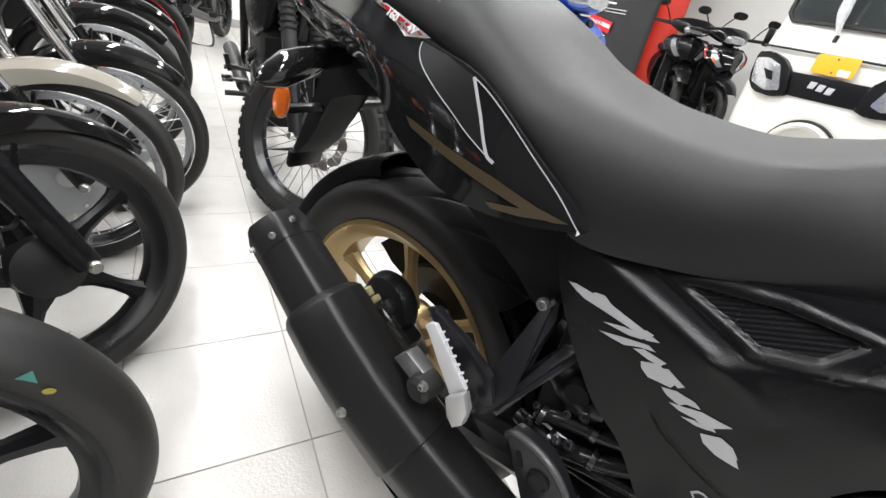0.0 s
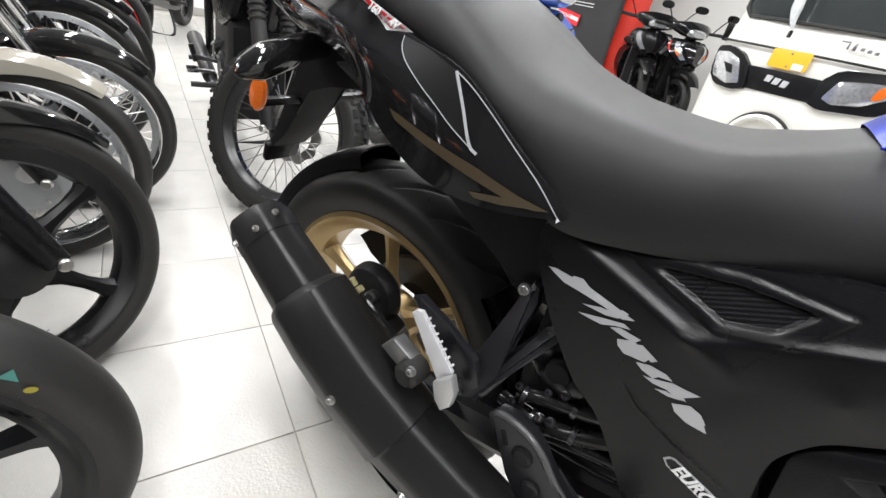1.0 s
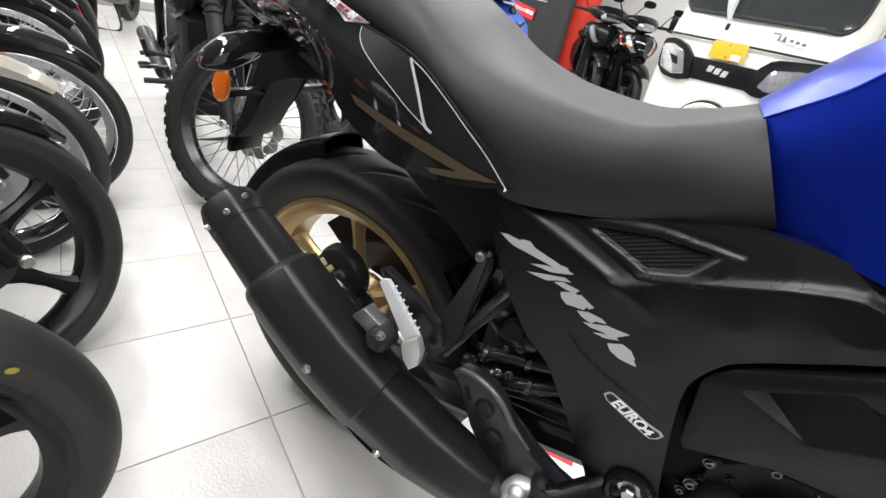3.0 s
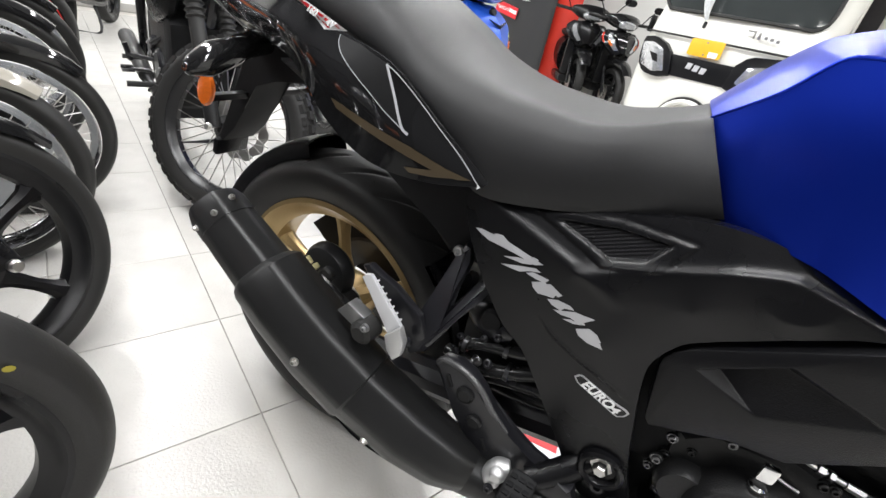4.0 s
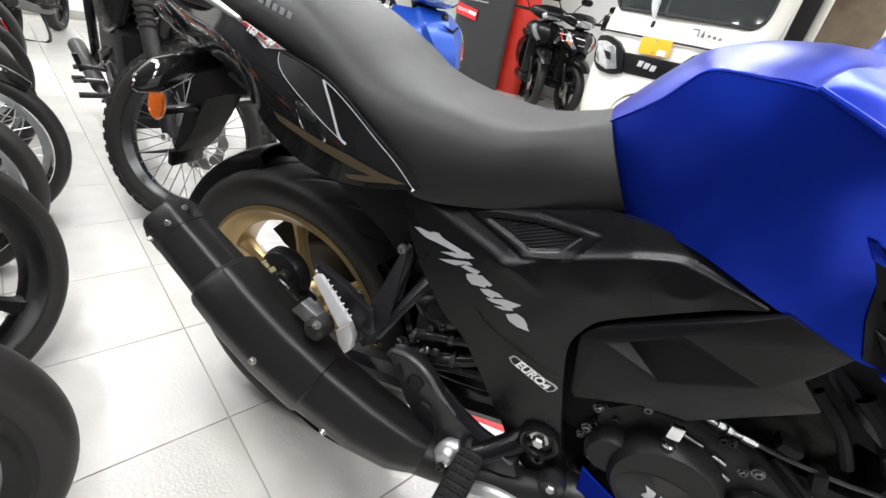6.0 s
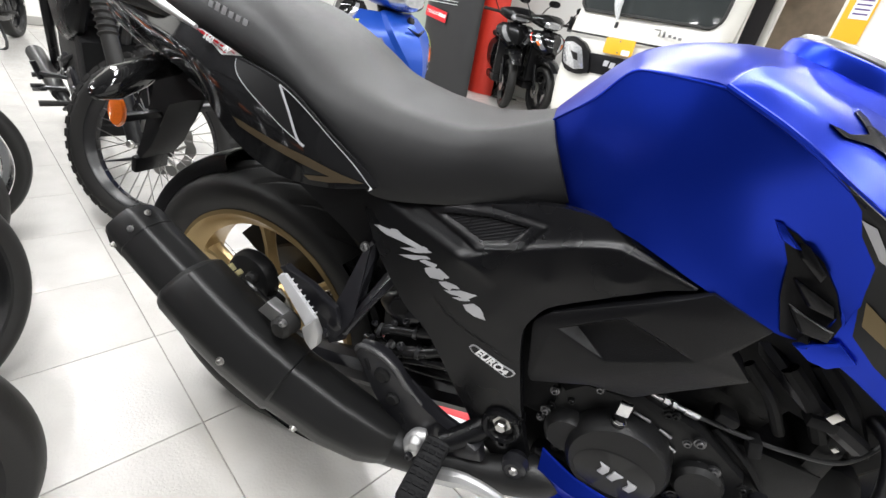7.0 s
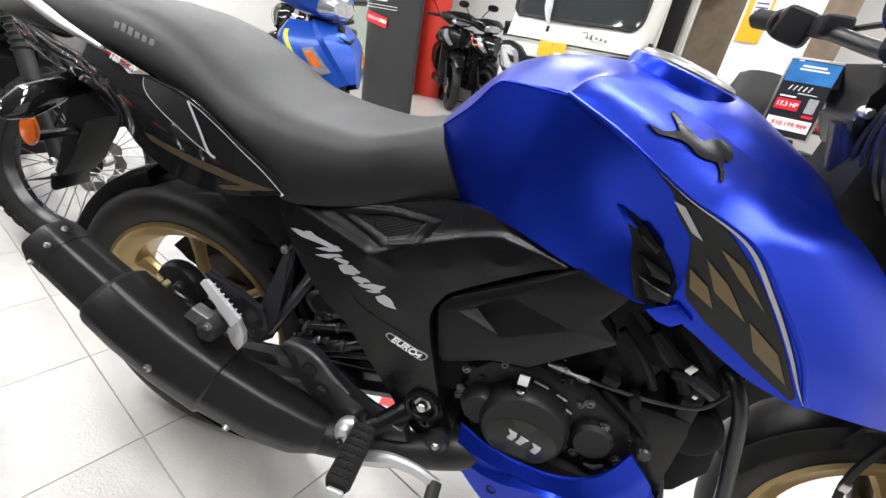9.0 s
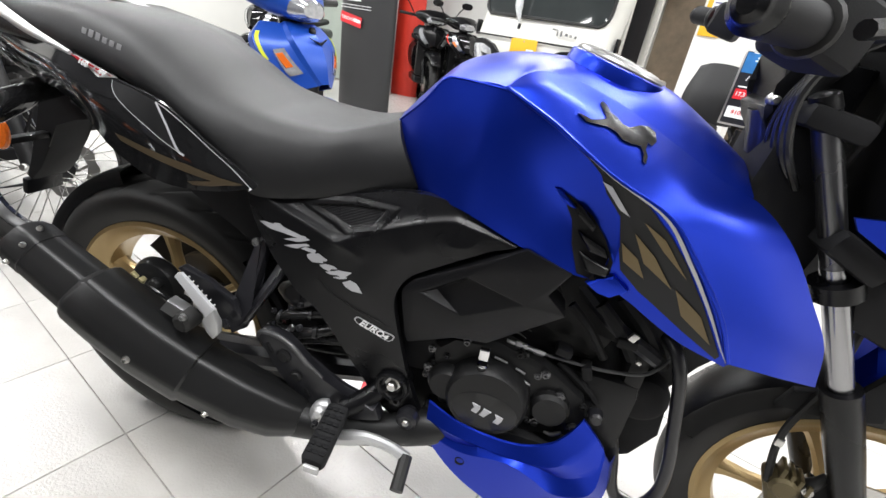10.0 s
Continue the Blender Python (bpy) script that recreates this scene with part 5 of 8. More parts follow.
lathe(bm, [(0, -0.006), (0.007, -0.006), (0.0105, -0.002), (0.012, 0.004), (0.012, 0.016)], 20, (0.440, -0.204, 0.368))
knee = part("footrest_knuckle", bm, CASTALU, carrier2, "cast aluminium footrest knuckle")
bolt(knee, (0.4365, -0.212, 0.346), (0, -1, 0.2), 0.005, FRAMEBLACK)
a, b = Vector((0.472, -0.194, 0.382)), Vector((0.468, -0.276, 0.340))
bm = B()
rows = []
for t, k in ((0, 0.85), (0.03, 1.0), (0.94, 1.08), (1.0, 0.9)):
    c = a.lerp(b, t)
    rows.append([c + Vector((0.019 * k * x, 0, 0.011 * k * z)) for x, z in rounded([(-1, -1), (1, -1), (1, 1), (-1, 1)], 0.22, 2)])
vs = grid(bm, rows, close_u=True)
bm.faces.new(vs[0][::-1])
bm.faces.new(vs[-1])
part("footrest", bm, MATT, carrier2, "black ribbed rubber footrest")
bm = B()
for k in range(7):
    for s in (-1, 0, 1):
        box(bm, a.lerp(b, 0.12 + 0.125 * k) + Vector((0.0115 * s, 0, 0.0115)), (0.009, 0.007, 0.003), 0.001)
part("footrest_tread", bm, MATT, carrier2)["kind"] = "stuff"
bm = B()
box(bm, b + Vector((0.002, -0.006, -0.003)), (0.026, 0.007, 0.014), 0.003)
part("footrest_end", bm, CASTALU, carrier2, "bare aluminium footrest end")
bm = B()
tube(bm, [(0.475, -0.205, 0.325), (0.505, -0.208, 0.342), (0.533, -0.211, 0.356), (0.572, -0.214, 0.358), (0.604, -0.216, 0.346)], [0.012, 0.013, 0.010, 0.009, 0.010], 10)
pedal = part("brake_pedal", bm, CASTALU, bike, "silver forged brake pedal")
bm = B()
tube(bm, [(0.602, -0.215, 0.350), (0.604, -0.245, 0.338), (0.605, -0.264, 0.330)], 0.011, 10)
part("pedal_rubber", bm, RUBBER, pedal, "black rubber pedal pad")

# muffler fittings
muffler_tree = tree_of(muffler)
for p, n in (((-0.030, -0.268, 0.587), (0.35, -0.7, 0.6)), ((-0.037, -0.235, 0.594), (0.5, 0, 0.85)), ((-0.055, -0.279, 0.555), (0, -1, 0.1)), ((0.149, -0.288, 0.440), (0.2, -0.9, 0.35)), ((0.262, -0.262, 0.345), (0, -1, -0.2))):
    n = Vector(n).normalized()
    hit, nn = muffler_tree.ray_cast(Vector(p) + n * 0.1, -n)[:2]
    bolt(muffler, (hit if hit is not None else Vector(p)) + n * 0.001, nn if nn is not None else n, 0.0048 if p[0] > 0 else 0.0034)
bm = B()
skin(bm, surface([[(0.17, -0.262, 0.372), (0.25, -0.258, 0.335), (0.34, -0.235, 0.305)], [(0.16, -0.240, 0.352), (0.25, -0.235, 0.312), (0.35, -0.215, 0.285)]], 16, 3), 0.003)
part("heat_guard", bm, SATIN, muffler)

# engine dressing
for k in range(7):
    a = 2 * math.pi * k / 7 + 0.3
    bolt(engine, (0.702 + 0.098 * math.cos(a), -0.125, 0.462 + 0.085 * math.sin(a)), r=0.0055, mat=ENGINE if k % 2 else DULLMETAL)
bm = B()
lathe(bm, [(0, -0.03), (0.026, -0.03), (0.031, -0.023), (0.032, 0.02)], 30, (0.803, -0.115, 0.462))
part("crankcase_cover", bm, ENGINE, engine)
bm = B()
lathe(bm, [(0, -0.02), (0.026, -0.02), (0.032, -0.01), (0.032, 0.03)], 30, (0.634, -0.13, 0.455))
part("oil_filler", bm, ENGINE, engine, "black oil filler cap")
bm = B()
plate(bm, [(0.60, 0.52), (0.635, 0.535), (0.70, 0.555), (0.78, 0.535), (0.85, 0.49), (0.865, 0.45), (0.845, 0.41), (0.78, 0.385), (0.66, 0.385), (0.61, 0.41)], -0.128, -0.09, 0.012)
part("clutch_cover", bm, ENGINE, engine, "black clutch cover")
bm = B()
plate(bm, [(0.745, 0.70), (0.80, 0.715), (0.86, 0.68), (0.93, 0.64), (0.96, 0.60), (0.90, 0.575), (0.83, 0.59), (0.78, 0.63)], -0.085, -0.065, 0.006)
part("inner_cover", bm, MATT, bike, "black inner cover under the tank")
for k in range(9):
    bm = B()
    c = Vector((0.775, 0, 0.525)) + Vector((0.34, 0, 0.94)) * (0.017 * k)
    box(bm, c, (0.13, 0.15, 0.004), 0.0015, Matrix.Rotation(radians(20), 3, "Y").to_4x4(), 1)
    part("cooling_fin", bm, ENGINE, engine)
bm = B()
lathe(bm, [(0, -0.0012), (0.050, -0.0012), (0.0525, 0.0), (0.0525, 0.002)], 40, (0.705, -0.162, 0.441))
bmesh.ops.scale(bm, vec=(1, 1, 0.72), verts=bm.verts, space=Matrix.Translation((-0.705, 0.162, -0.441)))
part("cover_disc", bm, EXHAUST, engine, "smooth oval face on the engine cover")
for k, lean in enumerate((-0.004, 0.002, -0.003)):
    bm = B()
    x = -0.021 + 0.020 * k
    plate(bm, [(x - 0.007, 0.008), (x + 0.007, 0.008), (x + 0.005 - lean, 0.003), (x + 0.003 - lean, -0.008), (x - 0.006 - lean, -0.008), (x - 0.004 - lean, 0.002)], -0.0015, 0.0015, 0.0006)
    part("cover_mark", bm, SILVERDECAL, engine, "silver cast maker mark" if k == 0 else "", at=Matrix.Translation((0.709, -0.1645, 0.440)) @ pose(0, 0, 0, 0, 15, 0))
bm = B()
box(bm, (0.684, -0.150, 0.541), (0.016, 0.008, 0.022), 0.003)
lever = part("clutch_lever", bm, CHROME, engine, "bright clutch release lever")
bm = B()
lathe(bm, [(0, -0.008), (0.007, -0.008), (0.0095, -0.004), (0.0095, 0.002), (0.007, 0.004), (0, 0.004)], 16, (0.685, -0.148, 0.518), axis="Z")
part("lever_nut", bm, CHROME, lever)
bm = B()
tube(bm, [(0.685, -0.149, 0.517), (0.687, -0.150, 0.492)], 0.010, 14)
part("lever_shaft_tower", bm, ENGINE, engine)
bm = B()
plate(bm, [(0.708, 0.548), (0.742, 0.549), (0.760, 0.538), (0.764, 0.512), (0.752, 0.508), (0.745, 0.528), (0.728, 0.538)], -0.110, -0.102, 0.003)
part("cable_bracket", bm, CASTALU, engine, "cast aluminium cable bracket")
bm = B()
tube(bm, [(0.712, -0.114, 0.551), (0.774, -0.112, 0.545)], 0.0036, 10)
for x0, x1, r in ((0.728, 0.735, 0.0065), (0.739, 0.744, 0.0065), (0.756, 0.772, 0.0048)):
    q = lambda x: (x, -0.1135, 0.551 - (x - 0.712) * 0.097)
    tube(bm, [q(x0), q(x1)], r, 6)
part("cable_adjuster", bm, DULLSTEEL, engine, "bright threaded cable adjuster")
bm = B()
tube(bm, [(0.774, -0.112, 0.545), (0.82, -0.112, 0.544), (0.873, -0.112, 0.547), (0.93, -0.105, 0.56), (0.97, -0.08, 0.62)], 0.0028, 8)
part("clutch_cable", bm, material("grey cable sleeve", (0.06, 0.06, 0.062), 0.4), engine)
# cover ribs in brighter metal, which paints in their glints
for (x0, z0), (x1, z1) in (((0.700, 0.527), (0.722, 0.524)), ((0.698, 0.516), (0.716, 0.511)), ((0.706, 0.502), (0.724, 0.498)), ((0.736, 0.517), (0.752, 0.513)), ((0.748, 0.500), (0.764, 0.494))):
    bm = B()
    tube(bm, [(x0, -0.131, z0), (x1, -0.133, z1)], 0.0022, 6)
    part("cover_rib", bm, material("rib glint metal", (0.25, 0.25, 0.25), 0.35, metal=0.8), engine)
for x, z, r in ((0.782, 0.524, 0.0055), (0.812, 0.490, 0.0062), (0.787, 0.424, 0.0058), (0.846, 0.437, 0.006), (0.598, 0.470, 0.0055), (0.600, 0.510, 0.0048), (0.617, 0.428, 0.005)):
    bolt(engine, (x, -0.134, z), r=r, mat=DULLMETAL)
bm = B()
lathe(bm, [(0, -0.012), (0.008, -0.012), (0.011, -0.008), (0.012, 0.006)], 24, (0.872, -0.134, 0.474))
part("banjo_bolt", bm, FRAMEBLACK, engine, "black round banjo bolt")
# thin bright strip along the cover's curved edge
bm = B()
tube(bm, [(0.806, -0.136, 0.413), (0.818, -0.138, 0.414), (0.832, -0.137, 0.424)], [0.002, 0.004, 0.002], 8, 12)
part("cover_edge", bm, STEEL, engine, "bright steel strip at the cover edge")
bm = B()
tube(bm, [(0.77, -0.06, 0.68), (0.86, -0.10, 0.62), (0.93, -0.105, 0.585)], 0.012, 8)
part("cradle_tube", bm, FRAMEBLACK, bike)
bm = B()
tube(bm, [(0.78, 0.06, 0.68), (0.86, 0.10, 0.62), (0.93, 0.105, 0.585)], 0.012, 8)
part("cradle_tube", bm, FRAMEBLACK, bike)
for sgn in (-1, 1):
    bm = B()
    tube(bm, [(0.925, sgn * 0.06, 0.62), (0.955, sgn * 0.105, 0.600), (0.985, sgn * 0.115, 0.50), (1.012, sgn * 0.12, 0.36), (0.995, sgn * 0.118, 0.298), (0.958, sgn * 0.11, 0.295), (0.930, sgn * 0.10, 0.38), (0.915, sgn * 0.06, 0.43)], 0.0100, 12)
    bar = part("crash_bar", bm, FRAMEBLACK, bike, "black tubular crash bar")
    bolt(bar, (1.005, sgn * 0.135, 0.325), (0, sgn, 0), 0.009)
bm = B()
lathe(bm, [(0, -0.022), (0.03, -0.022), (0.040, -0.016), (0.044, -0.004), (0.044, 0.014), (0.03, 0.022), (0, 0.022)], 30, (0.943, -0.07, 0.490))
part("horn", bm, MATT, bike, "round black horn")
bm = B()
box(bm, (0.915, 0, 0.52), (0.03, 0.2, 0.13), 0.01)
part("oil_cooler", bm, ENGINE, bike, "black oil cooler")

# screws added to stand in for specular dots, hoses and connectors round the engine
rnd = random.Random(11)
for x, z in ((0.625, 0.500), (0.640, 0.412), (0.672, 0.398), (0.735, 0.392), (0.776, 0.420), (0.772, 0.512), (0.745, 0.545), (0.852, 0.478), (0.842, 0.428), (0.600, 0.545), (0.595, 0.450)):
    bolt(engine, (x, -0.1285, z), r=0.0044, mat=rnd.choice((ENGINE, ENGINE, DULLMETAL)))
for p, q, r in (((0.79, -0.105, 0.64), (0.86, -0.10, 0.56), 0.007), ((0.83, -0.10, 0.65), (0.90, -0.095, 0.57), 0.010), ((0.86, -0.08, 0.66), (0.95, -0.08, 0.56), 0.012), ((0.80, -0.10, 0.53), (0.88, -0.105, 0.47), 0.006)):
    p, q = Vector(p), Vector(q)
    bm = B()
    tube(bm, [p, p.lerp(q, 0.5) + Vector((0.0, -0.008, 0.01)), q], r, 8, 10)
    part("hose", bm, MATT, engine, "black rubber hose")
for x, z, w, h in ((0.800, 0.560, 0.026, 0.014), (0.842, 0.535, 0.016, 0.026), (0.880, 0.605, 0.030, 0.016), (0.872, 0.445, 0.024, 0.024)):
    bm = B()
    box(bm, (x, -0.108, z), (w, 0.026, h), 0.005, Matrix.Rotation(radians(rnd.uniform(-30, 30)), 3, "Y").to_4x4())
    part("connector", bm, MATT, engine, "black connector block")
for x, z in ((0.884, 0.620), (0.904, 0.580), (0.868, 0.470)):
    bm = B()
    box(bm, (x, -0.118, z), (0.011, 0.006, 0.014) if z > 0.6 else (0.007, 0.005, 0.006), 0.0015, Matrix.Rotation(radians(25), 3, "Y").to_4x4())
    part("clip", bm, STEEL, engine, "zinc plated clip")
# dark sheet added to close the bright gap under the shroud
bm = B()
plate(bm, [(0.90, 0.66), (0.985, 0.655), (1.055, 0.645), (1.05, 0.600), (1.005, 0.560), (0.985, 0.500), (0.93, 0.50)], -0.052, -0.030, 0.006)
part("radiator_shield", bm, MATT, bike, "black sheet filling the gap behind the tank shroud")
bm = B()
plate(bm, [(0.905, 0.46), (0.985, 0.50), (0.995, 0.42), (0.965, 0.36), (0.915, 0.33)], -0.075, -0.055, 0.006)
part("front_bracket", bm, MATT, bike, "black front engine bracket")

# front end
bm = B()
rows = []
for i in range(17):
    a = radians(165 - 8.2 * i)
    R = RF + 0.02
    lift = 0.055 * max(0.0, 1 - (i - 7) / 6) ** 1.5 if i > 6 else 0.0
    rows.append([Vector((math.cos(a) * (R - dz), y, math.sin(a) * (R - dz))) for y, dz in ((-0.062, 0.045), (-0.062, 0.01 - 0.5 * lift), (-0.045, -lift), (0, -0.006 - lift), (0.045, -lift), (0.062, 0.01 - 0.5 * lift), (0.062, 0.045))])
skin(bm, rows[:7], 0.003, (0.2, 0, -1))
part("mudguard_rear", bm, SATIN, bike, "black rear half of the front mudguard", at=STEER)
bm = B()
skin(bm, rows[6:], 0.003, (-0.2, 0, -1))
part("front_mudguard", bm, BLUE, bike, "matt blue front mudguard", at=STEER)
BRONZE = material("bronze caliper", (0.11, 0.088, 0.045), 0.42, metal=0.6, var=0.25, scale=40)
bm = B()
box(bm, (-0.118, -0.086, 0.062), (0.052, 0.036, 0.105), 0.014, Matrix.Rotation(radians(-25), 3, "Y").to_4x4(), 3)
cal = part("front_caliper", bm, BRONZE, bike, "bronze coloured front brake caliper", at=STEER)
for dx, dz in ((-0.012, 0.03), (0.014, -0.03)):
    bm = B()
    lathe(bm, [(0, -0.030), (0.016, -0.030), (0.021, -0.025), (0.022, 0.0)], 20, (-0.118 + dx, -0.086, 0.062 + dz))
    part("piston_boss", bm, BRONZE, cal)
for k in range(4):
    bm = B()
    box(bm, (-0.140 + 0.013 * k, -0.094, 0.118 - 0.004 * k), (0.007, 0.034, 0.022), 0.0025)
    part("caliper_rib", bm, BRONZE, cal)
bm = B()
tube(bm, [(-0.10, -0.09, 0.10), (-0.095, -0.10, 0.125), (-0.088, -0.095, 0.140)], [0.013, 0.010, 0.006], 12)
part("slide_pin_boot", bm, RUBBER, cal, "black rubber slide pin boot")
bm = B()
plate(bm, [(-0.10, 0.12), (-0.06, 0.105), (-0.055, 0.05), (-0.09, 0.02)], -0.082, -0.074, 0.003)
part("caliper_bracket", bm, MATT, cal, "black caliper bracket")
bolt(cal, (-0.100, -0.106, 0.102), r=0.006)
bolt(cal, (-0.140, -0.106, 0.030), r=0.006)
bm = B()
plate(bm, [(-0.196, 0.222), (-0.185, 0.262), (-0.112, 0.292), (-0.098, 0.352), (-0.086, 0.350), (-0.074, 0.262), (-0.120, 0.238)], -0.094, -0.080, 0.004)
part("mudguard_stay", bm, MATT, bike, "black front mudguard stay", at=STEER)
bm = B()
box(bm, (-0.163, -0.092, 0.162), (0.013, 0.012, 0.017), 0.004)
part("hose_clip", bm, STEEL, bike, "zinc hose clip", at=STEER)
bm = B()
tube(bm, [(-0.150, -0.10, 0.085), (-0.163, -0.092, 0.15), (-0.165, -0.092, 0.20), (-0.155, -0.098, 0.30), (-0.16, -0.09, 0.42)], 0.006, 8)
part("front_brake_hose", bm, RUBBER, bike, at=STEER)
# steering head, bars, instruments
bm = B()
box(bm, (1.005, 0, 0.943), (0.075, 0.205, 0.028), 0.010, Matrix.Rotation(radians(10), 3, "Y").to_4x4())
part("upper_clamp", bm, MATT, bike, "black upper fork clamp")
bm = B()
box(bm, (1.09, 0, 0.80), (0.08, 0.23, 0.035), 0.012, Matrix.Rotation(radians(27), 3, "Y").to_4x4())
part("lower_clamp", bm, MATT, bike, "black lower fork clamp")
bm = B()
plate(bm, [(0.968, 0.932), (1.005, 0.935), (1.078, 0.79), (1.06, 0.70), (0.99, 0.66), (0.95, 0.80)], -0.062, 0.062, 0.012)
part("steering_head_cover", bm, MATT, bike, "black cover round the steering head")
bm = B()
lathe(bm, [(0, 0.014), (0.012, 0.014), (0.016, 0.010), (0.018, 0.0)], 20, axis="Z")
part("ignition_lock", bm, CHROME, bike, "bright ignition lock", at=pose(0.985, 0.0, 0.957, 0, 10, 0))
for sgn in (-1, 1):
    bm = B()
    lathe(bm, [(0, 0.008), (0.010, 0.008), (0.015, 0.005), (0.0165, -0.012)], 20, axis="Z")
    part("fork_cap", bm, ENGINE, bike, "black fork cap", at=pose(0.984, sgn * 0.082, 0.966, 0, -27, 0))
    bm = B()
    tube(bm, [(0.972, sgn * 0.05, 0.955), (0.985, sgn * 0.05, 0.985), (1.0, sgn * 0.05, 1.012)], [0.014, 0.012, 0.016], 14)
    part("bar_riser", bm, MATT, bike, "black handlebar riser")
bm = B()
tube(bm, [(0.929, 0.437, 1.075), (0.985, 0.31, 1.062), (1.02, 0.14, 1.03), (1.012, 0.0, 1.018), (0.970, -0.12, 1.016), (0.885, -0.235, 1.016), (0.797, -0.362, 1.012)], 0.0115, 12)
bars = part("handlebar", bm, SATIN, bike, "black one-piece handlebar")
for sgn, e0, e1, h0, h1 in ((1, (0.929, 0.437, 1.075), (0.951, 0.387, 1.069), (0.968, 0.345, 1.062), (1.01, 0.30, 1.06)), (-1, (0.797, -0.362, 1.012), (0.860, -0.271, 1.015), (0.884, -0.238, 1.016), (0.950, -0.205, 1.03))):
    a, b = Vector(e0), Vector(e1)
    d = (b - a).normalized()
    bm = B()
    tube(bm, [a, a.lerp(b, 0.5), b], 0.0170, 18)
    grip = part("grip", bm, MATT, bars, "black ribbed rubber grip")
    bm = B()
    tube(bm, [a - d * 0.016, a - d * 0.0159, a - d * 0.012, a - d * 0.0119, a - d * 0.006, a + d * 0.004], [0.006, 0.0105, 0.0120, 0.0145, 0.0170, 0.0170], 28)
    part("bar_end", bm, SATIN, grip, "black bar end")
    bm = B()
    tube(bm, [b, b + d * 0.004, b + d * 0.010], [0.022, 0.024, 0.022], 18)
    part("grip_flange", bm, RUBBER, grip)
    bm = B()
    box(bm, (0, 0, 0), (0.056, 0.062, 0.056), 0.014, None, 3)
    sw = part("switch_unit", bm, MATT, bars, "black switch housing", at=Matrix.Translation(h0) @ pose(0, 0, 0, 0, 15, 25 * -sgn))
    for k in range(2):
        bm = B()
        lathe(bm, [(0.009, -0.002), (0.009, 0.005), (0.007, 0.006), (0, 0.006)], 14, axis="Z")
        part("button", bm, material("grey button", (0.10, 0.10, 0.105), 0.45) if k else REDDECAL, sw, "", at=pose(-0.0255, 0.008 - 0.016 * k, 0.004 + 0.008 * k, 0, -90, 0))
    bm = B()
    tube(bm, [Vector(h1) + Vector((0.0, 0, 0)), Vector(h1) + Vector((0.012, sgn * 0.06, 0.0)), a + Vector((0.060, 0, -0.004))], [0.009, 0.007, 0.006], 10)
    part("lever", bm, SATIN, bars, "black hand lever")
    bm = B()
    box(bm, Vector(h1) + Vector((-0.012, -sgn * 0.01, 0.004)), (0.045, 0.06, 0.034), 0.010, None, 3)
    part("lever_perch", bm, MATT, bars)
    bm = B()
    tube(bm, [Vector(h1), Vector(h1) + Vector((0.05, -sgn * 0.09, 0.01)), Vector((1.06, sgn * 0.06, 0.96)), Vector((1.04, sgn * 0.05, 0.85))], 0.005, 8, 24)
    part("control_cable", bm, RUBBER, bars, "black control cable")
bm = B()
box(bm, (0.955, -0.185, 1.055), (0.055, 0.055, 0.040), 0.008, None, 3)
res = part("fluid_reservoir", bm, MATT, bars, "black brake fluid reservoir")
bm = B()
box(bm, (0.955, -0.185, 1.078), (0.052, 0.052, 0.007), 0.003)
part("reservoir_cap", bm, CASTALU, res, "grey reservoir cap")
bm = B()
plate(bm, [(0.946, 1.004), (0.958, 0.975), (0.960, 0.955), (0.944, 0.946), (0.953, 0.930), (0.970, 0.905), (1.04, 0.893), (1.05, 1.005), (0.98, 1.010)], -0.035, 0.06, 0.010)
part("cable_guide", bm, SATIN, bike, "black cable guide behind the instruments")
for k in range(6):
    bm = B()
    y = -0.105 + 0.02 * k
    tube(bm, [(0.985 - 0.006 * k, y - 0.04, 1.03), (0.955 + 0.006 * k, y - 0.012, 0.995), (0.950 + 0.004 * k, y, 0.955), (0.968, y + 0.01, 0.905), (1.010, y * 0.6, 0.86)], 0.0048, 8, 24)
    part("cable", bm, HOSE, bike, "black control cable")
bm = B()
lathe(bm, [(0, -0.006), (0.004, -0.006), (0.006, -0.004), (0.006, 0.006), (0.008, 0.008)], 16, (0.952, -0.040, 0.955))
part("cable_nut", bm, STEEL, bike, "bright cable nut")
bm = B()
box(bm, (1.075, 0, 1.06), (0.07, 0.16, 0.10), 0.022, Matrix.Rotation(radians(35), 3, "Y").to_4x4(), 3)
part("instrument", bm, MATT, bike, "black instrument unit")
bm = B()
plate(bm, [(1.035, 1.04), (1.070, 0.93), (1.115, 0.80), (1.27, 0.78), (1.32, 0.88), (1.23, 1.03), (1.12, 1.085)], -0.115, 0.115, 0.03)
part("headlamp_shell", bm, MATT, bike, "black headlamp shell")
bm = B()
plate(bm, [(1.10, 0.79), (1.135, 0.70), (1.25, 0.66), (1.30, 0.74), (1.28, 0.80)], -0.095, 0.095, 0.02)
part("lower_cowl", bm, MATT, bike, "black lower headlamp cowl")
for sgn in (-1, 1):
    r = surface([[(1.050, sgn * 0.125, 0.852), (1.09, sgn * 0.135, 0.858), (1.15, sgn * 0.13, 0.85), (1.26, sgn * 0.10, 0.84)], [(1.060, sgn * 0.125, 0.838), (1.10, sgn * 0.130, 0.818), (1.16, sgn * 0.125, 0.79), (1.26, sgn * 0.09, 0.78)]], 16, 4)
    bm = B()
    skin(bm, r, 0.004, (0, -sgn, 0))
    part("headlamp_cowl_side", bm, BLUE, bike, "matt blue headlamp cowl side")
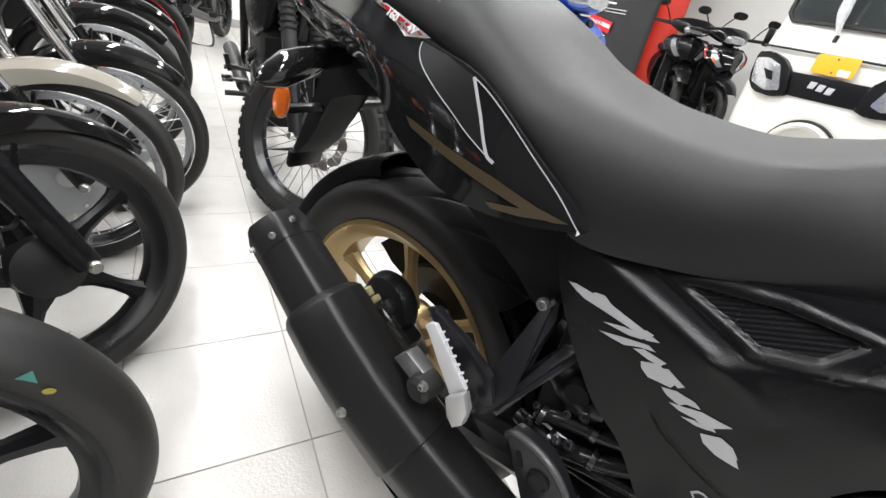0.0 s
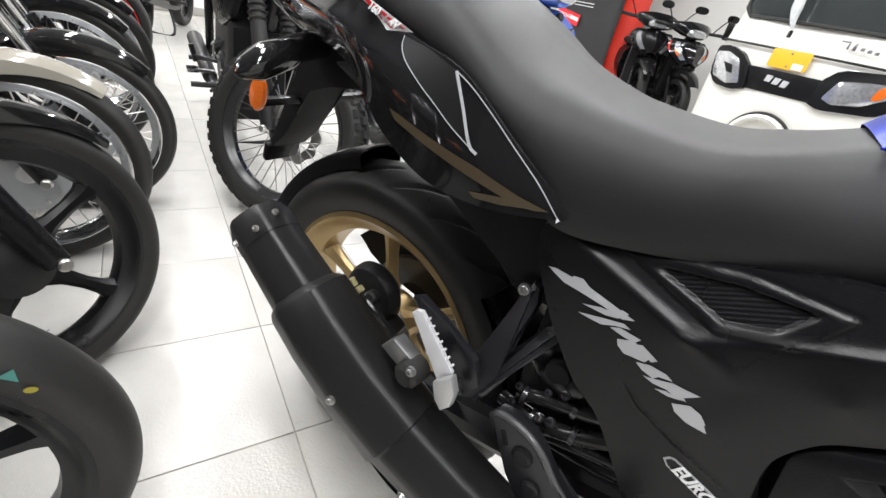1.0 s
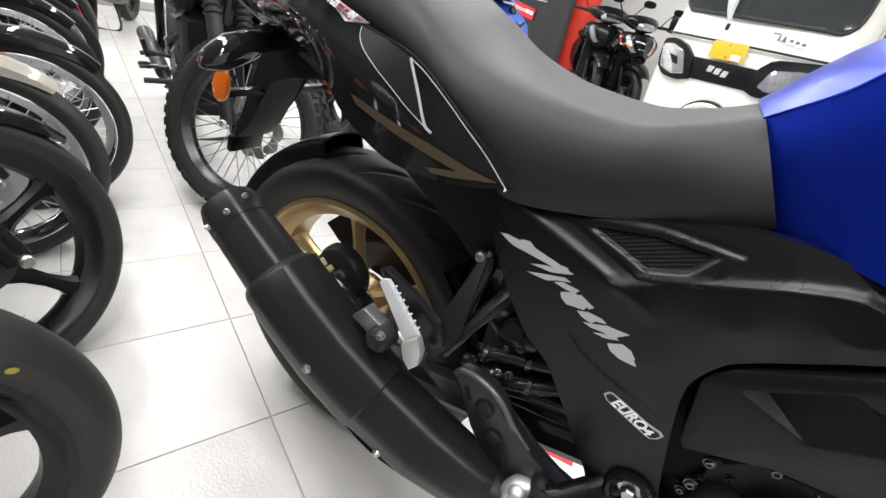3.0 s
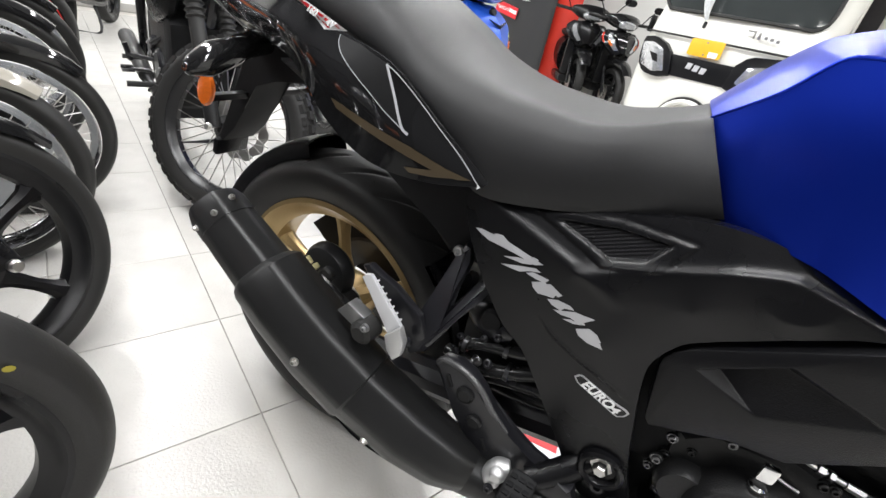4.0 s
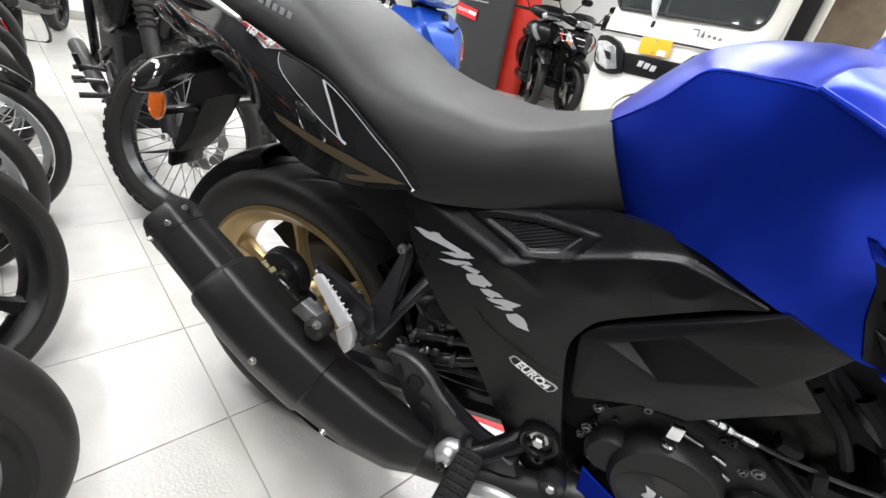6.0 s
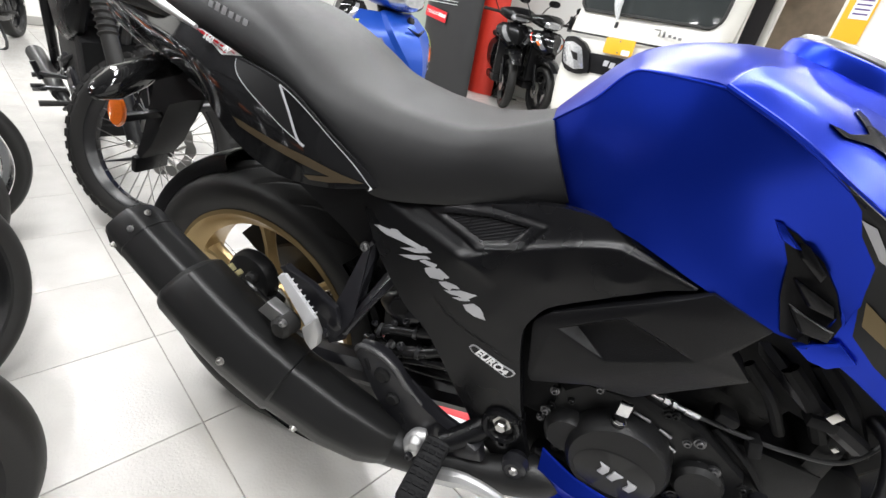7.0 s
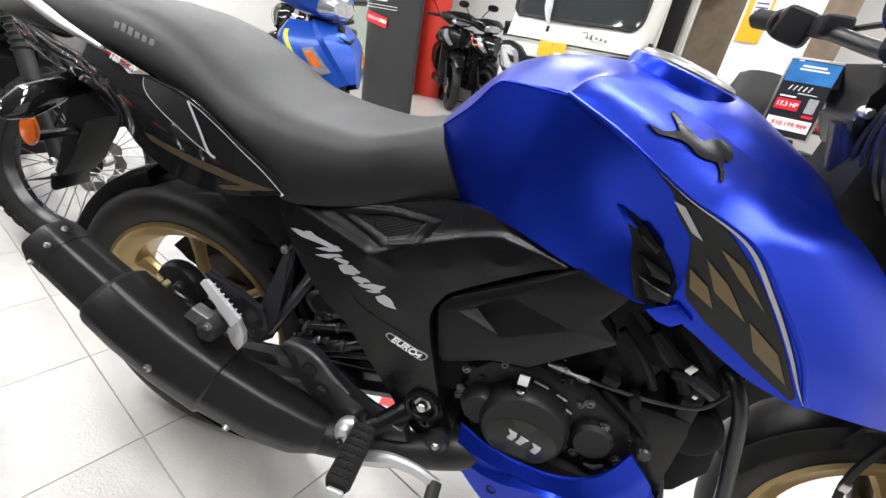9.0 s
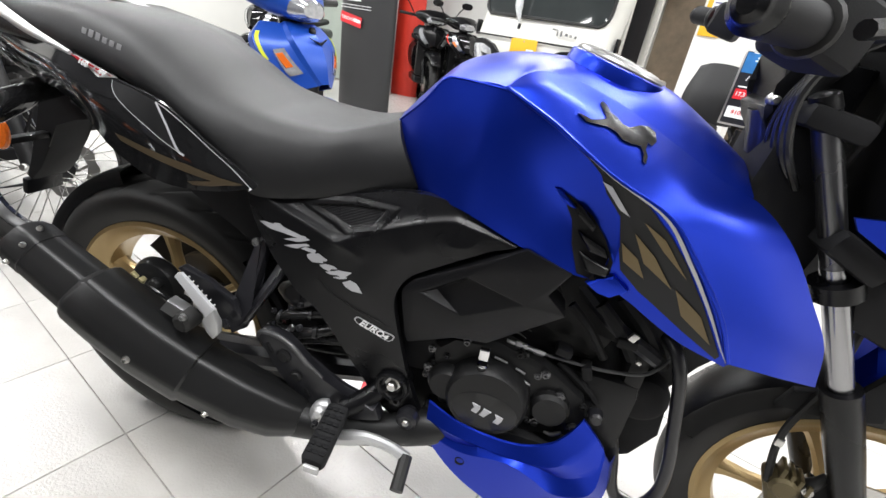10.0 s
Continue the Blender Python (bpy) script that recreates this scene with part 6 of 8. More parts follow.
# ---- other vehicles of the showroom ----
def spoked_wheel(name, R, rim, w, parent, m, rim_mat=CHROME, hub=0.05, label="", knobs=0, drum=True):
    bm = B()
    lathe(bm, [(rim + 0.006, -w * 0.37), (rim - 0.003, -w * 0.40), (rim - 0.010, -w * 0.34), (rim - 0.016, -w * 0.26), (rim - 0.028, -w * 0.14), (rim - 0.030, 0), (rim - 0.028, w * 0.14), (rim - 0.016, w * 0.26), (rim - 0.010, w * 0.34), (rim - 0.003, w * 0.40), (rim + 0.006, w * 0.37), (rim + 0.002, 0)], 64, closed=True)
    wheel = part(name, bm, rim_mat, parent, label, at=m)
    bm = B()
    lathe(bm, smooth_profile(tyre_profile(R - (0.008 if knobs else 0), rim, w), 30), 80, closed=True)
    part("tyre", bm, RUBBER, wheel, "black knobbly tyre" if knobs else "black road tyre", sharp=50)
    if knobs:
        bm = B()
        for k in range(knobs):
            a = 2 * math.pi * k / knobs
            for j, y in enumerate((-0.36, -0.12, 0.12, 0.36)):
                aa = a + (math.pi / knobs if j % 2 else 0)
                rr = R - 0.006 - (0.012 if abs(y) > 0.3 else 0)
                box(bm, (rr * math.cos(aa), y * w, rr * math.sin(aa)), (0.014, w * 0.2, 0.028), 0, Matrix.Rotation(-aa, 3, "Y").to_4x4())
        part("knobbly_tread", bm, RUBBER, wheel)["kind"] = "stuff"
    bm = B()
    lathe(bm, [(0, -0.055), (0.02, -0.055), (hub, -0.03), (hub, 0.03), (0.02, 0.055), (0, 0.055)], 24)
    part("hub", bm, CASTALU if drum else ENGINE, wheel)
    bm = B()
    for k in range(36):
        a = 2 * math.pi * k / 36
        s = 1 if k % 2 else -1
        t = 0.5 if (k // 2) % 2 else -0.5
        p, q = Vector((hub * math.cos(a + t), 0.026 * s, hub * math.sin(a + t))), Vector(((rim - 0.026) * math.cos(a), 0.004 * s, (rim - 0.026) * math.sin(a)))
        tube(bm, [p, q], 0.0018, 5)
    part("spokes", bm, STEEL, wheel, "thin steel spokes")["kind"] = "stuff"
    return wheel


def fender_rows(R, a0, a1, w, drop, n=18, tip=0.0):
    rows = []
    for i in range(n):
        t = i / (n - 1)
        a = radians(a0 + (a1 - a0) * t)
        ww = w * (1 - 0.35 * max(0, t - 0.6) / 0.4)
        dd = drop * (1 - 0.6 * abs(2 * t - 1))
        rows.append([Vector((math.cos(a) * (R - dz), y * ww, math.sin(a) * (R - dz))) for y, dz in ((-1, dd), (-0.97, 0.012), (-0.7, 0.002), (0, -0.005), (0.7, 0.002), (0.97, 0.012), (1, dd))])
    return rows


def row_bike(name, label, m, wheel="alloy", R=0.297, w=0.085, fender=None, tank=None, steer=0.0, rim_mat=None, fork_mat=None, knobs=0, tall=0.0, tape=None, wb=1.27, disc=False, group="row of motorcycles", lamp=True, gaiter=False, tip=44, hairs=0, ahead=0.045, phase=0.6):
    """A parked motorcycle, heading +x, its front axle over the origin."""
    fender, tank, rim_mat, fork_mat = fender or GLOSS, tank or GLOSS, rim_mat or SATIN, fork_mat or CHROME
    ob = thing(name, label, "motorcycle", m, group)
    rake = Vector((-0.42, 0, 0.9075))
    head = Vector((0.03, 0, R)) + rake * 0.5
    turn = Matrix.Translation(head) @ Matrix.Rotation(radians(steer), 4, rake) @ Matrix.Translation(-head)
    at = turn @ pose(0, 0, R)
    rim = R - (0.052 if wheel == "alloy" else (0.074 if knobs else 0.046))
    if wheel == "alloy":
        fw = alloy_wheel("front_wheel", R, rim, w, rim_mat, ob, at, 5, None, "cast front wheel", phase=phase, blade=0.02, hairs=hairs)
        rear = alloy_wheel("rear_wheel", R, rim, w * 1.2, rim_mat, ob, pose(-wb, 0, R), 5, None, "cast rear wheel", phase=0.2, blade=0.02)
        bm = B()
        lathe(bm, [(0, -0.06), (0.02, -0.06), (0.062, -0.045), (0.066, 0.0), (0.066, 0.03), (0, 0.03)], 28)
        part("hub_drum", bm, ENGINE, fw)
    else:
        fw = spoked_wheel("front_wheel", R, rim, w, ob, at, BLACKRIM if knobs else CHROME, 0.05, "spoked chrome front wheel", knobs, not disc)
        rear = spoked_wheel("rear_wheel", R * 0.95, R * 0.95 - w * 0.8, w * 1.1, ob, pose(-wb, 0, R * 0.95), CHROME, 0.05, "spoked rear wheel", knobs)
        if not disc:
            bm = B()
            lathe(bm, [(0, -0.05), (0.03, -0.052), (0.105, -0.046), (0.11, -0.03), (0.11, 0.0), (0, 0.0)], 36)
            drum = part("brake_drum", bm, material("grey drum paint", (0.32, 0.33, 0.34), 0.4, metal=0.3), fw, "grey drum brake plate")
            for k in range(5):
                a = 2 * math.pi * k / 5
                bolt(drum, (0.085 * math.cos(a), -0.048, 0.085 * math.sin(a)), r=0.005)
    if disc:
        bm = B()
        n = 60
        rows = []
        for k in range(n):
            a = 2 * math.pi * k / n
            ro = 0.108 + 0.005 * math.sin(10 * a)
            rows.append([Vector((r * math.cos(a), y, r * math.sin(a))) for r, y in ((0.070, 0.06), (ro, 0.06), (ro, 0.064), (0.070, 0.064))])
        grid(bm, rows, close_u=True, close_v=True)
        part("brake_disc", bm, STEEL, fw, "wavy steel brake disc")
        bm = B()
        for k in range(5):
            a = 2 * math.pi * k / 5
            tube(bm, [(0.0, 0.05, 0.0), (0.04 * math.cos(a), 0.05, 0.04 * math.sin(a)), (0.075 * math.cos(a + 0.35), 0.062, 0.075 * math.sin(a + 0.35))], 0.006, 6)
        part("disc_carrier", bm, STEEL, fw)
        bm = B()
        box(bm, (-0.085, 0.075, 0.07), (0.06, 0.04, 0.09), 0.01)
        part("brake_caliper", bm, STEEL, fw, "grey brake caliper")
    if tape:
        bm = B()
        lathe(bm, [(rim - 0.005, -w * 0.445), (rim - 0.011, -w * 0.40)], 72)
        part("rim_tape", bm, tape, fw, "bright red rim stripe")
    L = 0.72 + tall
    for s in (-1, 1):
        o = Vector((0, s * 0.085, 0))
        base = Vector((ahead, 0, R)) + o
        bm = B()
        tube(bm, [base, base + rake * 0.10, base + rake * 0.26], [0.024, 0.026, 0.027, 0.028], 14)
        leg = part("fork_leg", bm, SATIN if not disc else ENGINE, ob, "black lower fork leg", at=turn)
        bm = B()
        tube(bm, [base + rake * 0.26, base + rake * L], 0.026 if gaiter else 0.0165, 14)
        part("fork_tube", bm, RUBBER if gaiter else fork_mat, leg, "rubber fork gaiter" if gaiter else "bright fork tube")
        bm = B()
        lathe(bm, [(0, -0.010), (0.009, -0.010), (0.013, -0.005), (0.013, 0.004)], 12)
        if s > 0:
            bmesh.ops.scale(bm, vec=(1, -1, 1), verts=bm.verts)
        part("axle_nut", bm, STEEL, leg, at=Matrix.Translation(base + Vector((0, s * 0.027, 0))))
        if gaiter:
            bm = B()
            for k in range(12):
                c = base + rake * (0.36 + 0.022 * k)
                tube(bm, [c - rake * 0.006, c, c + rake * 0.006], [0.026, 0.033, 0.026], 14, 3)
            part("gaiter_fold", bm, RUBBER, leg)["kind"] = "stuff"
        bm = B()
        q = base + rake * 0.52 + Vector((0.02, s * 0.06, 0.0))
        loft_oval(bm, [(q, (0.2, s, 0), 0.012, 0.012), (q + Vector((0, s * 0.05, 0)), (0.2, s, 0), 0.014, 0.014), (q + Vector((0.0, s * 0.07, 0)), (0.2, s, 0), 0.032, 0.028), (q + Vector((0.0, s * 0.11, 0)), (0.2, s, 0), 0.030, 0.026), (q + Vector((0, s * 0.125, 0)), (0.2, s, 0), 0.012, 0.012)], 14)
        part("indicator", bm, ORANGE if not disc else SATIN, leg, "orange turn indicator")
    bm = B()
    hi = R + (0.24 if knobs else 0.020)
    skin(bm, fender_rows(hi, 158, tip, w * 0.70, 0.05), 0.0025, (-0.2, 0, -1))
    if not knobs:
        part("front_fender", bm, fender, ob, "front mudguard", at=at)
    bm = B()
    tube(bm, [(-0.17, -0.085, R + 0.20), (-0.05, -0.088, R + 0.10), (-0.012, -0.088, R + 0.24)], 0.005, 6)
    part("fender_stay", bm, SATIN, ob, at=turn)
    top = head + rake * (L - 0.5)
    bm = B()
    tube(bm, [top + Vector((-0.16, -0.36, 0.10)), top + Vector((-0.08, -0.22, 0.10)), top + Vector((0.0, -0.08, 0.03)), top + Vector((0.0, 0.08, 0.03)), top + Vector((-0.08, 0.22, 0.10)), top + Vector((-0.16, 0.36, 0.10))], 0.011, 10)
    bars = part("handlebar", bm, SATIN, ob, at=turn)
    bm = B()
    box(bm, head + rake * 0.03, (0.05, 0.22, 0.04), 0.01)
    box(bm, top, (0.05, 0.22, 0.035), 0.01)
    part("fork_clamp", bm, SATIN, bars)
    if lamp:
        bm = B()
        lathe(bm, [(0, -0.05), (0.05, -0.045), (0.085, 0.0), (0.09, 0.03), (0.082, 0.04)], 28, axis="X")
        sh = part("headlamp", bm, GLOSS, ob, "black headlamp shell", at=turn @ Matrix.Translation(head + rake * 0.12 + Vector((0.08, 0, 0.02))))
        bm = B()
        lathe(bm, [(0.082, 0.036), (0.05, 0.052), (0, 0.058)], 28, axis="X")
        part("lamp_lens", bm, LAMPGLASS, sh, "clear headlamp lens")
    zt = 0.80 + tall * 0.8
    bm = B()
    loft_oval(bm, [((-0.38, 0, zt - 0.02), (-1, 0, -0.1), 0.05, 0.07), ((-0.45, 0, zt), (-1, 0, -0.1), 0.11, 0.125), ((-0.58, 0, zt), (-1, 0, -0.1), 0.115, 0.135), ((-0.72, 0, zt - 0.03), (-1, 0, -0.1), 0.08, 0.10), ((-0.78, 0, zt - 0.05), (-1, 0, -0.1), 0.045, 0.06)], 24, 2.6)
    part("tank", bm, tank, ob, "fuel tank")
    bm = B()
    loft_oval(bm, [((-0.72, 0, zt - 0.05), (-1, 0, 0), 0.03, 0.07), ((-0.80, 0, zt - 0.045), (-1, 0, 0), 0.045, 0.12), ((-1.05, 0, zt - 0.03), (-1, 0, 0.05), 0.045, 0.135), ((-1.35, 0, zt), (-1, 0, 0.05), 0.04, 0.12), ((-1.42, 0, zt), (-1, 0, 0), 0.02, 0.09)], 20, 3)
    part("seat", bm, VINYL, ob, "black vinyl seat")
    bm = B()
    loft_oval(bm, [((-0.85, 0, zt - 0.11), (-1, 0, 0), 0.06, 0.11), ((-1.2, 0, zt - 0.08), (-1, 0, 0.1), 0.06, 0.11), ((-1.52, 0, zt - 0.03), (-1, 0, 0.1), 0.03, 0.06)], 20, 3)
    part("tail", bm, tank, ob)
    bm = B()
    box(bm, (-0.62, 0, 0.40), (0.36, 0.22, 0.24), 0.04)
    box(bm, (-0.50, 0, 0.56), (0.16, 0.17, 0.18), 0.02, Matrix.Rotation(radians(20), 3, "Y").to_4x4())
    lathe(bm, [(0, -0.145), (0.07, -0.145), (0.085, -0.13), (0.085, -0.08)], 24, (-0.66, 0, 0.40))
    part("engine", bm, ENGINE, ob, "dark engine block")
    bm = B()
    tube(bm, [head, (-0.42, 0, 0.50), (-0.48, 0, 0.28)], 0.02, 8)
    tube(bm, [head, (-0.6, 0, zt - 0.11), (-0.85, 0, zt - 0.14), (-0.88, 0, 0.40)], 0.022, 8)
    tube(bm, [(-0.86, 0.08, 0.40), (-wb, 0.085, R)], 0.018, 8)
    tube(bm, [(-0.86, -0.08, 0.40), (-wb, -0.085, R)], 0.018, 8)
    part("frame", bm, FRAMEBLACK, ob)
    bm = B()
    tube(bm, [(-0.44, -0.09, 0.46), (-0.42, -0.12, 0.32), (-0.55, -0.14, 0.24), (-0.90, -0.15, 0.27), (-0.98, -0.155, 0.29)], 0.019, 10)
    tube(bm, [(-0.95, -0.155, 0.285), (-1.45, -0.17, 0.38)], [0.035, 0.04], 14, 8)
    part("exhaust", bm, CHROME if wheel != "alloy" and not knobs else EXHAUST, ob, "exhaust with its silencer")
    for s in (-1, 1):
        bm = B()
        tube(bm, [(-0.72, s * 0.12, 0.30), (-0.72, s * 0.26, 0.30)], 0.013, 8)
        part("foot_peg", bm, RUBBER, ob)
        bm = B()
        tube(bm, [(-1.0, s * 0.12, 0.36), (-1.0, s * 0.24, 0.36)], 0.011, 8)
        part("foot_peg", bm, RUBBER, ob)
        bm = B()
        tube(bm, [(-wb + 0.03, s * 0.11, R), (-1.12, s * 0.12, zt - 0.12)], 0.022, 10)
        part("shock_absorber", bm, SATIN, ob)
    bm = B()
    tube(bm, [(-0.70, 0.10, 0.24), (-0.74, 0.20, 0.02)], 0.011, 8)
    part("side_stand", bm, FRAMEBLACK, ob)
    bm = B()
    tube(bm, [(-0.70, -0.10, 0.26), (-0.78, -0.14, 0.012), (-0.78, 0.14, 0.012)], 0.012, 8, 10)
    part("centre_stand", bm, FRAMEBLACK, ob)
    return ob


def bay(u, v, turn=0.0):
    return ROOM @ pose(u, v, 0, 0, 0, turn)


a_bike = row_bike("motorcycle", "black motorcycle with black cast wheels standing in the row", bay(-0.70, -0.086), R=0.288, w=0.085, phase=0.25, tip=118, hairs=90)
front_a = [c for c in a_bike.children if c.name.startswith("front_wheel")][0]
# paint marks on the nearest new tyre
bm = B()
bm.faces.new([bm.verts.new(p) for p in ((0.0, 0, 0.013), (-0.011, 0, -0.010), (0.011, 0, -0.010))])
part("tyre_mark", bm, material("green tyre mark", (0.06, 0.25, 0.22), 0.6), front_a, "green triangular tyre mark", at=pose(0.198, -0.0440, 0.184, 14, 30, 0))
bm = B()
lathe(bm, [(0, 0), (0.006, 0)], 14)
part("tyre_mark", bm, material("yellow tyre mark", (0.35, 0.3, 0.03), 0.6), front_a, "yellow tyre dot", at=pose(0.210, -0.0445, 0.160, 14, 0, 0))
row_bike("motorcycle", "black commuter motorcycle with cast wheels and a gloss fender", bay(-0.622, 0.418), R=0.280, w=0.08, steer=34, hairs=60)
row_bike("motorcycle", "motorcycle with a beige fender and chrome spoked wheels", bay(-0.640, 0.885), "spoke", 0.274, 0.08, BEIGE, BEIGE, tip=48)
row_bike("motorcycle", "black motorcycle with chrome spoked wheels and gloss fender", bay(-0.556, 1.20), "spoke", 0.274, 0.085, GLOSS)
row_bike("motorcycle", "black motorcycle with chrome forks in the row", bay(-0.62, 1.72), "spoke", 0.295, 0.085, GLOSS)
row_bike("motorcycle", "black motorcycle with a gloss black fender in the row", bay(-0.60, 2.22), "spoke", 0.295, 0.085, GLOSS)
row_bike("motorcycle", "black motorcycle with a red stripe round its wheel", bay(-0.60, 2.95), "alloy", 0.31, 0.11, SATIN, tape=material("red rim stripe", (0.75, 0.02, 0.02), 0.4))
# enduro bike along the other side of the aisle, steering on its lock
enduro = row_bike("motorcycle", "black off-road motorcycle with knobbly tyres and turned front wheel", bay(0.075, 1.06, -90), "spoke", 0.325, 0.085, GLOSS, GLOSS, steer=42, knobs=44, tall=0.12, wb=1.33, disc=True, gaiter=True, rim_mat=SATIN, ahead=-0.012, tip=102, group="parked motorcycles")
for sgn in (-1, 1):
    bm = B()
    loft_oval(bm, [((-0.26, sgn * 0.10, 0.84), (-1, 0, -0.3), 0.06, 0.02), ((-0.36, sgn * 0.13, 0.78), (-1, 0, -0.3), 0.14, 0.035), ((-0.52, sgn * 0.14, 0.72), (-1, 0, -0.2), 0.13, 0.04), ((-0.72, sgn * 0.12, 0.70), (-1, 0, -0.1), 0.07, 0.03)], 18, 2.6)
    part("radiator_shroud", bm, SATIN, enduro, "black radiator shroud")
bm = B()
box(bm, (-0.60, 0, 0.45), (0.44, 0.28, 0.34), 0.05, None, 3)
part("crankcase", bm, ENGINE, enduro, "black crankcase")
bm = B()
plate(bm, [(-0.34, 0.42), (-0.30, 0.62), (-0.42, 0.66), (-0.50, 0.30), (-0.42, 0.24)], -0.14, 0.14, 0.02)
part("skid_plate", bm, MATT, enduro, "black skid plate")
bm = B()
loft_oval(bm, [((-0.80, 0, 0.74), (-1, 0, 0.1), 0.13, 0.13), ((-1.1, 0, 0.80), (-1, 0, 0.1), 0.11, 0.13), ((-1.5, 0, 0.92), (-1, 0, 0.2), 0.04, 0.10)], 18, 2.8)
part("side_cover", bm, SATIN, enduro, "black side covers")
# its left foot controls, levers and guards, seen past the indicator
for p, q, r in (((-0.66, -0.15, 0.42), (-0.70, -0.245, 0.43), 0.009), ((-0.70, -0.235, 0.405), (-0.70, -0.25, 0.475), 0.011), ((-0.86, -0.14, 0.33), (-0.90, -0.24, 0.325), 0.009), ((-0.52, -0.15, 0.36), (-0.62, -0.19, 0.30), 0.008),
                ((-0.48, -0.12, 0.56), (-0.60, -0.16, 0.50), 0.010), ((-0.62, -0.15, 0.52), (-0.78, -0.15, 0.40), 0.012), ((-0.40, -0.13, 0.48), (-0.46, -0.16, 0.34), 0.009)):
    bm = B()
    tube(bm, [p, q], r, 8)
    part("foot_lever", bm, FRAMEBLACK, enduro, "black foot lever")
for x, z in ((-0.93, 0.325), (-0.90, 0.335), (-0.87, 0.325)):
    bm = B()
    box(bm, (x, -0.235, z), (0.022, 0.05, 0.014), 0.003)
    part("peg_tooth", bm, DULLMETAL, enduro, "dull metal foot peg tooth")
for x, z, r in ((-0.55, 0.42, 0.07), (-0.72, 0.45, 0.05)):
    bm = B()
    lathe(bm, [(0, -0.16), (r * 0.8, -0.16), (r, -0.15), (r, -0.10)], 24, (x, 0, z))
    part("engine_cover", bm, FRAMEBLACK, enduro, "round black engine cover")
    for k in range(5):
        bolt(enduro, (x + r * 0.85 * math.cos(k * 1.257), -0.160, z + r * 0.85 * math.sin(k * 1.257)), r=0.005, mat=DULLSTEEL)
for k in range(5):
    bm = B()
    box(bm, (-0.46 - 0.006 * k, 0, 0.53 + 0.022 * k), (0.15, 0.22, 0.006), 0.002, seg=1)
    part("cooling_fin", bm, FRAMEBLACK, enduro)
row_bike("motorcycle", "dark motorcycle standing by the far wall", bay(0.05, 5.55, 70), "alloy", 0.30, 0.11, SATIN, group="parked motorcycles")


LIME = material("yellow stripe", (0.55, 0.6, 0.02), 0.4)


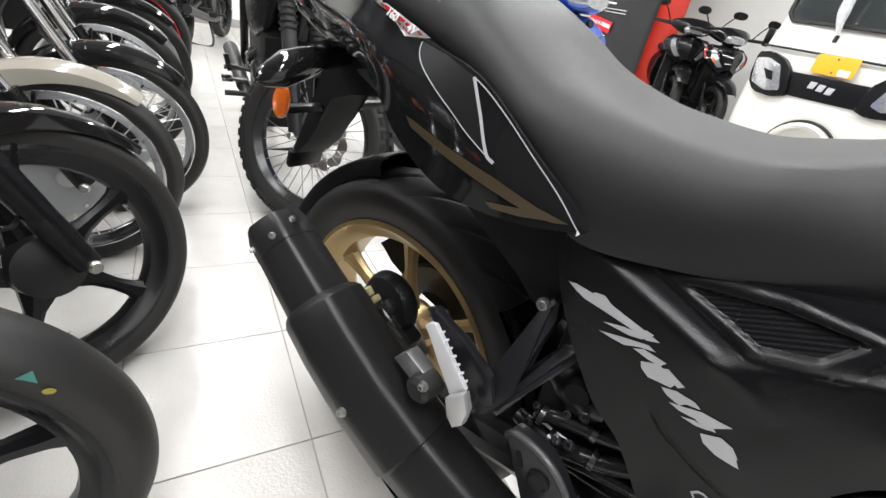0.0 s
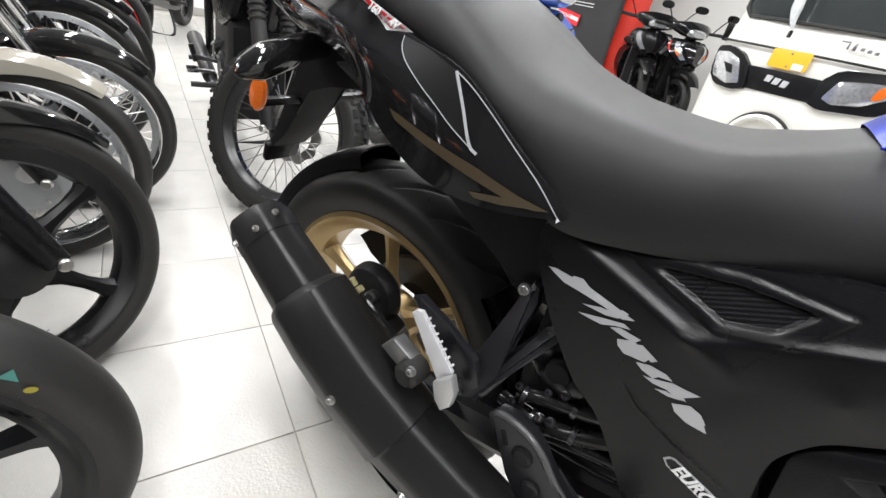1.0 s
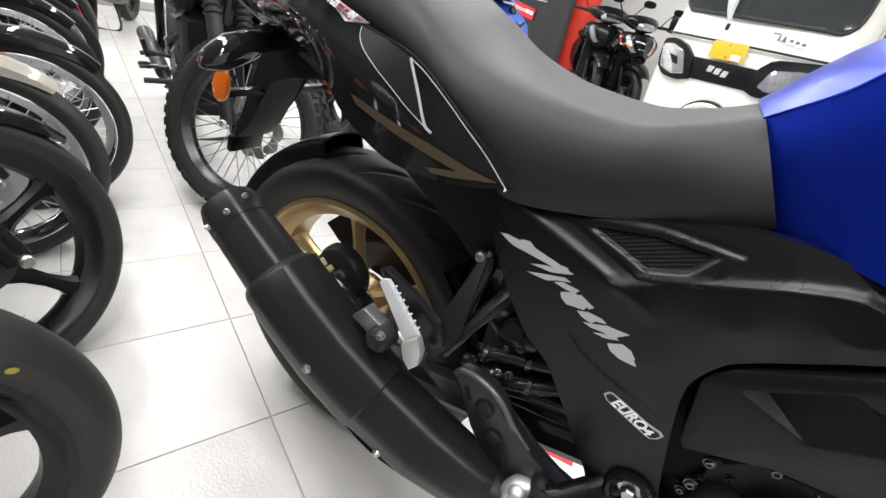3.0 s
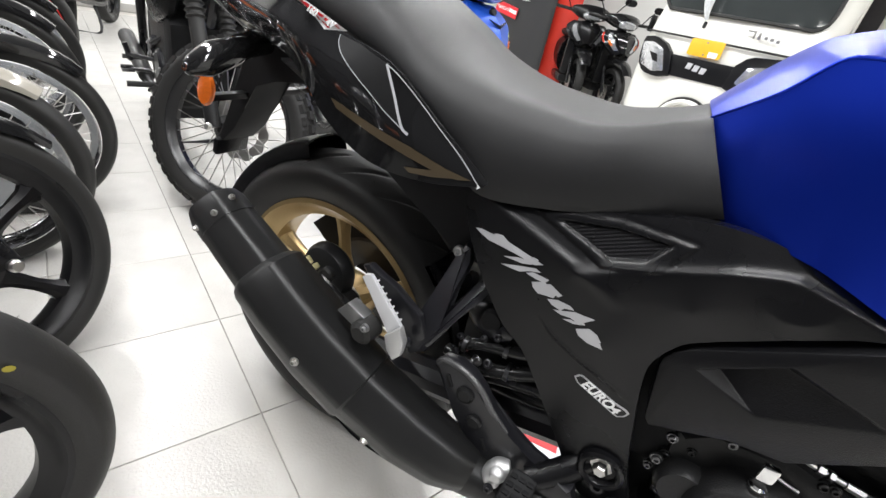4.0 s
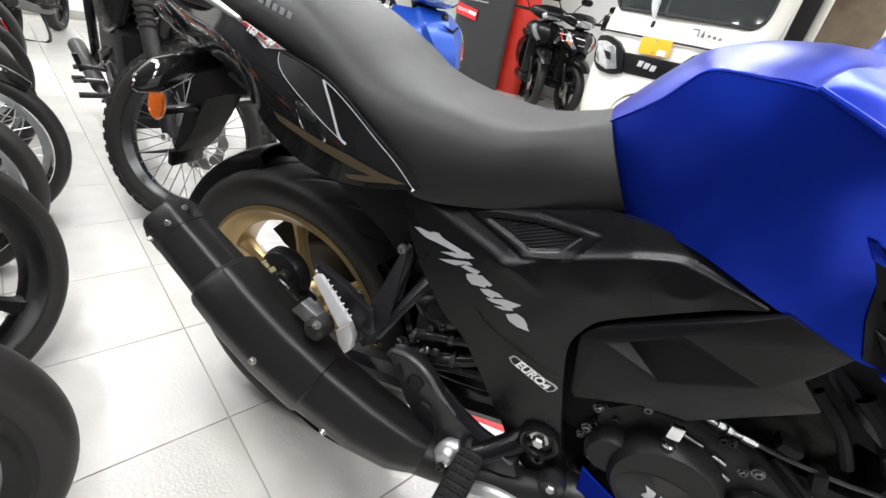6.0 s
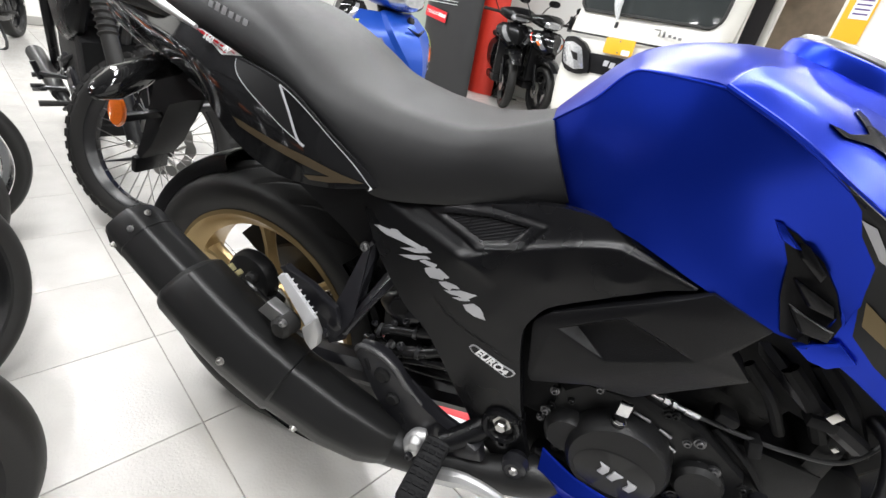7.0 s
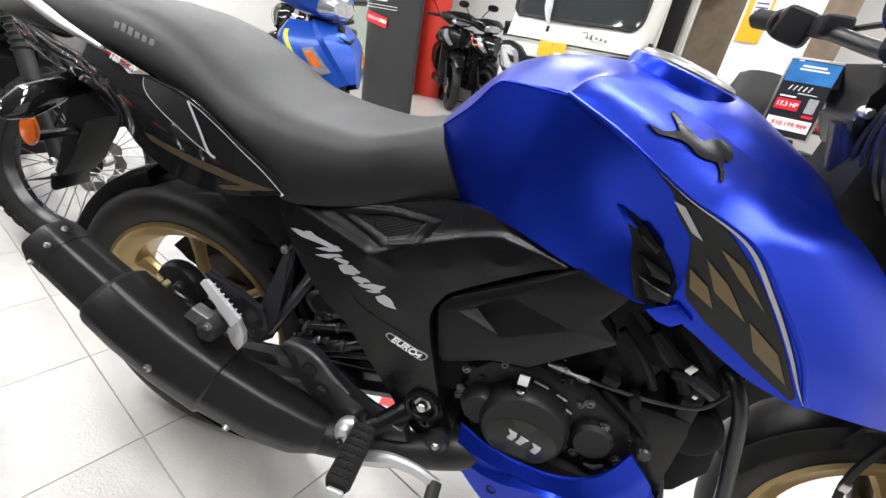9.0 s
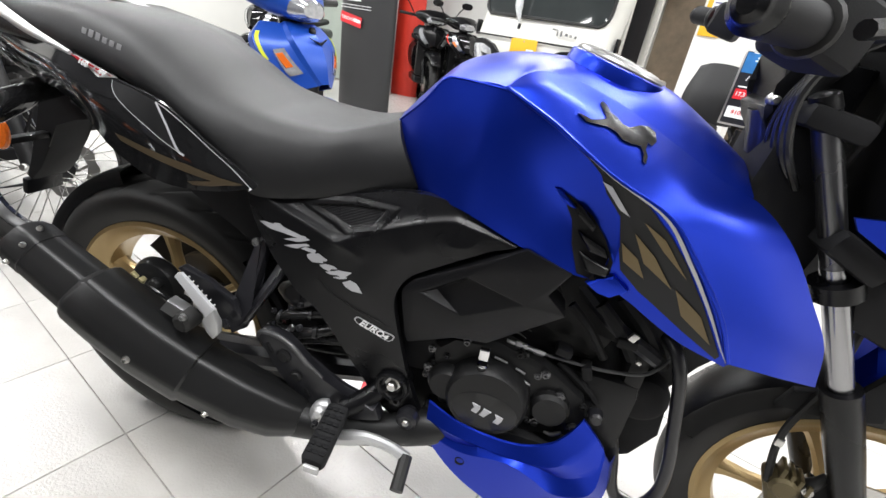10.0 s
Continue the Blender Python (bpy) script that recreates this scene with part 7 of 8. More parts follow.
def scooter(label, m, paint, dark=None, accent=None, group="parked scooters"):
    """A step-through scooter heading +x, front axle over the origin."""
    ob = thing("scooter", label, "scooter", m, group)
    R = 0.275
    alloy_wheel("front_wheel", R, 0.205, 0.085, SATIN, ob, pose(0, 0, R), 5, 0.09, "cast front wheel", blade=0.015)
    alloy_wheel("rear_wheel", R, 0.205, 0.09, SATIN, ob, pose(-1.24, 0, R), 5, None, "cast rear wheel", blade=0.015)
    rake = Vector((-0.44, 0, 0.898))
    for s in (-1, 1):
        bm = B()
        tube(bm, [(0, s * 0.07, R), Vector((0, s * 0.07, R)) + rake * 0.36], 0.018, 10)
        part("fork_leg", bm, SATIN, ob)
    bm = B()
    skin(bm, [[p + Vector((0, 0, R)) for p in r] for r in fender_rows(R + 0.09, 150, 40, 0.070, 0.06)], 0.003, (0, 0, -1))
    part("front_fender", bm, paint, ob, "front fender")
    # apron: a pointed shield of flat facets, its centre panel raised
    for s in (-1, 1):
        keel = [(-0.10, 0, 0.905), (-0.01, 0, 0.865), (0.045, 0, 0.79), (0.065, 0, 0.70)]
        ridge = [(-0.11, s * 0.075, 0.905), (-0.035, s * 0.095, 0.850), (0.010, s * 0.065, 0.775), (0.050, s * 0.022, 0.695)]
        step = [(-0.118, s * 0.085, 0.897), (-0.052, s * 0.105, 0.838), (-0.006, s * 0.078, 0.765), (0.036, s * 0.030, 0.688)]
        rim = [(-0.16, s * 0.150, 0.895), (-0.135, s * 0.205, 0.835), (-0.085, s * 0.180, 0.755), (0.005, s * 0.075, 0.670)]
        back = [(-0.20, s * 0.135, 0.88), (-0.185, s * 0.185, 0.825), (-0.14, s * 0.160, 0.74), (-0.06, s * 0.065, 0.65)]
        bm = B()
        for r in (surface([keel, ridge], 18, 4), surface([ridge, step], 18, 2), surface([step, rim], 18, 4), surface([rim, back], 18, 3)):
            skin(bm, r, 0.005, (-1, 0, 0))
        apron = part("apron_half", bm, paint, ob, "sculpted front apron", sharp=14)

        def lay(a, b, c, d, out):
            """A patch of the outer facet between shares along it (a, b) and across it (c, d)."""
            p, q = spline(step, 41), spline(rim, 41)
            at = lambda u, v: p[round(u * 40)].lerp(q[round(u * 40)], v) + Vector((out, s * out * 0.7, 0))
            return [[at(a + (b - a) * k / 8, c[0] + (c[1] - c[0]) * k / 8 + ((d[0] + (d[1] - d[0]) * k / 8) - (c[0] + (c[1] - c[0]) * k / 8)) * m / 3) for k in range(9)] for m in range(4)]

        bm = B()
        skin(bm, lay(0.40, 0.78, (0.22, 0.20), (0.55, 0.80), 0.006) if accent is LIME else lay(0.15, 0.86, (0.12, 0.10), (0.42, 0.62), 0.006), 0.006, (-1, 0, 0))
        lens = part("indicator", bm, LAMPGLASS, ob, "clear front indicator lens")
        if accent:
            bm = B()
            skin(bm, lay(0.46, 0.66, (0.34, 0.34), (0.55, 0.60), 0.009), 0.004, (-1, 0, 0))
            part("bulb_field", bm, ORANGE, lens, "orange bulb behind the lens")
            bm = B()
            skin(bm, lay(0.14, 0.50, (0.80, 0.86), (0.92, 0.96), 0.004), 0.003, (-1, 0, 0))
            part("accent_stripe", bm, accent, ob, "yellow accent stripe")
        bm = B()
        tube(bm, [(-0.20, s * 0.20, 1.0), (-0.19, s * 0.26, 1.10), (-0.18, s * 0.30, 1.15)], 0.006, 6)
        mir = part("mirror_stem", bm, SATIN, ob)
        bm = B()
        loft_oval(bm, [((-0.165, s * 0.32, 1.16), (1, 0, 0), 0.03, 0.05), ((-0.175, s * 0.32, 1.16), (1, 0, 0), 0.035, 0.058), ((-0.19, s * 0.32, 1.16), (1, 0, 0), 0.028, 0.048)], 16)
        part("mirror", bm, SATIN, mir, "black mirror")
        bm = B()
        tube(bm, [(-0.22, s * 0.17, 0.99), (-0.27, s * 0.34, 1.0)], 0.016, 10)
        part("grip", bm, RUBBER, ob)
    bm = B()
    loft_oval(bm, [((-0.05, 0, 0.955), (-1, 0, 0.1), 0.02, 0.05), ((-0.08, 0, 0.965), (-1, 0, 0.1), 0.055, 0.095), ((-0.16, 0, 0.99), (-1, 0, 0.1), 0.075, 0.16), ((-0.24, 0, 1.0), (-1, 0, 0.1), 0.06, 0.19), ((-0.30, 0, 1.0), (-1, 0, 0.1), 0.03, 0.15)], 24, 2.6)
    cowl = part("handlebar_cowl", bm, paint, ob, "handlebar cowl")
    bm = B()
    plate(bm, [(-0.045, 0.862), (0.0, 0.838), (0.045, 0.862), (0.0, 0.846)], 0.0, 0.012, 0.001, "yz", warp=lambda c: Vector((c.x + 0.008 - 0.35 * abs(c.y), c.y, c.z)))
    part("apron_mark", bm, SATIN, ob, "dark folded mark on the apron")
    bm = B()
    lathe(bm, [(0, 0.008), (0.012, 0.006), (0.016, 0.0), (0.016, -0.006)], 16, axis="X")
    part("apron_plug", bm, SATIN, ob, "black round plug", at=pose(-0.035, 0.0, 0.885, 0, -25, 0))
    bm = B()
    loft_oval(bm, [((-0.03, 0, 0.955), (1, 0, 0.1), 0.025, 0.05), ((-0.06, 0, 0.958), (1, 0, 0.1), 0.042, 0.082), ((-0.10, 0, 0.962), (1, 0, 0.1), 0.05, 0.10)], 20, 2.6)
    part("headlamp", bm, LAMPGLASS, cowl, "clear headlamp lens")
    bm = B()
    box(bm, (-0.15, 0, 0.60), (0.07, 0.30, 0.50), 0.03)
    tube(bm, [(-0.10, 0, 0.75), (-0.19, 0, 0.97)], 0.05, 12)
    part("leg_shield", bm, dark or SATIN, ob)
    bm = B()
    box(bm, (-0.42, 0, 0.30), (0.52, 0.28, 0.09), 0.03)
    part("floorboard", bm, dark or SATIN, ob)
    bm = B()
    loft_oval(bm, [((-0.60, 0, 0.52), (-1, 0, 0.1), 0.20, 0.13), ((-0.80, 0, 0.56), (-1, 0, 0.1), 0.18, 0.16), ((-1.15, 0, 0.62), (-1, 0, 0.1), 0.13, 0.15), ((-1.45, 0, 0.68), (-1, 0, 0.1), 0.06, 0.09)], 24, 2.8)
    part("rear_body", bm, paint, ob, "rear bodywork")
    bm = B()
    loft_oval(bm, [((-0.60, 0, 0.745), (-1, 0, 0), 0.03, 0.10), ((-0.70, 0, 0.76), (-1, 0, 0), 0.045, 0.14), ((-1.0, 0, 0.785), (-1, 0, 0.05), 0.045, 0.145), ((-1.3, 0, 0.82), (-1, 0, 0.05), 0.035, 0.12)], 20, 3)
    part("seat", bm, VINYL, ob, "black seat")
    bm = B()
    box(bm, (-1.0, 0.06, 0.32), (0.42, 0.16, 0.18), 0.04)
    tube(bm, [(-0.85, 0, 0.22), (-0.88, -0.15, 0.012), (-0.88, 0.15, 0.012)], 0.012, 8, 10)
    part("engine_unit", bm, ENGINE, ob)
    return ob


scooter("gloss blue scooter with clear indicators and yellow stripes", bay(0.88, 0.655, -87) @ pose(0, 0, 0), BLUEGLOSS, None, LIME)
scooter("satin black scooter parked beside the dark banner", bay(4.42, 2.83, 229) @ Matrix.Diagonal((1.08, 1.25, 1.08, 1.0)), SATIN)
scooter("black scooter with red trim parked near the wall", bay(4.62, 2.46, 242) @ Matrix.Diagonal((1.06, 1.2, 1.06, 1.0)), GLOSS, None, REDGLOSS)
scooter("dark scooter behind the counter of parked bikes", bay(2.55, 3.75, 200), GLOSS)

# ---- white three-wheeled goods carrier ----
def three_wheeler(m):
    """Heading +x: the nose at x = 0."""
    ob = thing("three_wheeler", "white three-wheeled passenger vehicle with yellow front plate", "three-wheeler", m)
    bm = B()
    W = 0.57
    prof = [(-0.02, 0.34), (0.02, 0.50), (0.03, 0.72), (0.01, 0.98), (-0.04, 1.12), (-0.20, 1.62), (-0.26, 1.70)]
    rows = []
    for y, back in ((-W, 0.16), (-W * 0.9, 0.06), (-W * 0.6, 0.012), (0, 0.0), (W * 0.6, 0.012), (W * 0.9, 0.06), (W, 0.16)):
        rows.append([Vector((x - back, y, z)) for x, z in prof])
    skin(bm, surface([[tuple(p) for p in r] for r in rows], 26, 4, True), 0.02, (-1, 0, 0))
    part("nose_panel", bm, WHITEPAINT, ob, "white painted front panel", sharp=45)
    bm = B()
    box(bm, (-0.62, 0, 1.72), (0.9, 2 * W, 0.06), 0.02)
    box(bm, (-1.9, 0, 1.72), (1.7, 2 * W + 0.1, 0.06), 0.02)
    part("roof", bm, WHITEPAINT, ob)
    bm = B()
    box(bm, (-1.4, 0, 0.36), (2.4, 2 * W, 0.10), 0.02)
    part("chassis_floor", bm, SATIN, ob)
    bm = B()
    box(bm, (-1.9, 0, 0.62), (1.3, 2 * W + 0.1, 0.42), 0.05)
    part("rear_body", bm, WHITEPAINT, ob)
    for s in (-1, 1):
        bm = B()
        box(bm, (-0.30, s * (W - 0.02), 1.35), (0.05, 0.05, 0.75), 0.015)
        box(bm, (-1.05, s * (W - 0.02), 1.1), (0.06, 0.05, 1.25), 0.015)
        box(bm, (-0.62, s * (W - 0.02), 0.55), (0.6, 0.04, 0.32), 0.02)
        part("door_post", bm, WHITEPAINT, ob)
        # black sheet across the doorway stands for the dark interior
        bm = B()
        out = [(-0.95, 0.45), (-0.42, 0.45), (-0.36, 1.1), (-0.42, 1.65), (-0.95, 1.65)]
        plate(bm, out, s * (W - 0.05), s * (W - 0.035), 0.003)
        part("door_canvas", bm, material("black doorway sheet", (0.010, 0.010, 0.012), 0.7, bump=0.3, spec=0.1), ob, "black sheet filling the door opening")
    bm = B()
    rows = [[Vector((-0.030 - 0.30 * (z - 1.14) - bk, y, z)) for y, bk in ((-0.50, 0.05), (-0.43, 0.03), (-0.2, 0.008), (0, 0), (0.2, 0.008), (0.43, 0.03), (0.50, 0.05))] for z in (1.140, 1.19, 1.35, 1.5, 1.58)]
    rows[0] = [p.lerp(Vector((p.x, 0, p.z)), 0.10) for p in rows[0]]
    bmesh_rows = [[p + Vector((0.006, 0, 0)) for p in r] for r in rows]
    skin(bm, bmesh_rows, 0.008, (-1, 0, 0))
    ws = part("windscreen", bm, DARKGLASS, ob, "dark tinted windscreen")
    bm = B()
    ring = bmesh_rows[0] + [r[-1] for r in bmesh_rows[1:-1]] + bmesh_rows[-1][::-1] + [r[0] for r in bmesh_rows[-2:0:-1]]
    tube(bm, [p + Vector((0.006, 0, 0)) for p in ring] + [ring[0] + Vector((0.006, 0, 0))], 0.011, 6, 90)
    part("windscreen_seal", bm, RUBBER, ws, "black rubber seal")
    bm = B()
    tube(bm, [(0.02, -0.135, 1.10), (0.025, -0.155, 1.17), (0.015, -0.17, 1.26), (-0.03, -0.18, 1.42)], [0.010, 0.030, 0.026, 0.020], 10)
    part("wiper_wrap", bm, material("clear plastic wrap", (0.6, 0.62, 0.63), 0.2, var=0.3, scale=40, bump=1.0, bump_scale=60), ob, "wiper wrapped in clear plastic film")
    bm = B()
    tube(bm, [(0.030, -0.125, 1.085), (0.045, -0.120, 1.055)], 0.012, 10)
    part("wiper_spindle", bm, SATIN, ob)
    curve = lambda c: Vector((c.x - 0.55 * max(0, abs(c.y) - 0.33) ** 1.3, c.y, c.z))
    for side, shell, lens in ((-1, [(-0.53, 0.94), (-0.42, 0.955), (-0.32, 0.925), (-0.255, 0.87), (-0.215, 0.73), (-0.30, 0.705), (-0.43, 0.712), (-0.51, 0.775)], [(-0.518, 0.905), (-0.42, 0.918), (-0.322, 0.888), (-0.262, 0.752), (-0.345, 0.733), (-0.475, 0.765)]),
                              (1, [(0.165, 0.87), (0.235, 0.945), (0.50, 0.975), (0.54, 0.955), (0.525, 0.80), (0.47, 0.755), (0.225, 0.722), (0.150, 0.745)], [(0.215, 0.785), (0.255, 0.888), (0.39, 0.912), (0.49, 0.920), (0.485, 0.85), (0.40, 0.79), (0.275, 0.765)])):
        bm = B()
        plate(bm, rounded(shell, 0.10, 2), -0.10, 0.055, 0.012, "yz", warp=curve)
        bez = part("lamp_bezel", bm, GRAIN, ob, "black headlamp surround")
        bm = B()
        plate(bm, rounded(lens, 0.07, 2), 0.0, 0.062, 0.006, "yz", warp=curve)
        part("headlamp", bm, LAMPGLASS, bez, "clear headlamp with reflector")
        if side > 0:
            bm = B()
            plate(bm, rounded([(0.42, 0.825), (0.47, 0.845), (0.478, 0.905), (0.435, 0.905)], 0.2, 2), 0.055, 0.066, 0.003, "yz", warp=curve)
            part("turn_lens", bm, ORANGE, bez, "orange turn signal")
    bm = B()
    plate(bm, [(-0.26, 0.735), (0.20, 0.745), (0.22, 0.875), (-0.27, 0.868)], 0.0, 0.042, 0.008, "yz")
    band = part("front_band", bm, GRAIN, ob, "black band between the headlamps")
    bm = B()
    for k, y in enumerate((-0.105, -0.055, -0.005)):
        plate(bm, [(y - 0.022, 0.800 - 0.006 * k), (y + 0.012, 0.800 - 0.006 * k), (y + 0.022, 0.838 - 0.006 * k), (y - 0.016, 0.838 - 0.006 * k)], 0.040, 0.047, 0.001, "yz")
    part("maker_mark", bm, SILVERDECAL, band, "silver maker mark")
    bm = B()
    tube(bm, [(-0.125, -W, 0.985), (-0.03, -W * 0.9, 0.985), (0.018, -W * 0.6, 0.985), (0.03, 0, 0.985), (0.018, W * 0.6, 0.985), (-0.03, W * 0.9, 0.985), (-0.125, W, 0.985)], 0.007, 6, 40)
    part("belt_seal", bm, RUBBER, ob, "black rubber belt line")
    bm = B()
    for k, (y, w, h) in enumerate(((0.165, 0.05, 0.012), (0.185, 0.012, 0.045), (0.215, 0.018, 0.040), (0.255, 0.022, 0.020), (0.290, 0.022, 0.020), (0.325, 0.022, 0.020))):
        box(bm, (0.012, y, 1.072 - 0.004 * k + (0.012 if k == 0 else 0)), (0.006, w, h), 0.002)
    part("model_mark", bm, STEEL, ob, "chrome model mark")
    bm = B()
    plate(bm, rounded([(-0.155, 0.884), (0.065, 0.888), (0.065, 0.994), (-0.155, 0.988)], 0.06, 2), 0.050, 0.054, 0.002, "yz")
    pl = part("number_plate", bm, YELLOW, ob, "blank yellow number plate")
    bm = B()
    box(bm, (0.056, 0.015, 0.908), (0.003, 0.060, 0.034), 0.001)
    part("plate_sticker", bm, WHITEDECAL, pl, "small white sticker")
    for z in (0.902, 0.974):
        bolt(pl, (0.0545, -0.045, z), (1, 0, 0), 0.0045, DULLSTEEL)
    bm = B()
    rows = []
    for i in range(15):
        a = radians(-10 + 200 * i / 14)
        rows.append([Vector((x, -math.cos(a) * 0.20 * k, 0.42 + math.sin(a) * 0.20 * k)) for x, k in ((0.0, 1.0), (0.075, 1.0), (0.085, 0.92), (0.085, 0.86), (0.0, 0.84))])
    skin(bm, rows, 0.004, (0, 0, -0.5))
    part("wheel_arch", bm, WHITEPAINT, ob, "white wheel arch")
    bm = B()
    tube(bm, [(0.045, -math.cos(radians(200 * i / 14 - 10)) * 0.208, 0.42 + math.sin(radians(200 * i / 14 - 10)) * 0.208) for i in range(15)], 0.009, 8, 40)
    part("arch_seal", bm, RUBBER, ob, "black rubber arch edging")
    alloy_wheel("front_wheel", 0.21, 0.13, 0.10, STEEL, ob, pose(-0.14, 0, 0.21), 5)
    for s in (-1, 1):
        alloy_wheel("rear_wheel", 0.21, 0.13, 0.10, STEEL, ob, pose(-2.0, s * 0.52, 0.21), 5)
        bm = B()
        box(bm, (-0.14, s * 0.585, 1.03), (0.06, 0.02, 0.11), 0.006)
        part("hinge", bm, SATIN, ob, "black door hinge")
    return ob


three_wheeler(bay(2.96, 0.765, 180))

# ---- banners, pillar, signs ----
bn = thing("display_banner", "black curved display banner with a red sticker on a white base", "banner", bay(3.26, 2.79))
bm = B()
rows = []
for i in range(17):
    a = radians(100 + 160 * i / 16)
    rows.append([Vector((0.36 * math.cos(a) * 0.5, 0.38 * math.sin(a), z)) for z in (0.06, 0.7, 1.4, 2.0)])
skin(bm, rows, 0.01, (1, 0, 0))
part("cloth", bm, material("dark printed cloth", (0.018, 0.018, 0.019), 0.55, var=0.2, bump=0.2), bn, "black printed banner cloth")
bm = B()
plate(bm, [(-0.20 + 0.23 * math.cos(2 * math.pi * k / 28), 0.40 * math.sin(2 * math.pi * k / 28)) for k in range(28)], 0.0, 0.06, 0.006, "xy")
part("base", bm, material("white laminate", (0.7, 0.69, 0.66), 0.5), bn)
bm = B()
box(bm, (-0.192, 0.08, 0.915), (0.004, 0.30, 0.095), 0.0, Matrix.Rotation(radians(8), 3, "X").to_4x4())
rs = part("red_sticker", bm, REDDECAL, bn, "red promotional sticker")
words("TIENDAS", 0.042, face_frame((-0.1955, 0.13, 0.922), (0, -1, -0.1), (0, -0.1, 1)), WHITEDECAL, rs, label="white lettering")
bm = B()
box(bm, (-0.1955, -0.01, 0.908), (0.002, 0.10, 0.030), 0.0, Matrix.Rotation(radians(8), 3, "X").to_4x4())
part("maker_bar", bm, WHITEDECAL, rs, "white maker mark")
bm = B()
for k in range(2):
    box(bm, (-0.190, 0.02, 1.02 + 0.025 * k), (0.004, 0.42, 0.005))
box(bm, (-0.190, 0.08, 1.09), (0.004, 0.25, 0.014))
part("printed_bars", bm, WHITEDECAL, bn, "lines of small print")
rd = thing("red_display", "red curved promotional display behind the scooters", "display", bay(5.0, 3.75))
bm = B()
rows = []
for i in range(13):
    a = radians(110 + 140 * i / 12)
    rows.append([Vector((0.2 * math.cos(a), 0.32 * math.sin(a), z)) for z in (0.0, 0.8, 1.7)])
skin(bm, rows, 0.01, (1, 0, 0))
part("cloth", bm, material("red printed cloth", (0.55, 0.03, 0.015), 0.5, var=0.25, scale=5), rd)

bm = B()
box(bm, (3.25, -0.47, CEIL / 2), (0.42, 0.36, CEIL), 0.01)
tagged(part("pillar", bm, WALLPAINT, at=ROOM), "square white painted pillar", "pillar", kind="structure")
ys = thing("wall_sign", "yellow document holder fixed to the white pillar", "sign", bay(3.03, -0.37))
bm = B()
box(bm, (0, 0, 1.33), (0.008, 0.125, 0.32), 0.002)
part("holder", bm, YELLOW, ys, "yellow plastic holder")
bm = B()
box(bm, (-0.006, -0.01, 1.34), (0.003, 0.085, 0.11))
pp = part("paper", bm, WHITEDECAL, ys, "white printed paper")
bm = B()
for k in range(4):
    box(bm, (-0.009, -0.01, 1.375 - 0.022 * k), (0.001, 0.065, 0.007))
part("print_bars", bm, material("purple print", (0.08, 0.04, 0.2), 0.6), pp)

ps = thing("price_poster", "framed price poster on a stand with blue and black print", "poster", bay(2.2, -0.78, 0))
bm = B()
box(bm, (0, 0, 0.93), (0.02, 0.20, 0.33), 0.004)
fr = part("frame", bm, STEEL, ps, "silver poster frame")
bm = B()
box(bm, (-0.012, 0, 0.93), (0.004, 0.182, 0.312))
part("sheet", bm, material("black print", (0.012, 0.012, 0.014), 0.35), fr, "black printed sheet")
bm = B()
box(bm, (-0.0155, 0, 1.04), (0.002, 0.176, 0.085))
part("sky_print", bm, material("blue print", (0.03, 0.16, 0.42), 0.35, var=0.6, scale=12), fr, "blue printed picture")
bm = B()
box(bm, (-0.0155, 0.035, 0.905), (0.002, 0.09, 0.045))
part("red_field", bm, REDDECAL, fr)
for y, z, w, h in ((0.0, 1.063, 0.085, 0.007), (-0.004, 1.050, 0.105, 0.006), (0.045, 0.938, 0.060, 0.006), (0.055, 1.082, 0.020, 0.004), (-0.02, 0.955, 0.070, 0.003), (-0.055, 0.868, 0.040, 0.012)):
    bm = B()
    box(bm, (-0.0168, y, z), (0.001, w, h))
    part("print_bar", bm, REDDECAL if z < 0.9 else WHITEDECAL, fr)
bm = B()
box(bm, (-0.0168, -0.052, 0.912), (0.001, 0.036, 0.060))
part("grey_field", bm, material("grey print field", (0.30, 0.30, 0.31), 0.5, var=0.7, scale=260), fr, "small grey printed field")
words("17.3 HP", 0.025, face_frame((-0.0175, 0.035, 0.905), (0, -1, 0), (0, 0, 1)), WHITEDECAL, fr, bold=0.0005, label="white power figure")
bm = B()
box(bm, (-0.0155, 0.0, 0.825), (0.002, 0.165, 0.05))
part("price_field", bm, WHITEDECAL, fr)
words("$10.199.999", 0.027, face_frame((-0.0175, -0.005, 0.825), (0, -1, 0), (0, 0, 1)), REDDECAL, fr, bold=0.0004, label="red price")
bm = B()
for k in range(5):
    tube(bm, [(-0.016, 0.055 - 0.018 * k, 0.965), (-0.016, 0.046 - 0.018 * k, 0.985)], 0.002, 5)
part("model_strokes", bm, WHITEDECAL, fr, "white model name strokes")
bm = B()
tube(bm, [(0.02, 0, 0.02), (0.02, 0, 0.75)], 0.014, 10)
box(bm, (0.02, 0, 0.01), (0.28, 0.28, 0.02), 0.004)
part("stand", bm, SATIN, ps)

ch = thing("seat_unit", "black upholstered backrest and cushion of a vehicle seat", "seat", bay(2.35, -0.60))
bm = B()
rows = surface([[(0.0, 0.13, 0.74), (0.02, 0.14, 0.86), (0.05, 0.11, 1.0)], [(-0.04, 0.06, 0.74), (-0.03, 0.07, 0.87), (0.01, 0.05, 1.02)], [(-0.04, -0.06, 0.74), (-0.03, -0.07, 0.87), (0.01, -0.05, 1.02)], [(0.0, -0.13, 0.74), (0.02, -0.14, 0.86), (0.05, -0.11, 1.0)]], 14, 4, True)
skin(bm, rows, 0.07, (1, 0, 0))
part("backrest", bm, VINYL, ch, "black padded backrest", sharp=60)
bm = B()
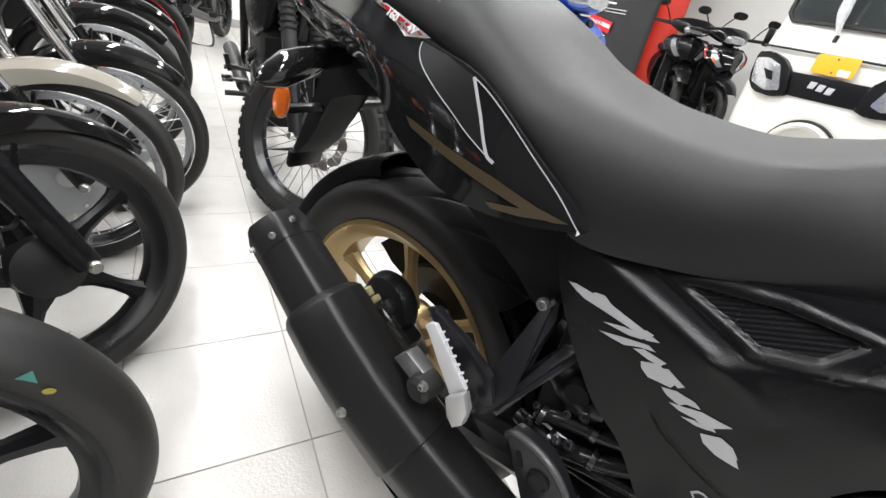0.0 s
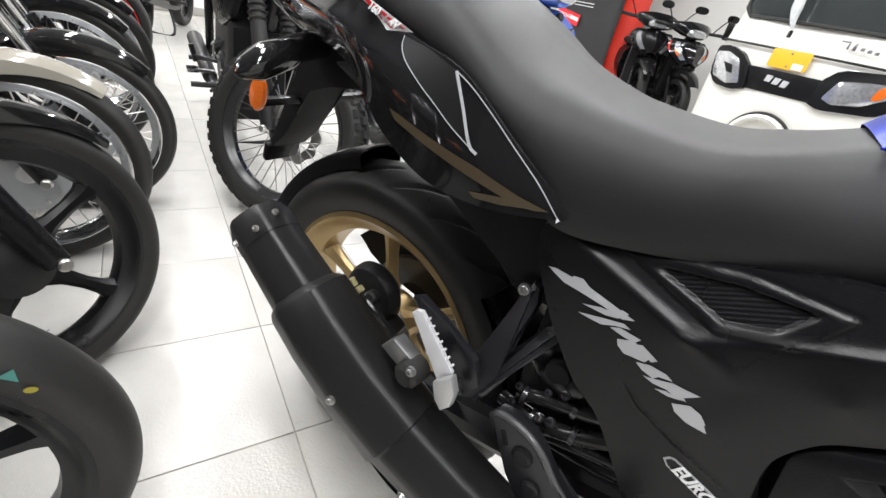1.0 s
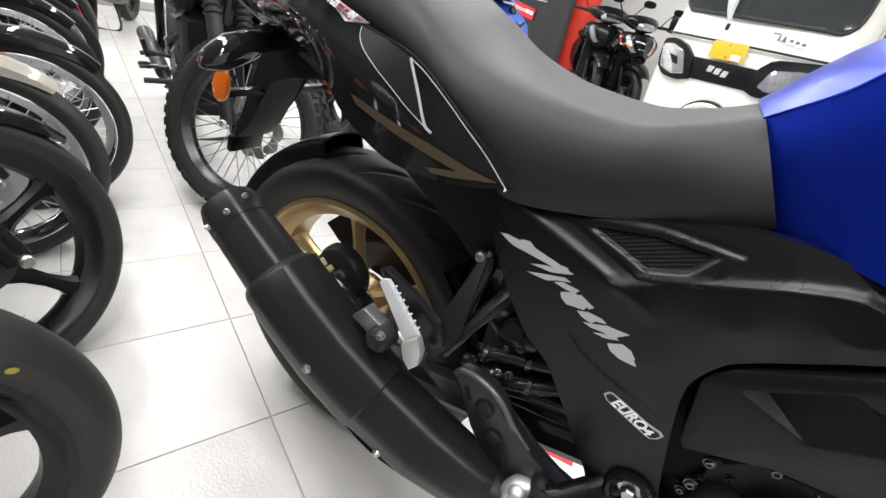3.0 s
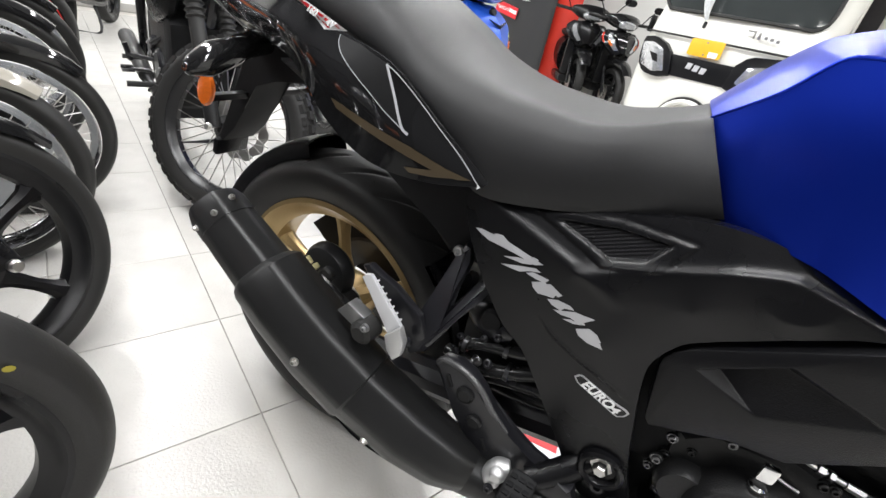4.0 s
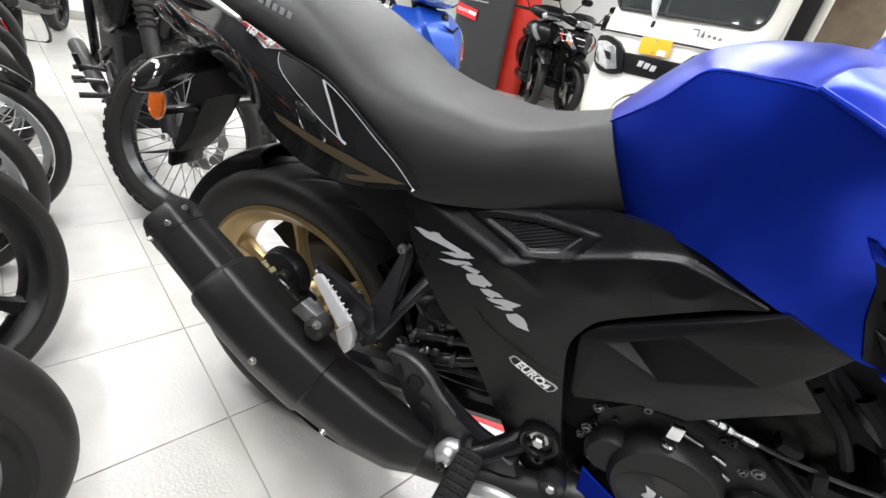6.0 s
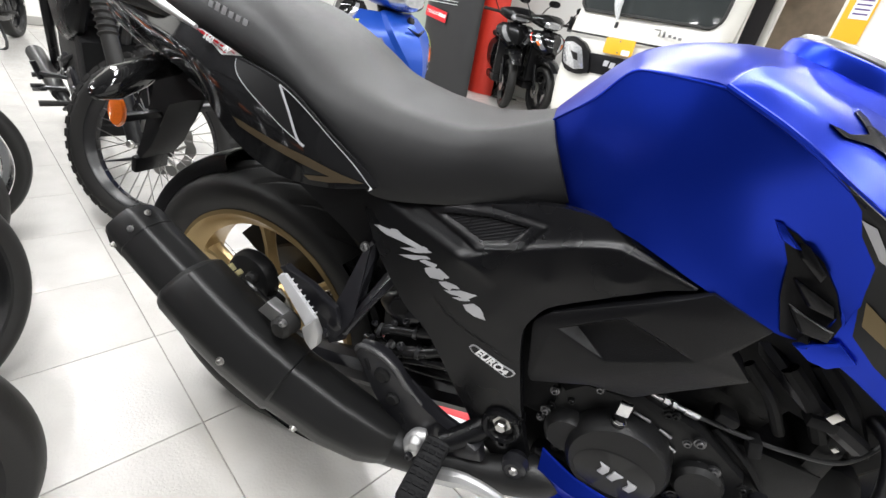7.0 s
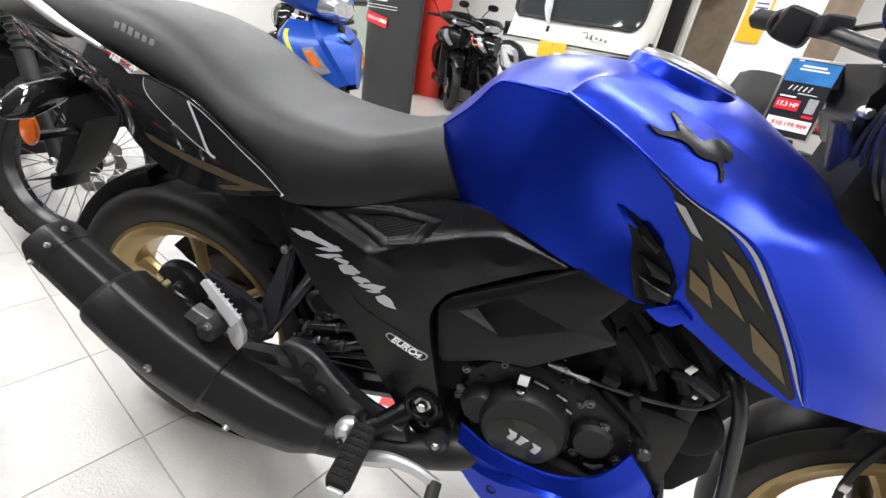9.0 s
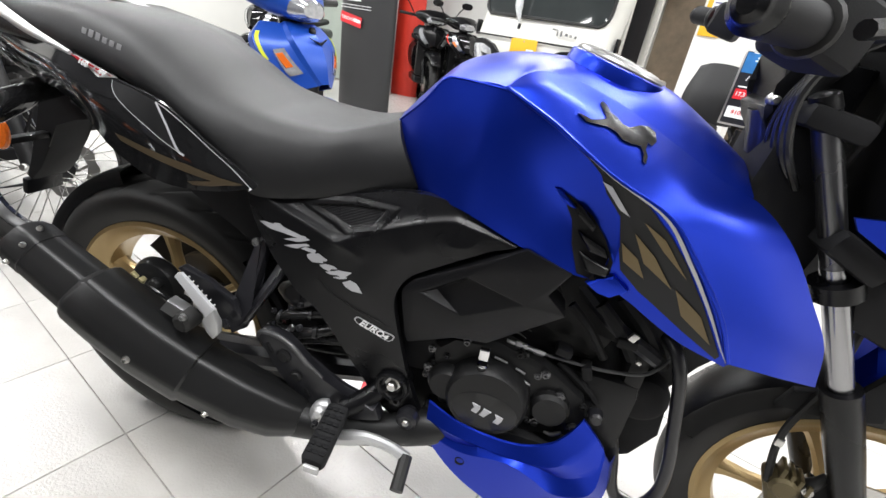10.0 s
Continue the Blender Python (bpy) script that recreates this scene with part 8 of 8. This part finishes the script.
box(bm, (-0.06, 0.03, 0.70), (0.20, 0.22, 0.09), 0.035, None, 3)
part("cushion", bm, VINYL, ch, "black padded cushion", sharp=60)
bm = B()
box(bm, (-0.04, 0.03, 0.33), (0.18, 0.18, 0.66), 0.03)
part("pedestal", bm, SATIN, ch)

# glazed partition with aluminium posts
gp = thing("glass_partition", "glazed partition with aluminium posts", "partition", bay(4.6, 4.6), kind="structure")
for v in (-0.9, 0.0, 0.9):
    bm = B()
    box(bm, (0, v, 1.25), (0.06, 0.06, 2.5), 0.004)
    part("post", bm, CASTALU, gp)
for v in (-0.45, 0.45):
    bm = B()
    box(bm, (0, v, 1.25), (0.008, 0.84, 2.44))
    part("pane", bm, material("greenish pane", (0.30, 0.34, 0.30), 0.08, var=0.1), gp, "greenish reflective pane")
# dressed stone beyond the pillar
bm = B()
box(bm, (5.0, -0.2, 1.4), (0.1, 1.2, 2.8))
tagged(part("stone_cladding", bm, material("brown stone", (0.22, 0.17, 0.12), 0.8, var=0.5, scale=9, bump=1.0, bump_scale=14), at=ROOM), "brown rough stone cladding on the far wall", "wall", kind="structure")
row_bike("motorcycle", "white and red motorcycle behind the pillar", bay(4.1, -0.28, 120), "alloy", 0.3, 0.1, WHITEPAINT, REDGLOSS, group="parked motorcycles")

# printed sheet lying on the tiles under the motorcycle
sh = thing("printed_sheet", "red, white and grey printed sheet lying on the floor tiles", "sheet", pose(0.44, 0.29, 0.003, 0, 0, 8))
bm = B()
box(bm, (0, 0, 0), (0.34, 0.24, 0.002))
part("paper", bm, WHITEDECAL, sh)
bm = B()
box(bm, (-0.02, -0.03, 0.0016), (0.16, 0.10, 0.001))
part("red_panel", bm, REDDECAL, sh)
bm = B()
box(bm, (-0.13, 0.06, 0.0016), (0.07, 0.11, 0.001))
part("grey_panel", bm, material("grey print", (0.2, 0.2, 0.22), 0.5), sh)
bm = B()
for k in range(4):
    box(bm, (0.0 + 0.022 * k, -0.045, 0.0026), (0.014, 0.022, 0.001))
part("print_bars", bm, WHITEDECAL, sh)
# ---- floor tiles ----
def tile_mesh():
    bm = B()
    box(bm, (0, 0, -0.002), (TILE - 0.0026, TILE - 0.0026, 0.008), 0.0010, seg=1)
    finish(bm)
    me = bpy.data.meshes.new("tile")
    bm.to_mesh(me)
    bm.free()
    me.materials.append(TILEMAT)
    return me


TILE_ME = tile_mesh()
far = []
for i in range(-13, 17):
    for j in range(-12, 19):
        u, v = TU + TILE * (i + 0.5), TV + TILE * (j + 0.5)
        if not (U0 + TILE / 2 < u < U1 - TILE / 2 and V0 + TILE / 2 < v < V1 - TILE / 2):
            continue
        if -5 <= i <= 6 and -3 <= j <= 18:
            ob = new("tile", TILE_ME)
            ob.parent = floor_ob
            ob.matrix_basis = pose(u, v, 0)
        else:
            far.append((u, v))
bm = B()
for u, v in far:
    box(bm, (u, v, -0.002), (TILE - 0.0026, TILE - 0.0026, 0.008))
part("tiling", bm, TILEMAT, floor_ob)["kind"] = "stuff"
